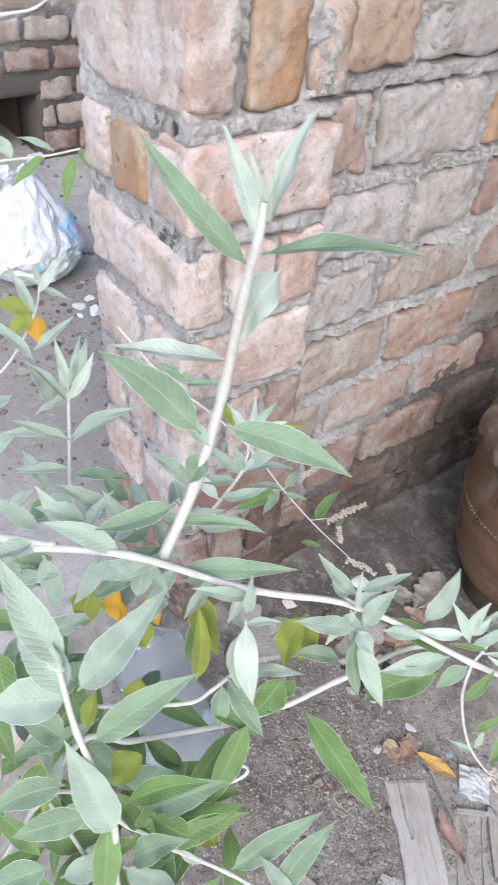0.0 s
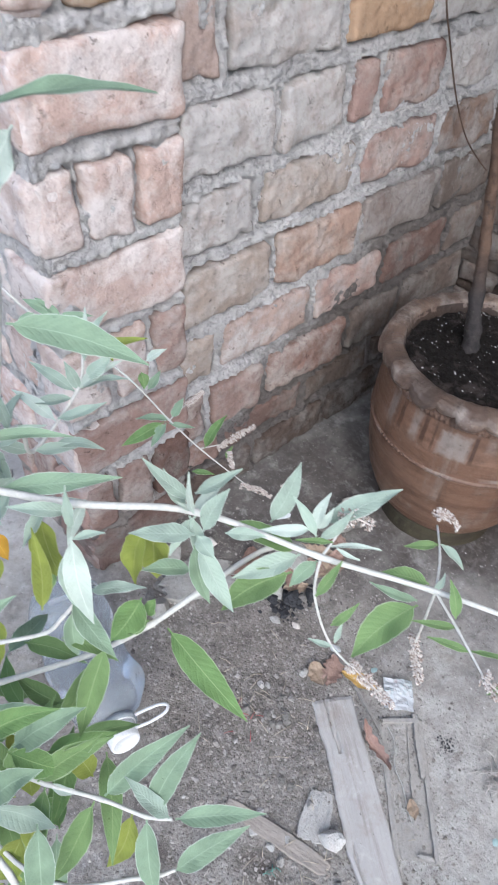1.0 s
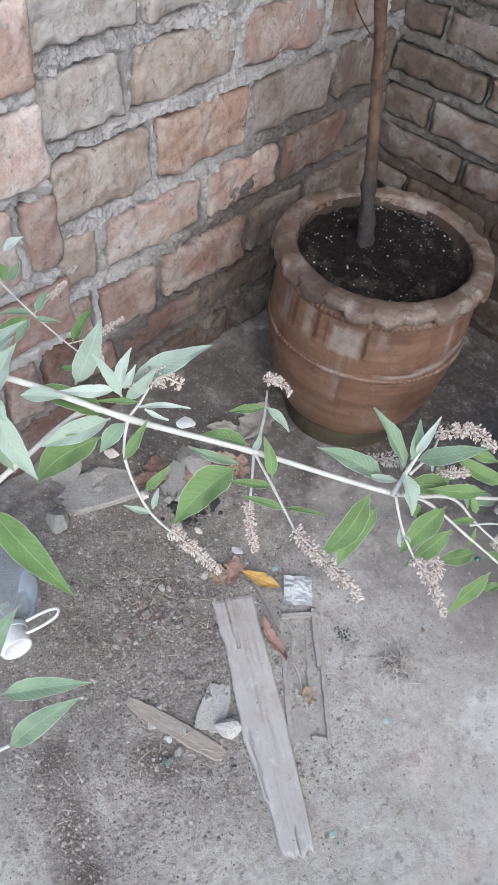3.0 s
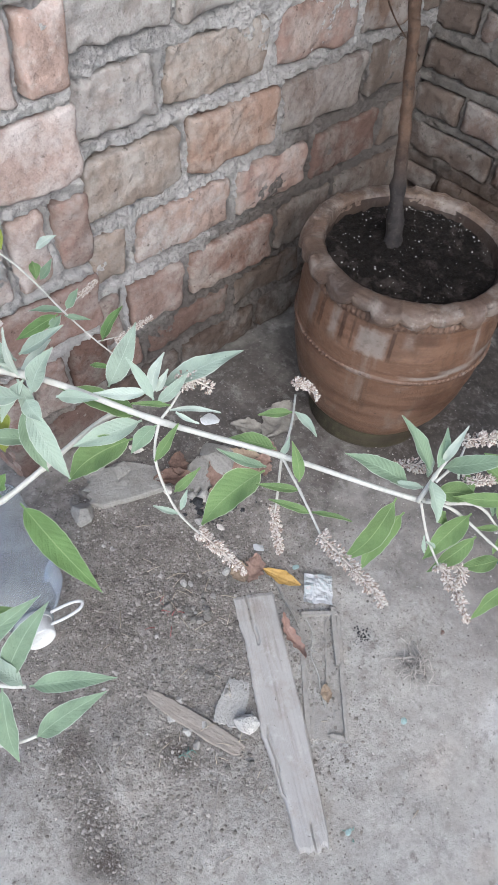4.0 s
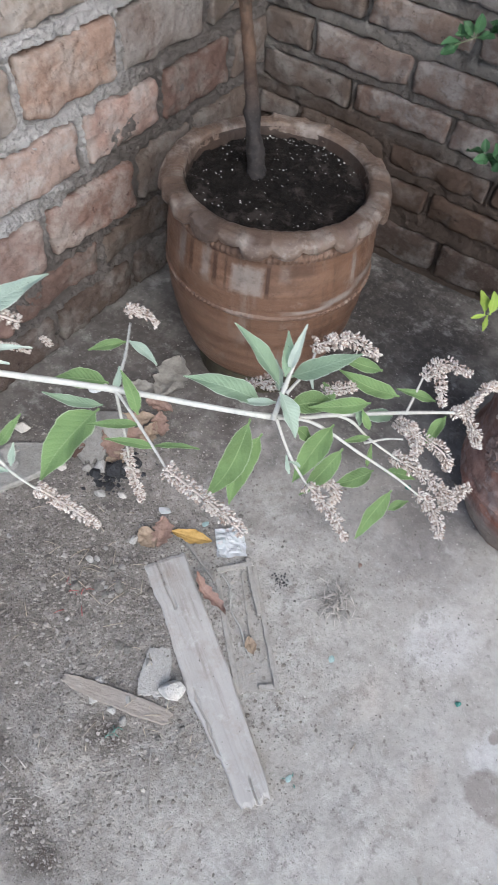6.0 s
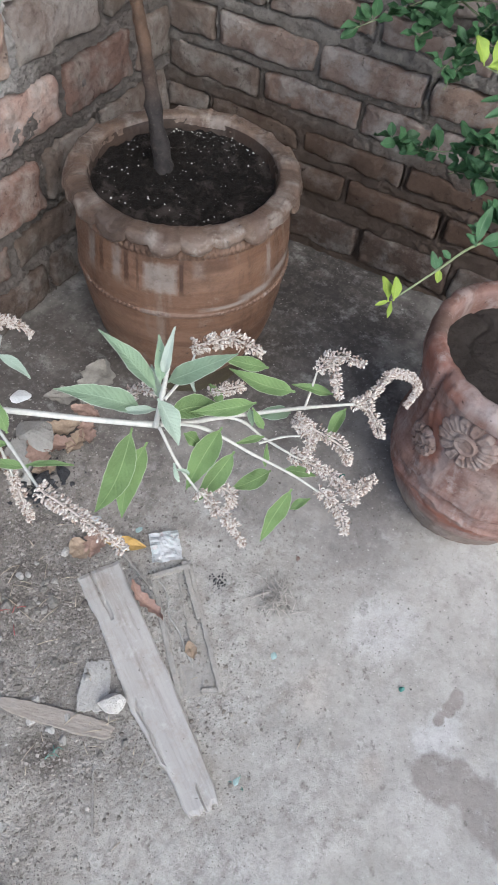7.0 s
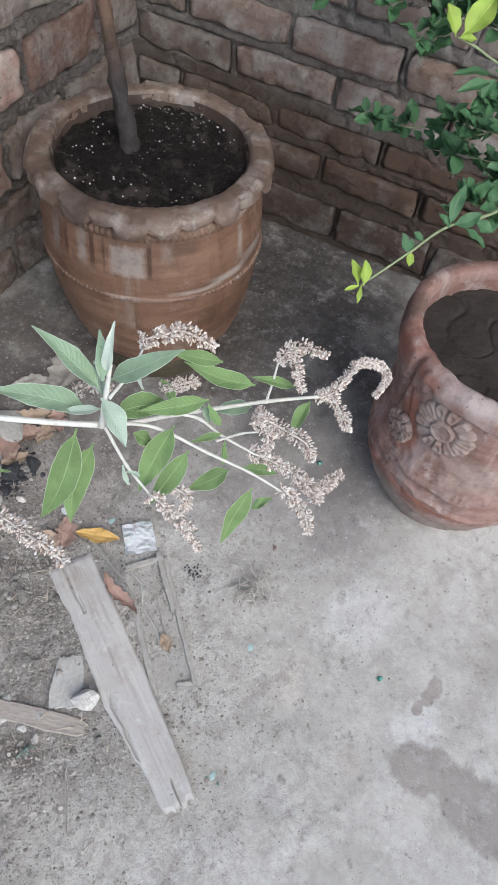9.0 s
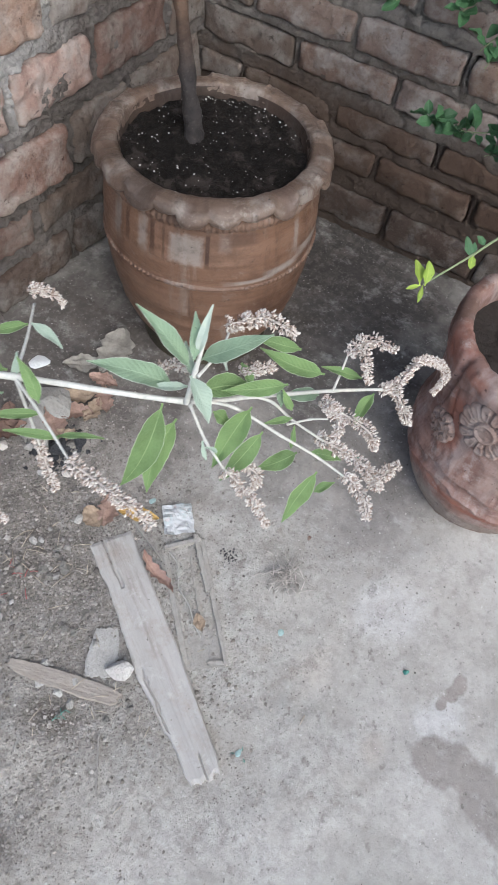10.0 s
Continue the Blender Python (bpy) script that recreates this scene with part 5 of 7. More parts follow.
leaf((-1.395, -0.532, 0.557), (-1.324, -0.552, 0.615), 0.0220, green_grey)
leaf((-1.377, -0.567, 0.561), (-1.323, -0.564, 0.622), 0.0216, green_grey)
leaf((-1.368, -0.581, 0.564), (-1.380, -0.543, 0.596), 0.0155, grey)
leaf((-1.365, -0.584, 0.564), (-1.315, -0.631, 0.582), 0.0172, green_grey)
leaf((-1.380, -0.567, 0.558), (-1.401, -0.603, 0.498), 0.0213, green_grey)
leaf((-1.382, -0.601, 0.512), (-1.323, -0.624, 0.553), 0.0205, green_grey)
leaf((-1.403, -0.529, 0.554), (-1.456, -0.537, 0.490), 0.0235, green)
leaf((-1.425, -0.492, 0.550), (-1.458, -0.519, 0.487), 0.0184, green)
leaf((-1.428, -0.481, 0.555), (-1.376, -0.510, 0.607), 0.0204, green)
leaf((-1.422, -0.493, 0.551), (-1.405, -0.517, 0.553), 0.0081, pale)
leaf((-1.339, -0.452, 0.596), (-1.400, -0.463, 0.552), 0.0210, green)
leaf((-1.437, -0.426, 0.579), (-1.392, -0.472, 0.608), 0.0225, green_grey)
leaf((-1.383, -0.550, 0.533), (-1.417, -0.554, 0.478), 0.0215, olive)
leaf((-1.439, -0.462, 0.546), (-1.453, -0.428, 0.581), 0.0201, green)
leaf((-1.457, -0.495, 0.504), (-1.495, -0.493, 0.464), 0.0282, olive)
leaf((-1.447, -0.544, 0.491), (-1.487, -0.521, 0.479), 0.0229, green)
leaf((-1.255, -0.333, 0.771), (-1.228, -0.361, 0.785), 0.0100, grey)
leaf((-1.264, -0.332, 0.765), (-1.296, -0.316, 0.767), 0.0109, grey)
leaf((-1.296, -0.349, 0.745), (-1.271, -0.385, 0.752), 0.0107, grey)
leaf((-1.249, -0.330, 0.777), (-1.227, -0.341, 0.799), 0.0136, grey)
leaf((-1.257, -0.332, 0.770), (-1.259, -0.318, 0.792), 0.0109, grey)
leaf((-1.243, -0.322, 0.787), (-1.234, -0.319, 0.809), 0.0082, grey)
leaf((-1.218, -0.293, 0.768), (-1.179, -0.320, 0.778), 0.0108, olive)
leaf((-1.324, -0.400, 1.016), (-1.363, -0.357, 1.076), 0.0157, green_grey)
leaf((-1.329, -0.413, 1.038), (-1.338, -0.392, 1.086), 0.0116, pale)
leaf((-1.326, -0.414, 1.047), (-1.321, -0.410, 1.075), 0.0071, pale)
leaf((-1.325, -0.415, 1.047), (-1.304, -0.416, 1.097), 0.0133, pale)
leaf((-1.322, -0.407, 1.026), (-1.264, -0.462, 1.036), 0.0153, green_grey)
leaf((-1.310, -0.411, 1.016), (-1.325, -0.401, 0.969), 0.0261, pale)
leaf((-1.321, -0.382, 0.944), (-1.381, -0.351, 0.957), 0.0164, pale)
leaf((-1.345, -0.393, 0.903), (-1.385, -0.340, 0.948), 0.0251, green_grey)
leaf((-1.329, -0.395, 0.904), (-1.279, -0.464, 0.891), 0.0234, green_grey)
leaf((-1.359, -0.379, 0.815), (-1.314, -0.424, 0.824), 0.0095, green_grey)
leaf((-1.361, -0.397, 0.784), (-1.298, -0.452, 0.797), 0.0170, green_grey)
leaf((-1.355, -0.380, 0.832), (-1.407, -0.357, 0.815), 0.0189, green_grey)
leaf((-1.344, -0.389, 0.847), (-1.362, -0.353, 0.865), 0.0131, grey)
leaf((-1.338, -0.390, 0.880), (-1.351, -0.388, 0.858), 0.0201, green_grey)
leaf((-1.339, -0.394, 0.891), (-1.351, -0.373, 0.915), 0.0114, grey)
leaf((-1.315, -0.105, 0.735), (-1.289, -0.103, 0.785), 0.0151, grey)
leaf((-1.318, -0.105, 0.732), (-1.314, -0.093, 0.760), 0.0094, grey)
leaf((-1.312, -0.104, 0.737), (-1.285, -0.114, 0.762), 0.0117, grey)
leaf((-1.332, -0.137, 0.696), (-1.269, -0.167, 0.730), 0.0164, grey)
leaf((-1.332, -0.132, 0.700), (-1.392, -0.100, 0.699), 0.0164, grey)
leaf((-1.331, -0.091, 0.705), (-1.341, -0.063, 0.751), 0.0167, grey)
leaf((-1.346, -0.156, 0.670), (-1.391, -0.130, 0.674), 0.0117, grey)
leaf((-1.311, -0.106, 0.722), (-1.354, -0.101, 0.710), 0.0131, grey)
leaf((-1.468, -0.437, 0.808), (-1.479, -0.389, 0.870), 0.0233, grey)
leaf((-1.465, -0.445, 0.789), (-1.404, -0.451, 0.856), 0.0255, grey)
leaf((-1.471, -0.445, 0.785), (-1.516, -0.419, 0.774), 0.0303, grey)
leaf((-1.471, -0.443, 0.786), (-1.481, -0.397, 0.817), 0.0251, grey)
leaf((-1.471, -0.438, 0.805), (-1.470, -0.430, 0.827), 0.0136, pale)
leaf((-1.474, -0.494, 0.682), (-1.481, -0.453, 0.755), 0.0291, grey)
leaf((-1.466, -0.455, 0.735), (-1.391, -0.465, 0.765), 0.0235, green_grey)
leaf((-1.472, -0.482, 0.679), (-1.494, -0.507, 0.612), 0.0220, green)
leaf((-1.488, -0.456, 0.704), (-1.535, -0.437, 0.687), 0.0211, green_grey)
leaf((-1.480, -0.474, 0.679), (-1.529, -0.451, 0.664), 0.0215, green_grey)
leaf((-1.451, -0.465, 0.633), (-1.396, -0.497, 0.661), 0.0202, fresh)
leaf((-1.477, -0.433, 0.716), (-1.497, -0.411, 0.735), 0.0228, green_grey)
leaf((-1.516, -0.478, 0.650), (-1.559, -0.463, 0.633), 0.0231, green_grey)
leaf((-1.352, -0.451, 0.700), (-1.346, -0.494, 0.668), 0.0182, green_grey)
leaf((-1.341, -0.471, 0.647), (-1.386, -0.487, 0.572), 0.0243, green)
leaf((-1.429, -0.492, 0.568), (-1.370, -0.516, 0.603), 0.0209, green)
leaf((-1.403, -0.364, 0.782), (-1.392, -0.382, 0.774), 0.0164, grey)
leaf((-1.415, -0.351, 0.769), (-1.365, -0.389, 0.788), 0.0165, grey)
leaf((-1.440, -0.324, 0.790), (-1.472, -0.318, 0.786), 0.0178, grey)
leaf((-1.375, -0.311, 0.772), (-1.405, -0.289, 0.799), 0.0177, grey)
leaf((-1.395, -0.312, 0.772), (-1.425, -0.289, 0.785), 0.0175, grey)
leaf((-1.369, -0.345, 0.778), (-1.384, -0.325, 0.813), 0.0170, grey)
leaf((-1.392, -0.367, 0.787), (-1.433, -0.325, 0.808), 0.0178, grey)
leaf((-1.380, -0.381, 0.784), (-1.392, -0.385, 0.757), 0.0165, grey)
leaf((-1.438, -0.333, 0.782), (-1.441, -0.343, 0.728), 0.0186, grey)
leaf((-1.155, 0.284, 0.817), (-1.210, 0.287, 0.780), 0.0220, green)
leaf((-1.144, 0.280, 0.822), (-1.183, 0.312, 0.836), 0.0109, grey)
leaf((-1.188, 0.329, 0.801), (-1.198, 0.354, 0.831), 0.0208, grey)
leaf((-1.127, 0.250, 0.824), (-1.158, 0.227, 0.767), 0.0219, green)
leaf((-1.118, 0.252, 0.832), (-1.116, 0.226, 0.811), 0.0156, green)
leaf((-1.234, 0.200, 0.632), (-1.275, 0.244, 0.639), 0.0327, olive)
leaf((-1.232, 0.196, 0.629), (-1.244, 0.169, 0.599), 0.0327, amber)
leaf((-1.236, 0.198, 0.629), (-1.280, 0.203, 0.601), 0.0278, olive)
leaf((-1.215, 0.217, 0.659), (-1.187, 0.183, 0.650), 0.0115, grey)
leaf((-1.212, 0.222, 0.665), (-1.210, 0.241, 0.683), 0.0098, grey)
leaf((-1.213, 0.219, 0.662), (-1.242, 0.250, 0.668), 0.0098, grey)
leaf((-1.404, -0.333, 0.718), (-1.419, -0.342, 0.685), 0.0296, olive)
leaf((-1.396, -0.355, 0.690), (-1.387, -0.346, 0.720), 0.0278, amber)
leaf((-1.337, -0.394, 0.730), (-1.339, -0.421, 0.676), 0.0275, olive)
leaf((-1.273, -0.448, 0.714), (-1.282, -0.460, 0.669), 0.0373, olive)
leaf((-1.431, -0.444, 0.606), (-1.438, -0.420, 0.622), 0.0321, olive)
leaf((-1.413, -0.457, 0.548), (-1.435, -0.474, 0.504), 0.0297, olive)
leaf((-1.389, -0.380, 0.630), (-1.407, -0.399, 0.587), 0.0297, olive)
leaf((-1.458, -0.423, 0.693), (-1.441, -0.412, 0.715), 0.0147, olive)
leaf((-1.356, -0.409, 0.659), (-1.340, -0.388, 0.702), 0.0217, green)
leaf((-1.376, -0.369, 0.648), (-1.382, -0.336, 0.672), 0.0246, olive)
leaf((-1.298, -0.460, 0.657), (-1.333, -0.462, 0.631), 0.0285, fresh)
leaf((-1.390, -0.503, 0.526), (-1.395, -0.475, 0.546), 0.0246, olive)
leaf((-1.363, -0.342, 0.680), (-1.361, -0.363, 0.663), 0.0177, amber)
leaf((-1.052, -0.118, 0.542), (-1.060, -0.134, 0.526), 0.0168, green)
leaf((-1.056, -0.137, 0.526), (-1.036, -0.141, 0.552), 0.0136, green_grey)
leaf((-1.045, -0.121, 0.559), (-1.022, -0.137, 0.578), 0.0135, pale)
leaf((-1.054, -0.180, 0.499), (-1.087, -0.148, 0.498), 0.0137, green_grey)
leaf((-1.059, -0.179, 0.496), (-1.089, -0.183, 0.472), 0.0152, green_grey)
leaf((-1.061, -0.176, 0.497), (-1.114, -0.149, 0.464), 0.0199, fresh)
leaf((-1.050, -0.180, 0.501), (-1.026, -0.176, 0.521), 0.0152, green_grey)
leaf((-1.056, -0.182, 0.496), (-1.034, -0.209, 0.494), 0.0091, green_grey)
leaf((-1.037, -0.233, 0.475), (-0.999, -0.234, 0.515), 0.0167, fresh)
leaf((-1.022, -0.260, 0.467), (-1.008, -0.257, 0.479), 0.0076, fresh)
leaf((-1.063, -0.238, 0.452), (-1.043, -0.261, 0.451), 0.0091, fresh)
leaf((-1.132, -0.000, 0.608), (-1.160, 0.007, 0.594), 0.0177, green_grey)
leaf((-1.112, -0.022, 0.607), (-1.123, 0.011, 0.622), 0.0118, green_grey)
leaf((-1.114, -0.024, 0.604), (-1.077, -0.055, 0.609), 0.0133, green_grey)
leaf((-1.107, -0.027, 0.607), (-1.135, 0.020, 0.620), 0.0192, green_grey)
leaf((-1.070, -0.057, 0.571), (-1.073, -0.084, 0.550), 0.0228, olive)
leaf((-1.326, -0.411, 1.050), (-1.314, -0.413, 1.085), 0.0063, pale)
leaf((-1.325, -0.409, 1.051), (-1.330, -0.402, 1.076), 0.0053, pale)
leaf((-1.325, -0.411, 1.053), (-1.316, -0.412, 1.070), 0.0048, pale)
leaf((-1.336, -0.145, 0.701), (-1.379, -0.106, 0.718), 0.0139, grey)
leaf((-1.337, -0.147, 0.698), (-1.287, -0.169, 0.730), 0.0150, grey)
leaf((-1.321, -0.115, 0.722), (-1.349, -0.078, 0.763), 0.0140, grey)
leaf((-1.320, -0.113, 0.724), (-1.288, -0.115, 0.775), 0.0140, pale)
leaf((-1.316, -0.106, 0.732), (-1.312, -0.075, 0.776), 0.0117, pale)
leaf((-1.316, -0.106, 0.732), (-1.290, -0.089, 0.780), 0.0105, grey)
leaf((-1.349, -0.169, 0.686), (-1.396, -0.147, 0.686), 0.0125, grey)
leaf((-1.350, -0.173, 0.682), (-1.305, -0.220, 0.690), 0.0148, green_grey)
leaf((-1.359, -0.195, 0.673), (-1.412, -0.183, 0.674), 0.0156, grey)
leaf((-1.358, -0.199, 0.669), (-1.326, -0.262, 0.684), 0.0155, grey)
leaf((-1.272, 0.119, 0.611), (-1.311, 0.179, 0.663), 0.0185, grey)
leaf((-1.267, 0.128, 0.622), (-1.213, 0.107, 0.672), 0.0169, grey)
leaf((-1.243, 0.171, 0.646), (-1.257, 0.219, 0.705), 0.0157, grey)
leaf((-1.228, 0.187, 0.669), (-1.186, 0.179, 0.723), 0.0157, pale)
leaf((-1.325, 0.070, 0.607), (-1.386, 0.059, 0.584), 0.0219, grey)
leaf((-1.356, -0.037, 0.643), (-1.415, -0.056, 0.616), 0.0194, grey)
leaf((-1.371, -0.093, 0.660), (-1.363, -0.157, 0.642), 0.0158, grey)
leaf((-1.424, -0.288, 0.756), (-1.449, -0.256, 0.781), 0.0152, grey)
leaf((-1.413, -0.306, 0.764), (-1.419, -0.279, 0.797), 0.0131, pale)
leaf((-1.399, -0.318, 0.764), (-1.372, -0.317, 0.799), 0.0123, grey)
leaf((-1.383, -0.334, 0.762), (-1.346, -0.349, 0.791), 0.0131, grey)
leaf((-1.424, -0.305, 0.742), (-1.460, -0.299, 0.706), 0.0154, green_grey)
leaf((-1.394, -0.335, 0.753), (-1.423, -0.338, 0.715), 0.0152, grey)
leaf((-1.372, -0.359, 0.764), (-1.363, -0.385, 0.733), 0.0131, grey)
leaf((-1.343, -0.360, 0.783), (-1.312, -0.382, 0.802), 0.0112, grey)
leaf((-1.328, -0.353, 0.784), (-1.328, -0.328, 0.821), 0.0105, grey)
leaf((-1.310, -0.341, 0.741), (-1.335, -0.314, 0.755), 0.0116, grey)
leaf((-1.309, -0.341, 0.741), (-1.280, -0.369, 0.750), 0.0108, grey)
leaf((-1.284, -0.336, 0.755), (-1.300, -0.302, 0.774), 0.0118, pale)
leaf((-1.282, -0.336, 0.756), (-1.249, -0.359, 0.771), 0.0118, grey)
leaf((-1.260, -0.331, 0.769), (-1.278, -0.295, 0.787), 0.0110, grey)
leaf((-1.258, -0.331, 0.770), (-1.223, -0.346, 0.792), 0.0110, pale)
leaf((-1.242, -0.319, 0.790), (-1.247, -0.289, 0.814), 0.0091, pale)
leaf((-1.242, -0.318, 0.790), (-1.213, -0.316, 0.819), 0.0082, grey)
leaf((-1.242, -0.318, 0.790), (-1.223, -0.298, 0.817), 0.0073, pale)
leaf((-1.344, -0.367, 0.741), (-1.380, -0.370, 0.713), 0.0145, grey)
leaf((-1.327, -0.396, 0.748), (-1.357, -0.396, 0.712), 0.0126, grey)
leaf((-1.312, -0.420, 0.755), (-1.334, -0.424, 0.723), 0.0108, pale)
leaf((-1.265, -0.478, 0.763), (-1.268, -0.457, 0.789), 0.0103, grey)
leaf((-1.263, -0.482, 0.762), (-1.240, -0.491, 0.786), 0.0103, pale)
leaf((-1.266, -0.483, 0.759), (-1.274, -0.501, 0.727), 0.0113, grey)
leaf((-1.263, -0.486, 0.759), (-1.286, -0.484, 0.730), 0.0097, grey)
leaf((-1.202, -0.549, 0.746), (-1.206, -0.526, 0.773), 0.0089, grey)
leaf((-1.201, -0.551, 0.744), (-1.179, -0.560, 0.768), 0.0097, grey)
leaf((-1.451, -0.324, 0.669), (-1.483, -0.336, 0.645), 0.0262, green_grey)
leaf((-1.466, -0.331, 0.691), (-1.407, -0.342, 0.696), 0.0198, grey)
leaf((-1.475, -0.305, 0.571), (-1.411, -0.328, 0.607), 0.0270, grey)
leaf((-1.496, -0.390, 0.646), (-1.442, -0.409, 0.664), 0.0166, green_grey)
leaf((-1.494, -0.421, 0.575), (-1.460, -0.454, 0.578), 0.0219, green_grey)
leaf((-1.478, -0.311, 0.575), (-1.518, -0.302, 0.542), 0.0256, green_grey)
leaf((-1.436, -0.474, 0.606), (-1.407, -0.500, 0.569), 0.0230, fresh)
leaf((-1.461, -0.340, 0.576), (-1.482, -0.365, 0.504), 0.0289, green)
leaf((-1.461, -0.488, 0.582), (-1.425, -0.512, 0.630), 0.0235, green_grey)
leaf((-1.445, -0.524, 0.585), (-1.471, -0.553, 0.517), 0.0244, green_grey)
leaf((-1.524, -0.342, 0.499), (-1.548, -0.368, 0.451), 0.0239, green)
leaf((-1.489, -0.306, 0.704), (-1.452, -0.346, 0.716), 0.0212, green)
leaf((-1.527, -0.450, 0.568), (-1.577, -0.445, 0.529), 0.0225, green)
leaf((-1.420, -0.290, 0.629), (-1.452, -0.326, 0.562), 0.0253, green)
leaf((-1.481, -0.393, 0.664), (-1.483, -0.416, 0.609), 0.0184, grey)
leaf((-1.457, -0.320, 0.698), (-1.445, -0.373, 0.669), 0.0187, green_grey)
leaf((-1.557, -0.407, 0.490), (-1.508, -0.407, 0.488), 0.0280, fresh)
leaf((-1.443, -0.355, 0.538), (-1.421, -0.427, 0.523), 0.0279, green_grey)
leaf((-1.431, -0.467, 0.591), (-1.379, -0.498, 0.639), 0.0270, green_grey)
leaf((-1.486, -0.290, 0.623), (-1.462, -0.332, 0.567), 0.0277, green)
leaf((-1.457, -0.311, 0.631), (-1.485, -0.328, 0.574), 0.0284, green_grey)
leaf((-1.466, -0.483, 0.566), (-1.434, -0.516, 0.526), 0.0248, grey)
leaf((-1.531, -0.406, 0.603), (-1.516, -0.437, 0.563), 0.0202, green)
leaf((-1.558, -0.371, 0.464), (-1.609, -0.375, 0.435), 0.0310, grey)
leaf((-1.476, -0.412, 0.482), (-1.481, -0.439, 0.419), 0.0301, grey)
leaf((-1.548, -0.424, 0.559), (-1.573, -0.459, 0.518), 0.0225, grey)
leaf((-1.425, -0.327, 0.621), (-1.452, -0.376, 0.583), 0.0272, green)
leaf((-1.510, -0.311, 0.607), (-1.504, -0.363, 0.570), 0.0241, green)
leaf((-1.440, -0.385, 0.660), (-1.486, -0.416, 0.647), 0.0232, green)
leaf((-1.508, -0.445, 0.513), (-1.460, -0.457, 0.504), 0.0229, grey)
leaf((-1.486, -0.358, 0.493), (-1.505, -0.394, 0.440), 0.0301, fresh)
leaf((-1.531, -0.431, 0.528), (-1.513, -0.471, 0.496), 0.0186, green)
leaf((-1.449, -0.493, 0.542), (-1.457, -0.519, 0.482), 0.0178, olive)
leaf((-1.458, -0.471, 0.465), (-1.413, -0.481, 0.476), 0.0295, fresh)
leaf((-1.512, -0.403, 0.504), (-1.454, -0.429, 0.490), 0.0289, green)
leaf((-1.469, -0.338, 0.597), (-1.408, -0.353, 0.637), 0.0295, green_grey)
leaf((-1.464, -0.368, 0.583), (-1.501, -0.400, 0.534), 0.0254, olive)
leaf((-1.501, -0.450, 0.481), (-1.535, -0.450, 0.415), 0.0290, fresh)
leaf((-1.492, -0.341, 0.662), (-1.433, -0.354, 0.669), 0.0263, green)
leaf((-1.487, -0.336, 0.706), (-1.495, -0.370, 0.662), 0.0255, fresh)
leaf((-1.486, -0.402, 0.628), (-1.519, -0.409, 0.616), 0.0195, green)
leaf((-1.466, -0.320, 0.657), (-1.514, -0.343, 0.642), 0.0252, green_grey)
leaf((-1.482, -0.271, 0.592), (-1.513, -0.291, 0.537), 0.0246, grey)
leaf((-1.450, -0.260, 0.602), (-1.483, -0.301, 0.562), 0.0223, grey)
leaf((-1.531, -0.394, 0.465), (-1.567, -0.420, 0.420), 0.0259, fresh)
leaf((-1.369, -0.336, 0.698), (-1.393, -0.352, 0.697), 0.0166, grey)
leaf((-1.443, -0.246, 0.687), (-1.443, -0.202, 0.688), 0.0178, grey)
leaf((-1.340, -0.318, 0.749), (-1.332, -0.333, 0.717), 0.0159, grey)
leaf((-1.349, -0.331, 0.783), (-1.345, -0.295, 0.774), 0.0118, grey)
leaf((-1.408, -0.341, 0.716), (-1.369, -0.357, 0.730), 0.0158, green_grey)
leaf((-1.347, -0.293, 0.751), (-1.364, -0.279, 0.783), 0.0149, green_grey)
leaf((-1.340, -0.367, 0.718), (-1.295, -0.395, 0.716), 0.0168, grey)
leaf((-1.371, -0.391, 0.750), (-1.391, -0.404, 0.748), 0.0161, grey)
leaf((-1.350, -0.333, 0.758), (-1.376, -0.328, 0.752), 0.0190, green_grey)
leaf((-1.334, -0.320, 0.735), (-1.336, -0.346, 0.718), 0.0139, grey)
leaf((-1.383, -0.271, 0.699), (-1.390, -0.219, 0.699), 0.0206, grey)
leaf((-1.425, -0.310, 0.744), (-1.453, -0.301, 0.752), 0.0137, green_grey)
leaf((-1.455, -0.310, 0.747), (-1.433, -0.346, 0.769), 0.0127, grey)
leaf((-1.383, -0.341, 0.711), (-1.353, -0.351, 0.728), 0.0195, grey)
leaf((-1.453, -0.295, 0.760), (-1.449, -0.300, 0.726), 0.0153, grey)
leaf((-1.315, -0.304, 0.739), (-1.298, -0.318, 0.781), 0.0189, grey)
leaf((-1.361, -0.306, 0.743), (-1.392, -0.288, 0.711), 0.0187, grey)
leaf((-1.420, -0.229, 0.711), (-1.377, -0.246, 0.685), 0.0136, grey)
leaf((-1.362, -0.314, 0.697), (-1.339, -0.336, 0.728), 0.0167, green_grey)
leaf((-1.390, -0.301, 0.750), (-1.403, -0.262, 0.736), 0.0133, grey)
leaf((-1.421, -0.261, 0.740), (-1.401, -0.262, 0.768), 0.0150, green_grey)
leaf((-1.428, -0.220, 0.707), (-1.409, -0.237, 0.749), 0.0141, grey)
leaf((-1.345, -0.325, 0.687), (-1.376, -0.310, 0.694), 0.0189, grey)
leaf((-1.451, -0.290, 0.688), (-1.460, -0.261, 0.689), 0.0158, green_grey)
leaf((-1.365, -0.349, 0.729), (-1.335, -0.356, 0.740), 0.0185, grey)
leaf((-1.450, -0.311, 0.755), (-1.443, -0.338, 0.751), 0.0113, green_grey)


# older, yellowing leaves low in the shrub
low = random.Random(88)
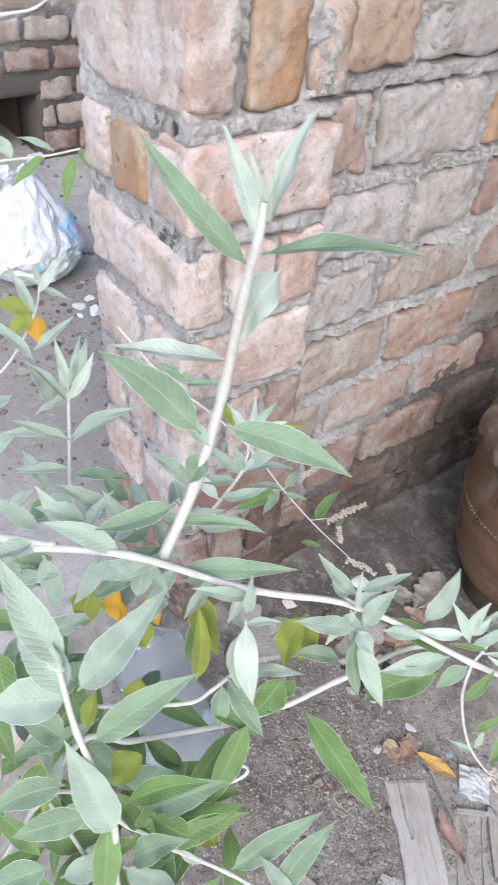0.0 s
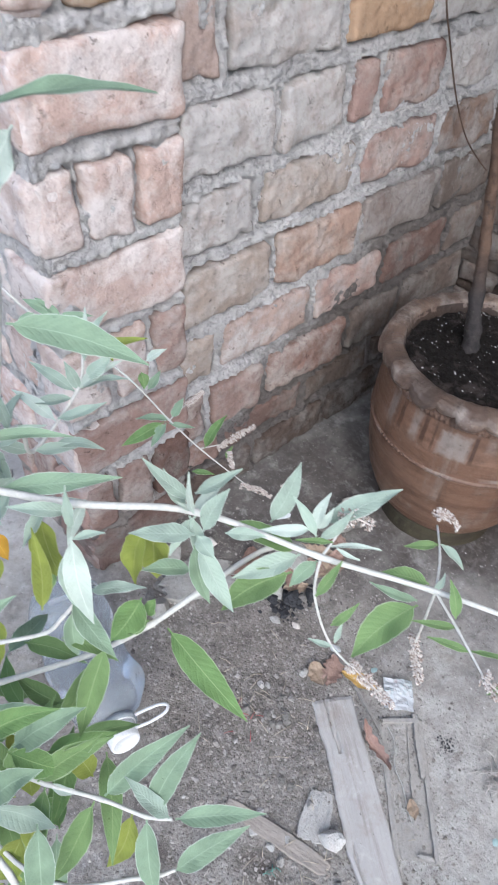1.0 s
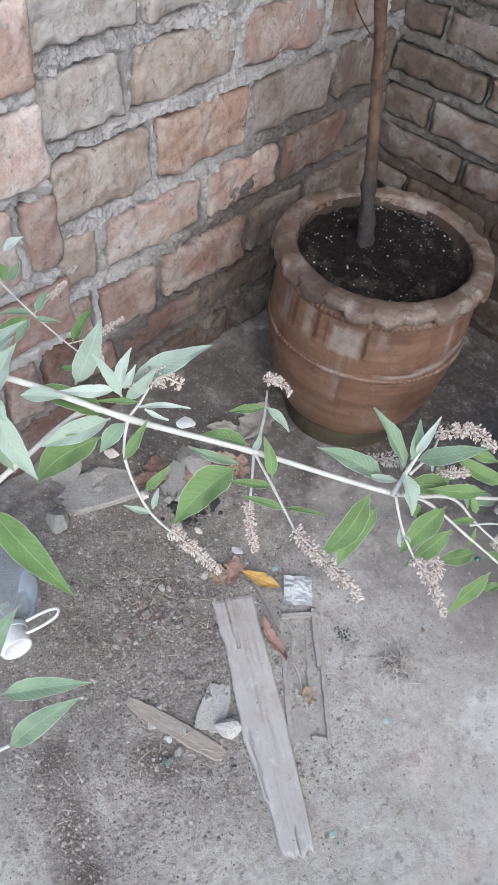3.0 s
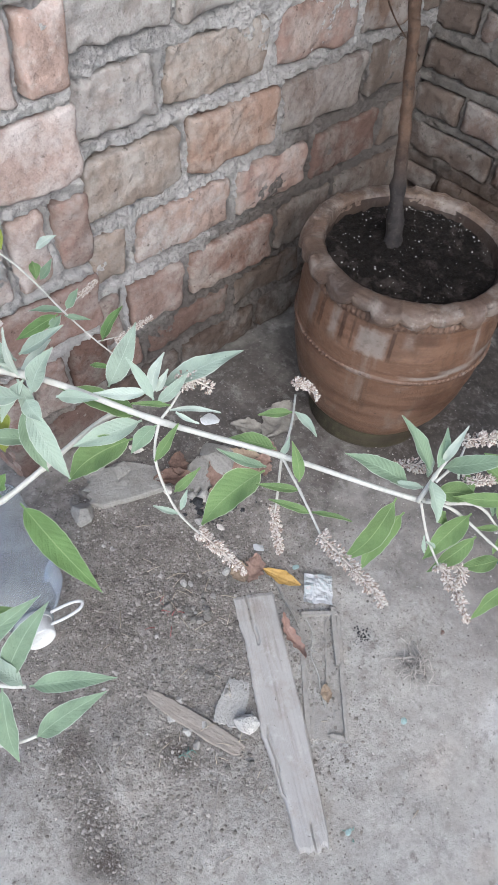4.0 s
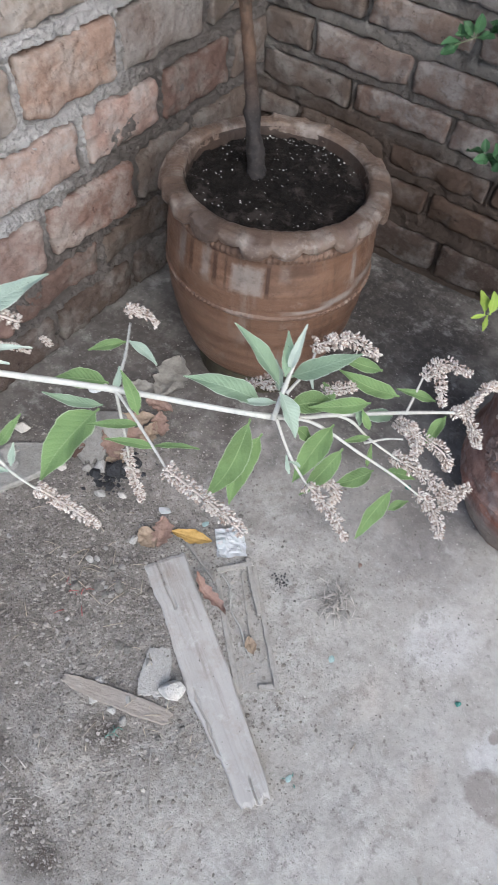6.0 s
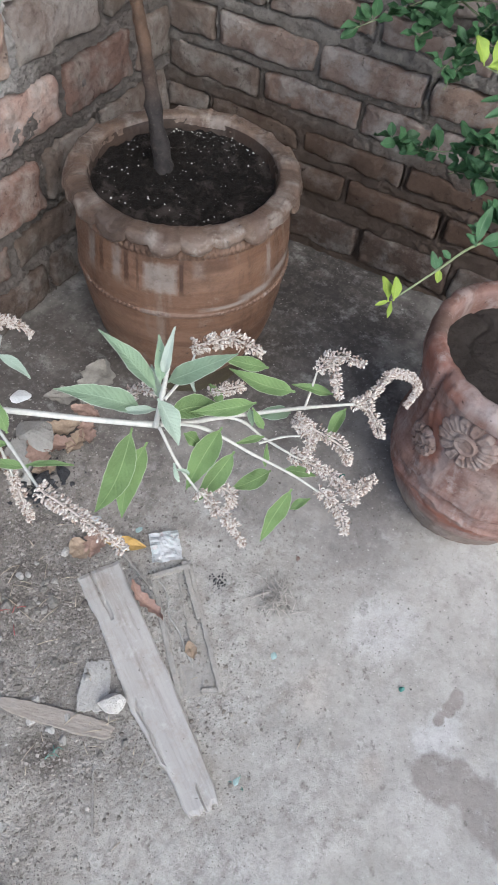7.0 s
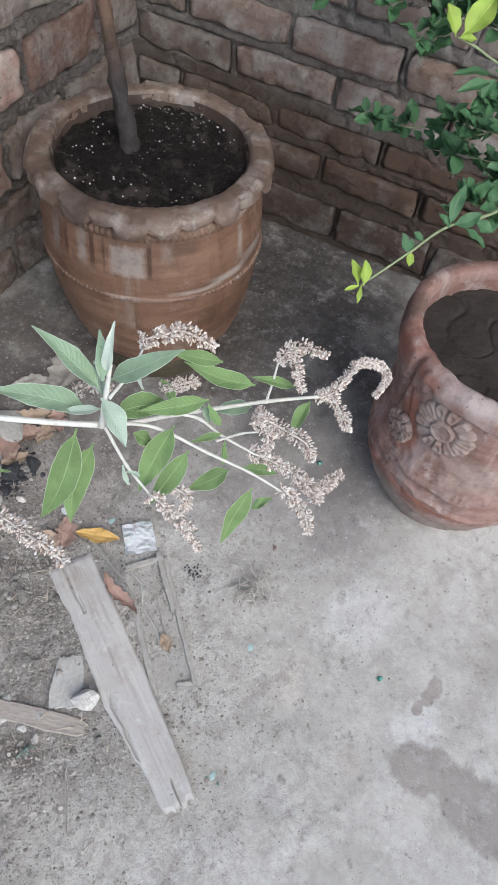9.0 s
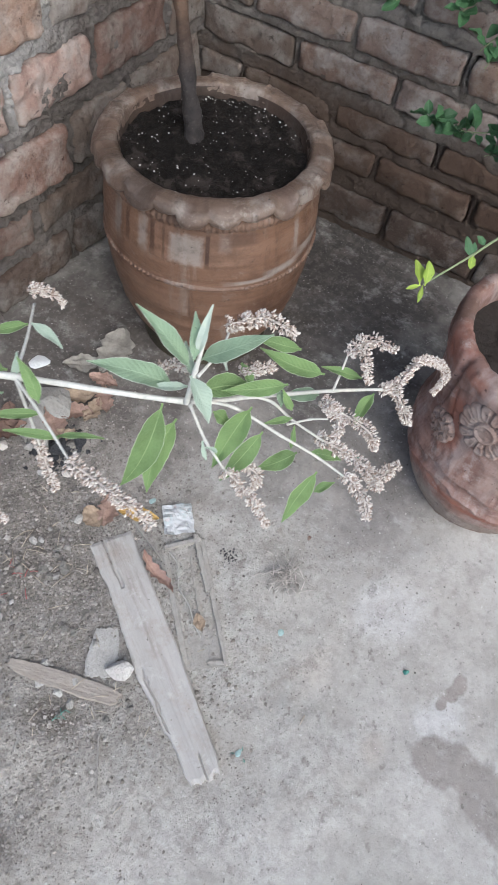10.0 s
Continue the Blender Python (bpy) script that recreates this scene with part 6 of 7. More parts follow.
for _ in range(46):
    at = Vector((low.uniform(-1.50, -1.37), low.uniform(-0.50, -0.30), low.uniform(0.36, 0.56)))
    way = Vector((low.uniform(-1, 1), low.uniform(-1, 1), low.uniform(-0.6, 0.5))).normalized()
    leaf(at, at + way * low.uniform(0.05, 0.085), low.uniform(0.017, 0.026), low.choice((olive, green, fresh, green_grey, green)))


# ---- lime bush by the right-hand wall ----
lime_bush = thing("lime_bush", "thorny lime bush with small dark glossy leaves and yellow-green tips", "shrub", Matrix.Translation((-0.10, -1.22, 0)))


def sprig(count, *points):
    """A leafy twig."""
    leaf_count[0] += 1
    rnd = random.Random(leaf_count[0] * 13 + 1)
    stem(0.0018, 0.001, *points, on=lime_bush, material=twig_green)
    pts = curve_points(points, 8)
    for n in range(int(count * 1.7)):
        f = (n + 0.7) / (count * 1.7)
        p = pts[min(len(pts) - 1, int(f * (len(pts) - 1)))]
        for _ in range(2):
            way = Vector((rnd.uniform(-1, 0.6), rnd.uniform(-1, 1), rnd.uniform(-0.3, 0.9))).normalized()
            size = rnd.uniform(0.024, 0.044)
            leaf(p + way * 0.003, p + way * size, size * rnd.uniform(0.45, 0.58), lime_lime, on=lime_bush, oval=True)


stem(0.008, 0.004, (-0.100, -1.220, -0.010), (-0.130, -1.180, 0.250), (-0.200, -1.120, 0.500), (-0.238, -0.844, 0.478), (-0.169, -0.774, 0.581), (-0.097, -0.700, 0.676), on=lime_bush, material=twig_green)
stem(0.0035, 0.002, (-0.169, -0.774, 0.581), (-0.124, -0.704, 0.594), (-0.055, -0.582, 0.613), on=lime_bush, material=twig_green)
stem(0.003, 0.0012, (-0.200, -1.120, 0.500), (-0.464, -0.897, 0.545), (-0.564, -0.846, 0.566), (-0.617, -0.819, 0.575), (-0.678, -0.800, 0.576), (-0.714, -0.784, 0.569), (-0.741, -0.773, 0.566), on=lime_bush, material=twig_green)
stem(0.0025, 0.0012, (-0.169, -0.774, 0.581), (-0.499, -0.804, 0.696), (-0.533, -0.775, 0.718), (-0.546, -0.757, 0.727), on=lime_bush, material=twig_green)
sprig(9, (-0.055, -0.582, 0.613), (-0.151, -0.467, 0.556))
sprig(10, (-0.089, -0.622, 0.641), (-0.158, -0.574, 0.570))
sprig(10, (-0.123, -0.706, 0.656), (-0.209, -0.635, 0.556))
sprig(8, (-0.132, -0.749, 0.576), (-0.155, -0.658, 0.623))
sprig(16, (-0.183, -0.800, 0.527), (-0.235, -0.692, 0.460), (-0.218, -0.587, 0.439))
sprig(9, (-0.227, -0.807, 0.496), (-0.260, -0.708, 0.439))
sprig(9, (-0.309, -0.849, 0.490), (-0.291, -0.746, 0.469))
sprig(9, (-0.451, -0.888, 0.507), (-0.487, -0.806, 0.530))
sprig(8, (-0.245, -0.829, 0.539), (-0.269, -0.757, 0.543))
leaf((-0.743, -0.770, 0.565), (-0.732, -0.755, 0.583), 0.0117, lime_young, on=lime_bush, oval=True)
leaf((-0.741, -0.775, 0.565), (-0.730, -0.768, 0.587), 0.0117, lime_young, on=lime_bush, oval=True)
leaf((-0.742, -0.773, 0.565), (-0.756, -0.777, 0.554), 0.0059, lime_young, on=lime_bush, oval=True)
leaf((-0.743, -0.771, 0.565), (-0.753, -0.760, 0.561), 0.0047, lime_young, on=lime_bush, oval=True)
leaf((-0.681, -0.799, 0.574), (-0.672, -0.786, 0.590), 0.0091, lime_lime, on=lime_bush, oval=True)
leaf((-0.678, -0.801, 0.576), (-0.689, -0.805, 0.567), 0.0091, lime_young, on=lime_bush, oval=True)
leaf((-0.678, -0.799, 0.576), (-0.672, -0.796, 0.587), 0.0060, lime_lime, on=lime_bush, oval=True)
leaf((-0.656, -0.806, 0.577), (-0.658, -0.794, 0.585), 0.0086, lime_lime, on=lime_bush, oval=True)
leaf((-0.615, -0.822, 0.576), (-0.584, -0.820, 0.609), 0.0138, lime_lime, on=lime_bush, oval=True)
leaf((-0.607, -0.824, 0.574), (-0.588, -0.847, 0.586), 0.0152, lime_lime, on=lime_bush, oval=True)
leaf((-0.616, -0.822, 0.575), (-0.615, -0.807, 0.586), 0.0113, lime_lime, on=lime_bush, oval=True)
leaf((-0.599, -0.834, 0.571), (-0.603, -0.865, 0.559), 0.0140, lime_lime, on=lime_bush, oval=True)
leaf((-0.605, -0.825, 0.575), (-0.603, -0.803, 0.589), 0.0126, lime_lime, on=lime_bush, oval=True)
leaf((-0.578, -0.842, 0.570), (-0.578, -0.865, 0.563), 0.0142, lime_lime, on=lime_bush, oval=True)
leaf((-0.546, -0.755, 0.727), (-0.539, -0.737, 0.750), 0.0171, lime_young, on=lime_bush, oval=True)
leaf((-0.544, -0.760, 0.728), (-0.513, -0.775, 0.757), 0.0250, lime_young, on=lime_bush, oval=True)
leaf((-0.545, -0.759, 0.727), (-0.538, -0.774, 0.727), 0.0092, lime_young, on=lime_bush, oval=True)
leaf((-0.512, -0.798, 0.689), (-0.542, -0.763, 0.691), 0.0132, lime_lime, on=lime_bush, oval=True)
leaf((-0.518, -0.800, 0.684), (-0.552, -0.774, 0.681), 0.0120, lime_lime, on=lime_bush, oval=True)
leaf((-0.514, -0.802, 0.687), (-0.534, -0.797, 0.675), 0.0133, lime_lime, on=lime_bush, oval=True)
sprig(9, (-0.125, -0.728, 0.624), (-0.099, -0.648, 0.627), (-0.106, -0.550, 0.588))
sprig(8, (-0.165, -0.741, 0.618), (-0.166, -0.669, 0.575), (-0.192, -0.647, 0.527))
sprig(8, (-0.332, -0.835, 0.540), (-0.297, -0.775, 0.519), (-0.285, -0.729, 0.515))
sprig(8, (-0.430, -0.875, 0.524), (-0.383, -0.821, 0.510))


# ---- loose things on the ground ----
wood_brown = plain("wood_brown", (0.27, 0.235, 0.205), (0.34, 0.305, 0.27), 24, 0.9, 0.6, 0.002, 0.15, (1.5, 0.7, 1))
casing = plain("casing", (0.27, 0.25, 0.225), (0.37, 0.35, 0.325), 26, 0.7, 0.7, 0.002, 0.25)


def wood_material():
    """Sun-bleached planed wood: long grain, brown weathering, dust."""
    n = Nodes("wood_grey")
    grain, streak, fine = n.noise(60, 7, 0.7, stretch=(1.0, 0.06, 1.0)), n.noise(9, 6, 0.65, stretch=(2.5, 0.5, 1.0)), n.noise(240, 5, 0.75)
    c = n.mix(n.ramp(streak, (0.35, 0.0), (0.62, 1.0)), (0.33, 0.315, 0.30), (0.41, 0.39, 0.37))
    c = n.mix(n.ramp(n.noise(13, 9, 0.75), (0.50, 0.0), (0.64, 0.65)), c, (0.29, 0.25, 0.215))
    c = n.mix(n.ramp(grain, (0.52, 0.0), (0.68, 0.6)), c, (0.20, 0.17, 0.145))
    c = n.mix(n.ramp(n.noise(40, 11, 0.82), (0.54, 0.0), (0.66, 0.5)), c, (0.52, 0.505, 0.485))
    c = n.mix(n.ramp(n.noise(90, 4, 0.6), (0.68, 0.0), (0.72, 0.8)), c, (0.10, 0.085, 0.07))
    return n.done(c, 0.9, [(grain, 0.6, 0.003), (fine, 0.5, 0.001)], 0.2)


wood_grey = wood_material()
wood_dull = plain("wood_dull", (0.26, 0.24, 0.22), (0.34, 0.32, 0.30), 12, 0.95, 0.6, 0.002, 0.15, (6, 0.8, 3))
stone_pale = plain("stone_pale", (0.42, 0.38, 0.34), (0.58, 0.54, 0.49), 30, 0.9, 0.7, 0.003)
stone_grey = plain("stone_grey", (0.24, 0.225, 0.205), (0.35, 0.335, 0.31), 22, 0.95, 0.7, 0.003)
stone_dark = plain("stone_dark", (0.15, 0.138, 0.125), (0.25, 0.235, 0.215), 40, 0.95, 0.8, 0.003)
stone_chalk = plain("stone_chalk", (0.56, 0.52, 0.48), (0.74, 0.72, 0.69), 45, 0.9, 1.0, 0.004)
stone_dust = plain("stone_dust", (0.36, 0.345, 0.32), (0.44, 0.425, 0.40), 30, 0.95, 0.8, 0.003)
char_black = plain("char_black", (0.02, 0.02, 0.022), (0.06, 0.06, 0.065), 60, 0.8, 0.8, 0.003)
leaf_brown = plain("leaf_brown", (0.22, 0.14, 0.11), (0.33, 0.23, 0.185), 40, 0.8, 0.5, 0.001)
leaf_tan = plain("leaf_tan", (0.25, 0.185, 0.13), (0.36, 0.28, 0.205), 40, 0.85, 0.5, 0.001)
leaf_russet = plain("leaf_russet", (0.27, 0.165, 0.13), (0.40, 0.28, 0.235), 40, 0.8, 0.5, 0.001)
leaf_dark = plain("leaf_dark", (0.10, 0.062, 0.048), (0.19, 0.125, 0.098), 40, 0.85, 0.5, 0.001)
leaf_ash = plain("leaf_ash", (0.19, 0.175, 0.15), (0.28, 0.26, 0.23), 30, 0.9, 0.6, 0.001)
leaf_yellow = plain("leaf_yellow", (0.43, 0.265, 0.075), (0.54, 0.36, 0.13), 40, 0.7, 0.4, 0.001)


def printed_paper():
    n = Nodes("printed_paper")
    c = n.mix(n.ramp(n.noise(55, 5, 0.7), (0.5, 0.0), (0.6, 0.6)), (0.45, 0.455, 0.46), (0.33, 0.40, 0.40))
    c = n.mix(n.ramp(n.noise(80, 6, 0.7), (0.58, 0.0), (0.64, 0.6)), c, (0.50, 0.38, 0.35))
    c = n.mix(n.ramp(n.noise(30, 9, 0.8), (0.52, 0.0), (0.64, 0.6)), c, (0.34, 0.32, 0.30))
    return n.done(c, 0.6, [(n.noise(120, 5, 0.7), 0.5, 0.001)], 0.3)


paper_print = printed_paper()
paper_white = plain("paper_white", (0.55, 0.56, 0.56), (0.70, 0.71, 0.71), 45, 0.5, 0.5, 0.001)
straw = plain("straw", (0.34, 0.29, 0.22), (0.46, 0.41, 0.33), 60, 0.9, 0.4, 0.001)
rootlet = plain("rootlet", (0.34, 0.31, 0.28), (0.50, 0.465, 0.43), 80, 0.9, 0.4, 0.001)
glass_green = plain("glass_green", (0.04, 0.14, 0.11), (0.06, 0.20, 0.16), 50, 0.25, 0.2, 0.001, 0.6)
plastic_teal = plain("plastic_teal", (0.26, 0.36, 0.35), (0.34, 0.44, 0.43), 50, 0.6, 0.3, 0.001)
plastic_grey = plain("plastic_grey", (0.20, 0.22, 0.235), (0.27, 0.29, 0.30), 40, 0.5, 0.2, 0.001, 0.4)
plastic_white = plain("plastic_white", (0.60, 0.60, 0.59), (0.68, 0.68, 0.67), 40, 0.45, 0.2, 0.001, 0.45)


def on_ground(x, y, turn=0.0, lift=0.0):
    return pose(x, y, ground_height(x, y) + lift, 0, 0, turn)


def board(name, label, category, a, b, outline, thick, material, lift=0.0, seed=1.0, cracks=(), parent=None, ends=(0.0, 0.0)):
    """A weathered board from a to b; outline: (share of the length, left, right) half-widths;
    cracks: (share across, from, to along, drift); ends: how ragged the two ends are."""
    a, b = Vector((*a, 0)), Vector((*b, 0))
    length = (b - a).length
    turn = math.degrees(math.atan2(b.y - a.y, b.x - a.x)) - 90
    nl, nw = 64, 26
    bm = bmesh.new()
    top, low = [], []
    for i in range(nl + 1):
        s = i / nl
        for (s0, l0, r0), (s1, l1, r1) in zip(outline, outline[1:]):
            if s0 <= s <= s1:
                k = (s - s0) / max(1e-6, s1 - s0)
                l, r = l0 + (l1 - l0) * k, r0 + (r1 - r0) * k
        l += 0.0016 * noise.noise((s * 14, seed, 0)) + 0.0010 * noise.noise((s * 50, seed, 3))
        r += 0.0012 * noise.noise((s * 14, seed + 4, 0)) + 0.0006 * noise.noise((s * 50, seed + 4, 3))
        tr, lr = [], []
        for j in range(nw + 1):
            c = j / nw
            x = -l + (l + r) * c
            y = s * length
            for end, e in ((1 - s, ends[1]), (s, -ends[0])):
                if end < 0.06:
                    y += e * (1 - end / 0.06) * (noise.noise((c * 4, seed + 8, 0)) + 0.6 * noise.noise((c * 12, seed + 8, 2)))
            z = thick + 0.0006 * noise.noise((x * 220, y * 6, seed)) + 0.0018 * noise.noise((x * 14, y * 9, seed))
            for at, f, t, drift in cracks:
                if f <= s <= t and abs(c - at - drift * (s - f) - 0.006 * noise.noise((s * 20, seed, 5))) < 0.62 / nw:
                    z -= 0.35 * thick
            if j in (0, nw) or i in (0, nl):
                z -= 0.18 * thick
            tr.append(bm.verts.new((x, y, z)))
            lr.append(bm.verts.new((x, y, -0.003)))
        top.append(tr)
        low.append(lr)
    for i in range(nl):
        for j in range(nw):
            bm.faces.new((top[i][j], top[i][j + 1], top[i + 1][j + 1], top[i + 1][j]))
        bm.faces.new((low[i][0], top[i][0], top[i + 1][0], low[i + 1][0]))
        bm.faces.new((top[i][nw], low[i][nw], low[i + 1][nw], top[i + 1][nw]))
    for j in range(nw):
        bm.faces.new((low[0][j], low[0][j + 1], top[0][j + 1], top[0][j]))
        bm.faces.new((top[nl][j], top[nl][j + 1], low[nl][j + 1], low[nl][j]))
    ob = part(name, bm, material, parent, smooth=False)
    ob.matrix_basis = pose(a.x, a.y, ground_height(a.x, a.y) + lift, 0, 0, turn)
    return ob if parent else tagged(ob, label, category)


board("wooden_plank", "weathered grey wooden plank with a ragged edge on the dirt", "plank", (-1.172, -0.819), (-0.957, -0.483),
      [(0, 0.021, 0.021), (0.05, 0.0245, 0.0245), (0.185, 0.025, 0.0285), (0.20, 0.0295, 0.0285), (0.30, 0.032, 0.030), (0.42, 0.039, 0.0325), (0.47, 0.0375, 0.033), (0.6, 0.036, 0.033), (0.81, 0.0315, 0.034), (0.85, 0.035, 0.034), (1, 0.036, 0.0355)], 0.011, wood_grey, 0.001, 1.0,
      ((0.06, 0.19, 0.45, 0.35), (0.33, 0.78, 1.0, -0.1), (0.55, 0.0, 0.08, -0.2)), None, (0.012, 0.003))


def build_tray():
    """A flat, half-buried casing: a dirty sheet with a raised frame and a bent wire in it."""
    a, b = (-1.045, -0.733), (-0.894, -0.585)
    tray = thing("flat_casing", "flattened grey casing half buried in dust beside the plank", "litter", Matrix())
    board("sheet", "", "", a, b, [(0, 0.030, 0.010), (0.04, 0.031, 0.034), (0.5, 0.033, 0.033), (1, 0.034, 0.033)], 0.0030, casing, 0.0, 2.0, ((0.5, 0.5, 0.95, 0.15),), tray, (0.008, 0.003))
    across, along = Vector((0.700, -0.714)), Vector((0.714, 0.700))

    def at(left, f):
        return Vector(a) + across * left + along * 0.2115 * f

    for p, q, width, h, seed in (
        (at(-0.030, 0.0), at(-0.033, 1.0), 0.0050, 0.0065, 3), (at(0.030, -0.02), at(0.031, 1.0), 0.0042, 0.0075, 4),
        (at(0.024, 0.55), at(0.022, 1.04), 0.0050, 0.0090, 7), (at(-0.034, 0.965), at(0.030, 0.985), 0.0040, 0.0070, 8), (at(0.004, 0.03), at(0.030, 0.0), 0.0050, 0.0060, 9), (at(0.004, 0.40), at(0.009, 0.93), 0.0016, 0.0055, 6),
    ):
        board("edge_strip", "", "", p, q, [(0, width * 0.7, width), (0.5, width, width * 0.8), (1, width * 0.8, width)], h, casing, 0.0, seed, (), tray, (0.003, 0.003))
    bend = [at(-0.026, 0.92), at(-0.016, 0.80), at(-0.020, 0.62), at(-0.010, 0.48), at(-0.006, 0.32), at(0.000, 0.22)]
    part("wire", tube(curve_points([(p.x, p.y, ground_height(p.x, p.y) + 0.0065) for p in bend], 6), [0.0012] * 31, 6), stone_dust, tray, "bent dusty wire")


build_tray()
board("wood_chip", "short tapered brown wood chip on the dirt", "wood scrap", (-1.152, -0.652), (-1.200, -0.485),
      [(0, 0.006, 0.007), (0.05, 0.012, 0.011), (0.25, 0.0145, 0.013), (0.7, 0.0125, 0.012), (0.9, 0.010, 0.010), (1, 0.004, 0.006)], 0.006, wood_brown, 0.0, 5.0, (), None, (0.006, 0.003))
board("twig", "thin pale straw twig on the ground", "twig", (-1.269, -0.705), (-1.205, -0.658), [(0, 0.0013, 0.0012), (1, 0.0009, 0.0010)], 0.0026, wood_dull, 0.0, 6.0)
board("twig", "thin grey twig by the yellow leaf", "twig", (-0.943, -0.577), (-0.914, -0.497), [(0, 0.0016, 0.0016), (1, 0.0022, 0.002)], 0.004, wood_dull, 0.010, 7.0)


def rock(name, label, category, x, y, size, material, seed, flat=0.6, turn=0.0, lift=0.0):
    bm = bmesh.new()
    bmesh.ops.create_icosphere(bm, subdivisions=3 if size[0] > 0.05 else 2, radius=1)
    for v in bm.verts:
        p = v.co.normalized()
        cut = 1 + 0.35 * wobble(p, 1.1, seed) + 0.12 * wobble(p, 3.2, seed + 2)
        p = p * cut
        for k in range(9):
            n = Vector((math.sin(seed * 3 + k * 2.1), math.cos(seed * 2 + k * 1.3), math.sin(k * 1.7 + seed))).normalized()
            over = p.dot(n) - 0.62
            if over > 0:
                p -= n * over * 0.9
        v.co = (p.x * size[0] / 2, p.y * size[1] / 2, p.z * size[0] * flat / 2)
    ob = part(name, bm, material, smooth=False)
    ob.matrix_basis = on_ground(x, y, turn, size[0] * flat * 0.28 + lift)
    return tagged(ob, label, category)


rock("stone", "small chalky white stone beside the plank", "stone", -1.121, -0.632, (0.034, 0.052), stone_chalk, 1.3, 0.75, 35, 0.006)
board("stone_slab", "flat dusty grey stone slab pressed into the dirt", "stone", (-1.142, -0.612), (-1.080, -0.572), [(0, 0.024, 0.022), (0.3, 0.026, 0.021), (0.7, 0.020, 0.022), (1, 0.015, 0.018)], 0.004, stone_dust, 0.0, 21.0, (), None, (0.004, 0.005))
board("concrete_slab", "flat broken grey concrete slab near the wall", "rubble", (-1.035, -0.115), (-0.915, -0.185), [(0, 0.020, 0.034), (0.15, 0.040, 0.046), (0.6, 0.050, 0.040), (1, 0.026, 0.030)], 0.014, stone_grey, 0.0, 23.0, (), None, (0.02, 0.02))
board("concrete_slab", "thin grey concrete piece among soil", "rubble", (-0.885, -0.255), (-0.825, -0.205), [(0, 0.014, 0.02), (0.2, 0.026, 0.026), (0.7, 0.024, 0.018), (1, 0.010, 0.014)], 0.010, stone_grey, 0.0, 25.0, (), None, (0.014, 0.014))
rock("concrete_chunk", "broken grey concrete lump near the wall", "rubble", -0.995, -0.070, (0.09, 0.07), stone_grey, 4.9, 0.6, 10)
rock("concrete_chunk", "thin grey rubble piece by the dried leaves", "rubble", -0.80, -0.225, (0.10, 0.07), stone_grey, 5.3, 0.3, 70)
rock("stone", "rounded tan pebble in the dirt", "stone", -0.922, -0.215, (0.022, 0.026), stone_pale, 7.2, 0.8, 0)
rock("stone", "small pale stone on the soil", "stone", -0.905, -0.345, (0.016, 0.02), stone_pale, 8.2, 0.8, 0)
rock("charcoal", "black burnt charcoal lump on the soil", "charcoal", -0.872, -0.300, (0.05, 0.035), char_black, 9.1, 0.6, 20)
rock("charcoal", "small black charcoal lump", "charcoal", -0.842, -0.322, (0.035, 0.028), char_black, 10.4, 0.7, 50)
rock("charcoal", "small black charcoal piece", "charcoal", -0.900, -0.275, (0.03, 0.022), char_black, 11.4, 0.7, 80)
rock("glass_bead", "tiny green glass bead on the concrete", "glass", -0.881, -0.993, (0.010, 0.010), glass_green, 13.0, 0.8)
rock("glass_bead", "tiny dark green glass bead on the ground", "glass", -0.579, -0.752, (0.013, 0.013), glass_green, 14.0, 0.8)
rock("plastic_bit", "small teal plastic scrap on the dirt", "litter", -0.862, -0.498, (0.016, 0.012), plastic_teal, 15.0, 0.2)
rock("plastic_bit", "small faded teal scrap on the concrete", "litter", -0.935, -0.800, (0.014, 0.012), plastic_teal, 16.0, 0.15)
rock("plastic_bit", "small teal scrap by the end of the plank", "litter", -1.118, -0.838, (0.014, 0.010), plastic_teal, 17.0, 0.15)
rock("brick_crumb", "tiny pink brick crumb on the ground", "rubble", -0.768, -0.757, (0.011, 0.009), clay_red, 18.0, 0.4)
for k, (x, y, sx, sy) in enumerate(((-1.155, -0.675, 0.016, 0.013), (-1.185, -0.655, 0.014, 0.012), (-1.115, -0.52, 0.018, 0.016), (-1.06, -0.43, 0.02, 0.024), (-1.04, -0.455, 0.022, 0.028), (-1.08, -0.40, 0.03, 0.02), (-1.03, -0.43, 0.016, 0.016))):
    tagged(rock("stone", "small grey pebble in the gritty soil", "stone", x, y, (sx, sy), stone_dark, 20.0 + k, 0.6, 40 * k), group="pebbles by the plank")


def rubble(label, group, centre, spread, sizes, count, seed, materials):
    """Single loose stones strewn about a spot."""
    rnd = random.Random(seed)
    for k in range(count):
        x, y, s = rnd.gauss(centre[0], spread[0]), rnd.gauss(centre[1], spread[1]), rnd.uniform(*sizes)
        tagged(rock("stone", label, "stone", x, min(y, -0.04), (s, s * rnd.uniform(0.6, 1.1)), rnd.choice(materials), seed + k * 0.77, rnd.uniform(0.35, 0.7), rnd.uniform(0, 180)), group=group)


rubble("small grey stone in the gritty soil by the plank", "stones by the plank", (-1.055, -0.425), (0.040, 0.030), (0.008, 0.020), 16, 60, (stone_dark, stone_grey, stone_dust))
rubble("small grey stone on the dirt near the wood chip", "stones by the wood chip", (-1.165, -0.585), (0.035, 0.045), (0.008, 0.018), 14, 80, (stone_grey, stone_dust, stone_dark))
rubble("grey rubble stone at the foot of the pier", "rubble at the pier", (-1.045, -0.115), (0.060, 0.035), (0.020, 0.055), 9, 100, (stone_dark, stone_grey))
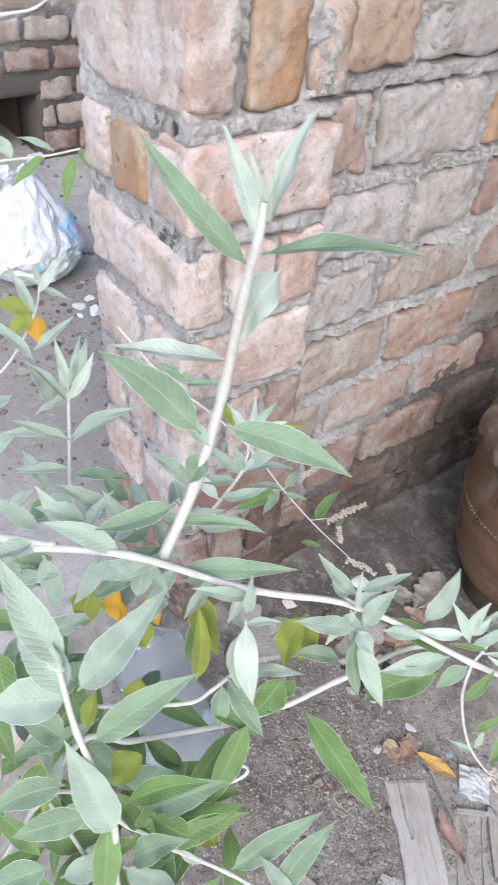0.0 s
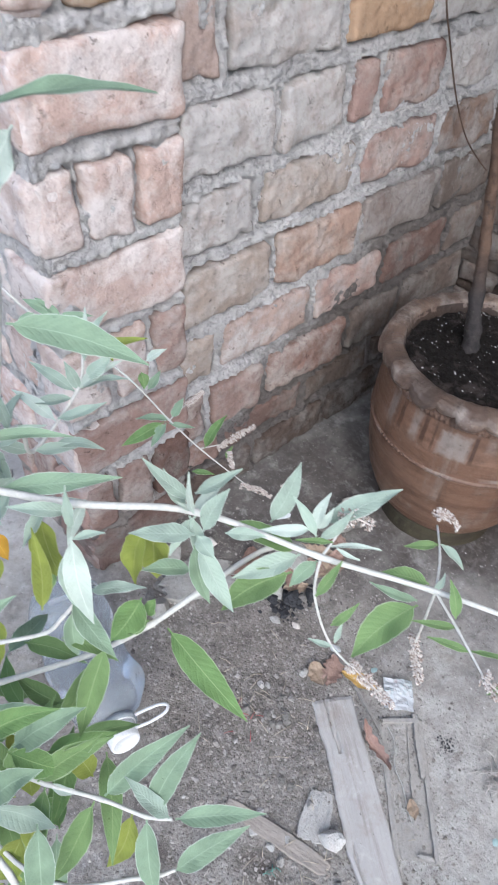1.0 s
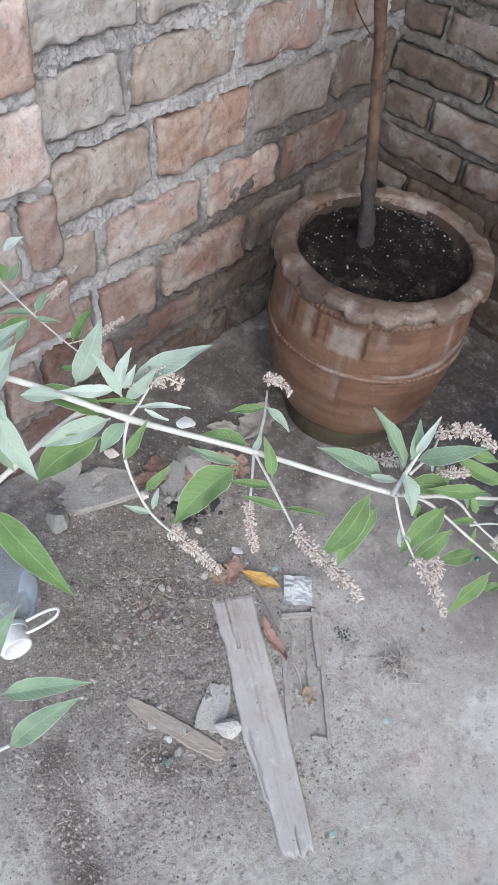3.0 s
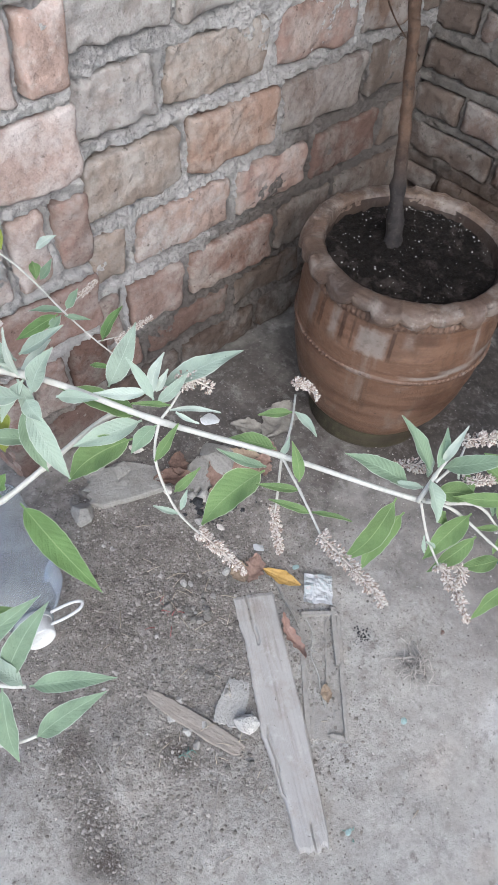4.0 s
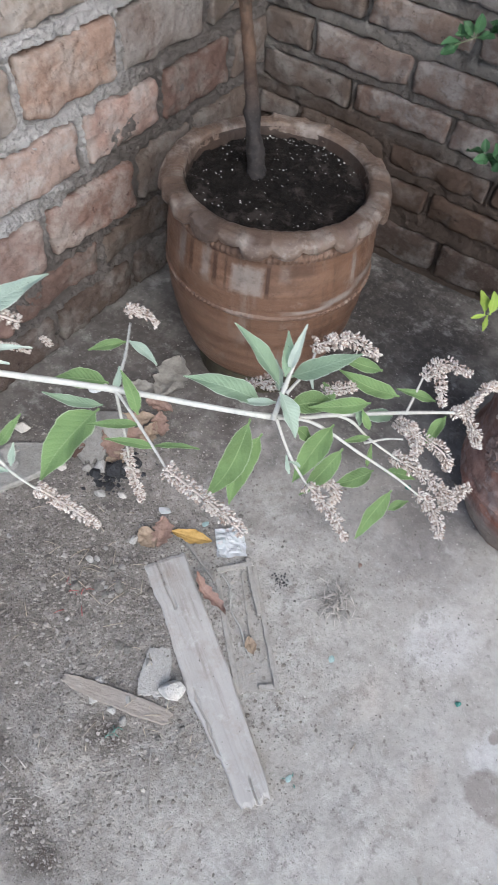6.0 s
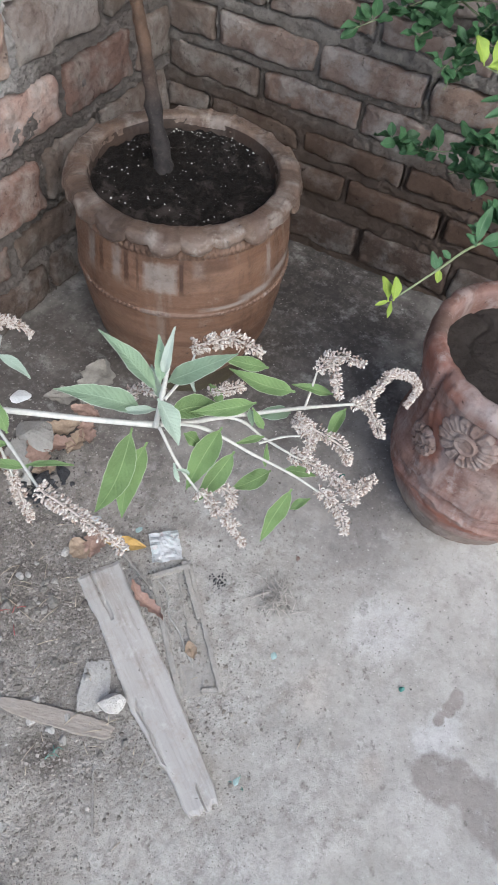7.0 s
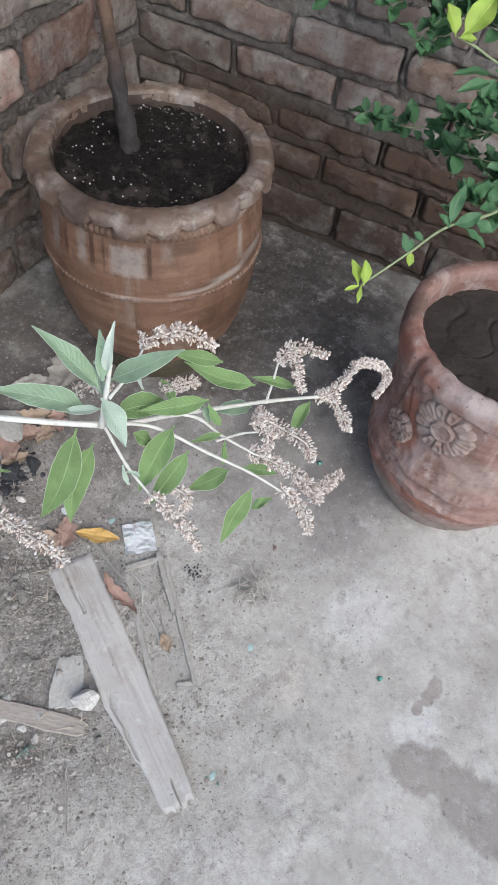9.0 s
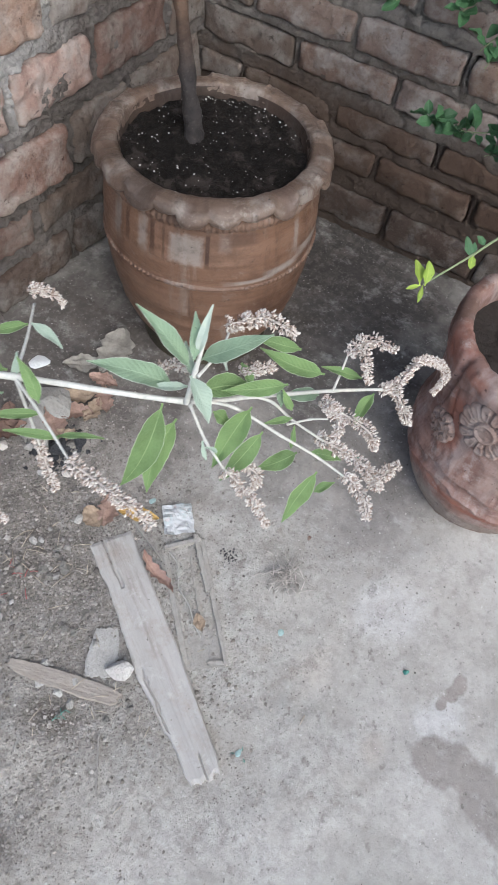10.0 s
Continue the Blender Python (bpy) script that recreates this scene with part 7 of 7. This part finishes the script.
rubble("grey stone among dead leaves and cinders", "stones among the cinders", (-0.850, -0.270), (0.050, 0.040), (0.010, 0.032), 11, 120, (stone_dark, stone_grey, stone_dust))


def litter_leaf(label, x, y, length, width, turn, material, curl, lift=0.006, seed=1, lobes=0.0):
    """A fallen dry leaf, curled along and across, its margin frilled where it has lobes."""
    bm = bmesh.new()
    rows, cols, where = 30, 12, {}
    for i in range(rows + 1):
        s = i / rows
        base = 0.5 * width * (math.sin(math.pi * min(1, s * 0.98 + 0.01)) ** 0.8) * (1 + 0.3 * noise.noise((s * 5, seed, 0)))
        for j in range(cols + 1):
            c = j / cols * 2 - 1
            frill = 1 - lobes * abs(c) ** 2 * (0.5 + 0.5 * math.sin(s * 34 + seed + (1.7 if c > 0 else 0)))
            w = base * frill
            bend = 0.25 * length * lobes * math.sin(s * 2.6 + seed) ** 2
            z = lift + 0.5 * curl * width * abs(c) ** 1.6 * (0.7 + 0.6 * noise.noise((s * 3, seed, 4 if c > 0 else 9))) + 0.4 * curl * length * (s - 0.5) ** 2 + width * (0.10 * noise.noise((s * 4, c * 1.6, seed)) + 0.04 * noise.noise((s * 14, c * 5, seed))) - 0.0012 * math.exp(-(c / 0.12) ** 2)
            where[i, j] = bm.verts.new((c * w + bend, (s - 0.5) * length, max(0.0015, z)))
    for i in range(rows):
        for j in range(cols):
            bm.faces.new((where[i, j], where[i, j + 1], where[i + 1, j + 1], where[i + 1, j]))
    ob = part("fallen_leaf", bm, material)
    ob.matrix_basis = on_ground(x, y, turn)
    return tagged(ob, label, "leaf", group="fallen leaves")


litter_leaf("yellow fallen leaf at the end of the plank", -0.900, -0.497, 0.072, 0.026, 200, leaf_yellow, 0.12, 0.010, 1)
litter_leaf("curled brown dead leaf by the plank", -0.922, -0.452, 0.060, 0.042, 120, leaf_brown, 0.22, 0.010, 2, 0.3)
litter_leaf("curled tan dead leaf by the plank", -0.946, -0.437, 0.045, 0.034, 160, leaf_tan, 0.3, 0.008, 3)
litter_leaf("curled reddish-brown lobed dead leaf leaning on the plank", -0.964, -0.588, 0.086, 0.023, 156, leaf_russet, 0.9, 0.012, 4, 0.38)
litter_leaf("small orange-brown dry leaf on the wood strip", -0.995, -0.686, 0.030, 0.018, 140, leaf_tan, 0.2, 0.008, 6)
for k, (x, y, s, turn) in enumerate(((-0.80, -0.275, 0.07, 30), (-0.775, -0.30, 0.06, 100), (-0.83, -0.26, 0.08, 150), (-0.76, -0.255, 0.07, 220), (-0.745, -0.30, 0.06, 310), (-0.85, -0.29, 0.05, 60), (-0.71, -0.27, 0.06, 10))):
    litter_leaf("crumpled tan dead leaf on the soil", x, y, s, s * 0.6, turn, leaf_tan if k % 2 else leaf_brown, 0.3, 0.008, 10 + k, 0.25)


def crumpled_scrap():
    bm = bmesh.new()
    n, where = 16, {}
    for i in range(n + 1):
        for j in range(n + 1):
            x, y = (i / n - 0.5) * 0.056, (j / n - 0.5) * 0.050
            z = 0.008 + 0.005 * noise.noise((x * 40, y * 40, 3)) + 0.0022 * noise.noise((x * 160, y * 160, 5))
            where[i, j] = bm.verts.new((x + 0.003 * noise.noise((y * 70, 1, 1)), y + 0.003 * noise.noise((x * 70, 2, 1)), z))
    for i in range(n):
        for j in range(n):
            bm.faces.new((where[i, j], where[i + 1, j], where[i + 1, j + 1], where[i, j + 1]))
    ob = part("paper_scrap", bm, paper_print, smooth=False)
    ob.matrix_basis = on_ground(-0.868, -0.556, 42)
    return tagged(ob, "crumpled whitish paper scrap near the plank", "litter")


crumpled_scrap()


def straw_clump(label, x, y, count, spread, length, seed, material=None):
    rnd = random.Random(seed)
    bm = bmesh.new()
    for _ in range(count):
        a = rnd.uniform(0, 6.28)
        px, py = rnd.gauss(0, spread), rnd.gauss(0, spread)
        l = length * rnd.uniform(0.4, 1)
        z = rnd.uniform(0.002, 0.008)
        p, q = Vector((px, py, z)), Vector((px + l * math.cos(a), py + l * math.sin(a), z + rnd.uniform(-0.004, 0.006)))
        piece = tube([p, (p + q) / 2 + Vector((0, 0, 0.003)), q], [0.0008, 0.0007, 0.0004], 4)
        me = bpy.data.meshes.new("piece")
        piece.to_mesh(me)
        piece.free()
        bm.from_mesh(me)
        bpy.data.meshes.remove(me)
    ob = part("dry_grass", bm, material or straw)
    ob.matrix_basis = on_ground(x, y)
    return tagged(ob, label, "dry grass", kind="stuff")


straw_clump("tangle of dry grey rootlets on the ground", -0.853, -0.757, 90, 0.013, 0.030, 5, rootlet)
straw_clump("dry straw and fine twigs on the gritty soil", -1.07, -0.40, 14, 0.045, 0.035, 15)
straw_clump("dark dry rootlets in the crumbly soil", -1.31, -0.56, 10, 0.04, 0.03, 16, rootlet)
straw_clump("straw bits by the wood chip", -1.19, -0.63, 8, 0.035, 0.03, 17)
straw_clump("scattered straw bits on the dirt", -1.045, -0.440, 10, 0.03, 0.04, 6)
straw_clump("scattered straw bits on the soil", -1.15, -0.62, 6, 0.06, 0.03, 7)
straw_clump("scattered straw bits in the gravel", -1.0, -0.33, 8, 0.10, 0.03, 8)
straw_clump("scattered straw bits on the dust", -1.2, -0.8, 5, 0.15, 0.02, 9)


def scatter(name, label, count, centre, spread, sizes, material, seed, flat=0.7, behind=False):
    """Loose grit, joined into one mesh."""
    rnd = random.Random(seed)
    verts, faces = [], []
    shape = [Vector((math.cos(a) * math.cos(b), math.sin(a) * math.cos(b), math.sin(b))) for b in (-0.6, 0.5) for a in (0, 1.25, 2.5, 3.8, 5.0)] + [Vector((0, 0, 1)), Vector((0, 0, -1))]
    tris = []
    for k in range(5):
        j = (k + 1) % 5
        tris += [(k, j, 5 + j), (k, 5 + j, 5 + k), (5 + k, 5 + j, 10), (j, k, 11)]
    while count > 0:
        x, y = rnd.gauss(centre[0], spread[0]), rnd.gauss(centre[1], spread[1])
        if (y < 0.30 if behind else y > -0.03) or x > -0.03:
            continue
        count -= 1
        r = sizes[0] * (sizes[1] / sizes[0]) ** (rnd.random() ** 2.2)
        turn = Matrix.Rotation(rnd.uniform(0, 6.28), 3, "Z") @ Matrix.Rotation(rnd.uniform(-0.5, 0.5), 3, "X")
        z = ground_height(x, y) + r * 0.08
        n = len(verts)
        for v in shape:
            p = turn @ Vector((v.x * r * rnd.uniform(0.55, 1.45), v.y * r * rnd.uniform(0.45, 1.2), v.z * r * flat * rnd.uniform(0.5, 1.2)))
            verts.append((x + p.x, y + p.y, z + p.z))
        faces += [tuple(n + i for i in t) for t in tris]
    me = bpy.data.meshes.new(name)
    me.from_pydata(verts, [], faces)
    me.materials.append(material)
    return tagged(new(name, me), label, "gravel", kind="stuff")


def grit_material(name, dark, mid, light):
    n = Nodes(name)
    c = n.ramp(n.island(), (0.0, dark), (0.55, mid), (0.95, light), (1.0, tuple(1.1 * v for v in light)))
    c = n.mix(n.ramp(n.noise(200, 4, 0.7), (0.4, 0.0), (0.7, 0.4)), c, (0.2, 0.18, 0.16))
    return n.done(c, 0.95, [(n.noise(300, 4, 0.7), 0.5, 0.001)], 0.15)


grit = grit_material("grit", (0.085, 0.076, 0.069), (0.17, 0.153, 0.138), (0.25, 0.23, 0.21))
grit_pale = grit_material("grit_pale", (0.22, 0.20, 0.18), (0.34, 0.32, 0.30), (0.48, 0.46, 0.43))
scatter("gravel", "dark gritty gravel and soil crumbs", 21000, (-1.08, -0.32), (0.18, 0.14), (0.0005, 0.0028), grit, 1)
clod = grit_material("clod", (0.13, 0.115, 0.10), (0.255, 0.232, 0.208), (0.36, 0.335, 0.305))
for x, y, sx, sy, count, seed in ((-1.08, -0.36, 0.16, 0.14, 8000, 90), (-1.19, -0.61, 0.08, 0.05, 1500, 91), (-1.36, -0.55, 0.026, 0.075, 1500, 92), (-1.07, -0.70, 0.08, 0.08, 900, 93), (-1.00, -0.50, 0.07, 0.05, 1000, 94), (-1.28, -0.70, 0.12, 0.08, 350, 95)):
    scatter("soil_crumbs", "crumbs and small clods of dry soil", count, (x, y), (sx, sy), (0.0008, 0.0042), clod, seed, 0.55)
scatter("gravel", "loose grey pebbles in the dark soil", 190, (-1.08, -0.36), (0.12, 0.11), (0.0020, 0.0075), grit, 5, 0.6)
scatter("gravel", "a few pale pebbles in the dark soil", 70, (-1.07, -0.37), (0.11, 0.10), (0.0016, 0.0060), grit_pale, 7, 0.6)
scatter("gravel", "loose pebbles and crumbs between plank and wall", 90, (-0.98, -0.36), (0.08, 0.08), (0.002, 0.006), grit, 6, 0.6)
scatter("gravel", "fine dark crumbs strewn over the dusty floor", 5200, (-1.10, -0.64), (0.20, 0.14), (0.0004, 0.0017), grit, 8)
scatter("gravel", "sparse fine crumbs on the swept concrete", 1500, (-0.95, -0.95), (0.22, 0.18), (0.0003, 0.0013), grit, 9)
scatter("gravel", "dirt crumbs strewn between the two pots", 1300, (-0.72, -0.70), (0.13, 0.13), (0.0004, 0.0020), grit, 10)
scatter("gravel", "pale specks of grit by the reddish pot", 220, (-0.74, -0.78), (0.12, 0.12), (0.0005, 0.0024), grit_pale, 11)
scatter("gravel", "pale grit scattered over the yard floor", 2600, (-1.0, -0.60), (0.40, 0.28), (0.0004, 0.0022), grit_pale, 2)
scatter("gravel", "dark crumbs of soil on the concrete", 1900, (-1.30, -0.60), (0.12, 0.10), (0.0004, 0.0014), grit, 3)
scatter("gravel", "crumbs of mortar and soil along the wall foot", 900, (-0.55, -0.55), (0.30, 0.30), (0.0005, 0.0028), grit, 4)
for k, (x, y, sx, sy, count) in enumerate(((-1.340, -0.485, 0.022, 0.030, 1100), (-1.362, -0.550, 0.020, 0.030, 1200), (-1.385, -0.615, 0.018, 0.030, 800), (-1.225, -0.585, 0.022, 0.022, 500), (-1.17, -0.86, 0.035, 0.03, 180), (-1.125, -0.735, 0.018, 0.03, 260), (-1.06, -0.76, 0.03, 0.03, 130), (-1.15, -0.70, 0.03, 0.03, 260), (-0.86, -0.68, 0.03, 0.03, 150), (-1.19, -0.60, 0.04, 0.035, 400), (-1.02, -0.46, 0.035, 0.035, 420), (-0.84, -0.29, 0.05, 0.035, 420))):
    scatter("gravel", "cluster of dark soil crumbs round the loose wood", int(count * 1.3), (x, y), (sx, sy), (0.0004, 0.0017), grit, 60 + k)
scatter("gravel", "rubble and dark grit on the dirt behind the pier", 1800, (-0.85, 1.2), (0.30, 0.50), (0.002, 0.017), grit, 30, 0.7, True)


red_thread = plain("red_thread", (0.27, 0.075, 0.075), (0.34, 0.12, 0.11), 60, 0.8, 0.3, 0.001)
teal_thread = plain("teal_thread", (0.09, 0.20, 0.165), (0.14, 0.27, 0.22), 60, 0.7, 0.3, 0.001)
straw_clump("scraps of red thread trodden into the soil", -1.100, -0.412, 9, 0.018, 0.024, 25, red_thread)
straw_clump("tangle of teal plastic thread by the wood chip", -1.217, -0.601, 6, 0.007, 0.015, 26, teal_thread)
straw_clump("bits of teal plastic thread by the plank's end", -1.118, -0.838, 4, 0.004, 0.010, 27, teal_thread)
rock("plastic_bit", "pale bluish plastic scrap on the soil near the wall", "litter", -0.743, -0.140, (0.036, 0.050), paper_white, 19.0, 0.2, 30)
rock("plastic_bit", "small pale bluish plastic scrap on the gravel", "litter", -0.884, -0.425, (0.018, 0.024), paper_print, 19.5, 0.2, 10)
scatter("charcoal_crumbs", "dark crumbly cinders on the concrete", 120, (-0.873, -0.665), (0.008, 0.007), (0.0006, 0.003), char_black, 40)
scatter("charcoal_crumbs", "black burnt cinders among the rubble", 170, (-0.872, -0.298), (0.030, 0.020), (0.002, 0.011), char_black, 41)


scatter("plaster_crumbs", "white plaster crumbs on the soil by the slab", 110, (-1.037, -0.152), (0.016, 0.014), (0.001, 0.0045), stone_pale, 50)
rock("stone", "rounded tan stone at the foot of the wall", "stone", -0.905, -0.098, (0.030, 0.034), stone_pale, 27.0, 0.8, 30)
litter_leaf("dark brown curled dead leaf by the slab", -0.900, -0.205, 0.075, 0.042, 60, leaf_dark, 0.4, 0.008, 31, 0.2)
litter_leaf("dark brown crumpled dead leaf by the slab", -0.870, -0.190, 0.060, 0.040, 140, leaf_dark, 0.4, 0.008, 32, 0.2)
litter_leaf("large grey crumpled dead leaf beside the pot", -0.640, -0.245, 0.120, 0.075, 105, leaf_ash, 0.18, 0.010, 33, 0.2)
litter_leaf("grey dead leaf lying near the pot", -0.700, -0.215, 0.080, 0.045, 40, leaf_ash, 0.25, 0.008, 34, 0.2)


# ---- bottle ----
def bottle_plastic():
    n = Nodes("clear_plastic")
    b = n.bsdf
    b.inputs["Base Color"].default_value = (0.80, 0.84, 0.87, 1)
    b.inputs["Transmission Weight"].default_value = 0.85
    b.inputs["Roughness"].default_value = 0.22
    b.inputs["IOR"].default_value = 1.15
    bump = n.tree.nodes.new("ShaderNodeBump")
    bump.inputs["Strength"].default_value, bump.inputs["Distance"].default_value = 0.5, 0.004
    n.link(n.noise(30, 3, 0.5), bump.inputs["Height"])
    n.link(bump.outputs[0], b.inputs["Normal"])
    return n.mat


def build_bottle():
    axis = Matrix.Translation((-1.279, -0.337, 0.096)) @ Matrix.Rotation(math.atan2(0.973, 0.229) - math.pi / 2, 4, "Z") @ Matrix.Rotation(radians(-97), 4, "X")
    bottle = thing("plastic_bottle", "clear plastic water bottle with white cap lying on soil", "bottle", axis)
    prof = smooth_profile([(0.020, 0.012), (0.020, 0.026), (0.030, 0.037), (0.049, 0.052), (0.061, 0.070), (0.066, 0.095), (0.062, 0.125), (0.066, 0.155), (0.062, 0.19), (0.066, 0.235), (0.062, 0.285), (0.03, 0.298), (0.001, 0.290)], 4)
    part("body", lathe(prof, 48, lambda a, i, r, z: (r * (1 + 0.05 * math.sin(3 * a + z * 30) * (r > 0.04) + 0.03 * math.sin(7 * a - z * 50) * (r > 0.04)), z), False), bottle_plastic(), bottle)
    cap = lathe([(0.001, -0.0075), (0.0165, -0.0075), (0.0180, -0.0095), (0.0215, -0.0095), (0.0225, -0.0080), (0.0235, 0.006), (0.0235, 0.016)], 72, lambda a, i, r, z: (r + (0.0005 * math.cos(a * 36) if i > 1 else 0), z), False)
    lid = part("cap", cap, plastic_white, bottle, "white ribbed screw cap")
    part("seal_ring", lathe([(0.0245, 0.0165), (0.0265, 0.0170), (0.0265, 0.0178), (0.0245, 0.0183)], 48, None, False), plastic_white, lid, "thin seal ring under the cap")
    part("collar", lathe([(0.022, 0.0175), (0.0295, 0.0185), (0.0305, 0.0225), (0.029, 0.027), (0.020, 0.029)], 48, None, False), plastic_grey, bottle, "grey plastic collar")
    loop = tube(curve_points([(0.014, -0.004, 0.024), (0.038, -0.015, 0.018), (0.062, -0.025, 0.010), (0.074, -0.030, 0.000), (0.066, -0.028, -0.008), (0.042, -0.018, -0.005), (0.016, -0.007, 0.004)], 6), [0.0024] * 37, 8)
    part("carry_handle", loop, plastic_white, bottle, "white plastic carry handle")


build_bottle()


# ---- plastic bag and rubble beyond the pier ----
def bag_material():
    n = Nodes("printed_plastic")
    blue = n.ramp(n.noise(7, 3, 0.5), (0.55, 0.0), (0.6, 0.75))
    pink = n.ramp(n.noise(9, 3, 0.5, stretch=(1.3, 0.8, 1.1)), (0.6, 0.0), (0.66, 0.6))
    c = n.mix(blue, (0.52, 0.54, 0.57), (0.16, 0.40, 0.58))
    c = n.mix(pink, c, (0.62, 0.28, 0.42))
    return n.done(c, 0.4, [(n.noise(30, 5, 0.6), 0.6, 0.01)], 0.5)


def build_bag():
    bm = bmesh.new()
    bmesh.ops.create_icosphere(bm, subdivisions=5, radius=1)
    for v in bm.verts:
        p = v.co.normalized()
        fold = 0.16 * abs(wobble(p, 1.6, 3)) + 0.10 * abs(wobble(p, 3.8, 5)) + 0.03 * wobble(p, 9, 7)
        r = 0.92 - fold
        peak = max(0.0, p.z) ** 3
        v.co = Vector((p.x * r * 0.19 * (1 - 0.55 * peak), p.y * r * 0.17 * (1 - 0.55 * peak), max(-0.115, p.z * r * 0.145 + 0.13 * peak)))
    ob = part("plastic_bag", bm, bag_material(), smooth=False)
    ob.matrix_basis = on_ground(-0.80, 1.38, 20, 0.115)
    for k in (-1, 1):
        ear = tube(curve_points([(0.02 * k, 0, 0.19), (0.05 * k, 0.01, 0.235), (0.085 * k, 0.015, 0.245), (0.10 * k, 0.02, 0.215)], 5), [0.016, 0.015, 0.018, 0.02, 0.02, 0.019, 0.02, 0.017, 0.016, 0.013, 0.014, 0.012, 0.010, 0.009, 0.006, 0.004], 10, rough=0.6)
        part("handle", ear, ob.data.materials[0], ob, "twisted plastic handle", smooth=False)
    return tagged(ob, "crumpled white plastic bag with blue and pink print on the ground", "plastic bag")


build_bag()
for k, (x, y, s) in enumerate(((-0.77, 1.13, 0.05), (-0.74, 1.08, 0.06), (-0.79, 1.08, 0.035), (-0.72, 1.16, 0.04))):
    tagged(rock("plaster_chip", "broken white plaster chip behind the pier", "rubble", x, y, (s, s * 0.7), paper_white, 40.0 + k, 0.5, 50 * k), group="white chips")
for k, (x, y, s) in enumerate(((-0.62, 1.9, 0.10), (-0.72, 2.0, 0.08), (-0.52, 2.08, 0.12), (-0.85, 1.85, 0.07), (-0.92, 1.05, 0.06), (-1.05, 0.9, 0.05))):
    tagged(rock("stone", "grey rubble stone on the dirt behind the pier", "stone", x, y, (s, s * 0.75), stone_grey, 50.0 + k, 0.6, 33 * k), group="rubble behind the pier")
loose = part("brick", block(0.21, 0.07, 0.10, 77.0, 0.008, (16, 6, 8)), brick_pier)
loose.matrix_basis = pose(-1.49, -0.06, 0.05, -90, 0, 20)
tagged(loose, "loose pinkish brick lying on the soil under the shrub", "brick")

wire = part("dry_vine", tube(curve_points([(-0.40, -0.022, 1.0), (-0.37, -0.022, 0.89), (-0.325, -0.022, 0.81), (-0.257, -0.022, 0.705), (-0.175, -0.022, 0.61), (-0.06, -0.022, 0.52)], 6), [0.0016] * 31, 6), bark_young)
tagged(wire, "thin dry vine hanging against the brick wall", "vine")

# white perlite flecks in the potting soil
def flecks():
    rnd = random.Random(11)
    verts, faces = [], []
    for _ in range(230):
        a, r = rnd.uniform(0, 6.28), 0.147 * math.sqrt(rnd.random())
        if rnd.random() < 0.25:
            a, r = rnd.gauss(0.35, 0.35), rnd.uniform(0.125, 0.147)
        s = rnd.uniform(0.0005, 0.0012) if rnd.random() < 0.8 else rnd.uniform(0.0014, 0.0022)
        p = (r * math.cos(a), r * math.sin(a), 0)
        z = soil_height(p[0], p[1]) + s * 0.4
        n = len(verts)
        verts += [(p[0] + s * x * rnd.uniform(0.7, 1.2), p[1] + s * y * rnd.uniform(0.7, 1.2), z + s * k) for x, y, k in ((1, 0, 0), (0, 1, 0), (-1, 0, 0), (0, -1, 0), (0, 0, 0.8), (0, 0, -0.8))]
        faces += [tuple(n + i for i in t) for t in ((0, 1, 4), (1, 2, 4), (2, 3, 4), (3, 0, 4), (1, 0, 5), (2, 1, 5), (3, 2, 5), (0, 3, 5))]
    me = bpy.data.meshes.new("perlite")
    me.from_pydata(verts, [], faces)
    me.materials.append(stone_white)
    ob = new("perlite", me)
    ob.matrix_basis = POT.copy()
    return tagged(ob, "white perlite flecks on the dark potting soil", "perlite", kind="stuff")


stone_white = plain("stone_white", (0.62, 0.60, 0.56), (0.72, 0.70, 0.66), 80, 0.9, 0.3, 0.001)
flecks()
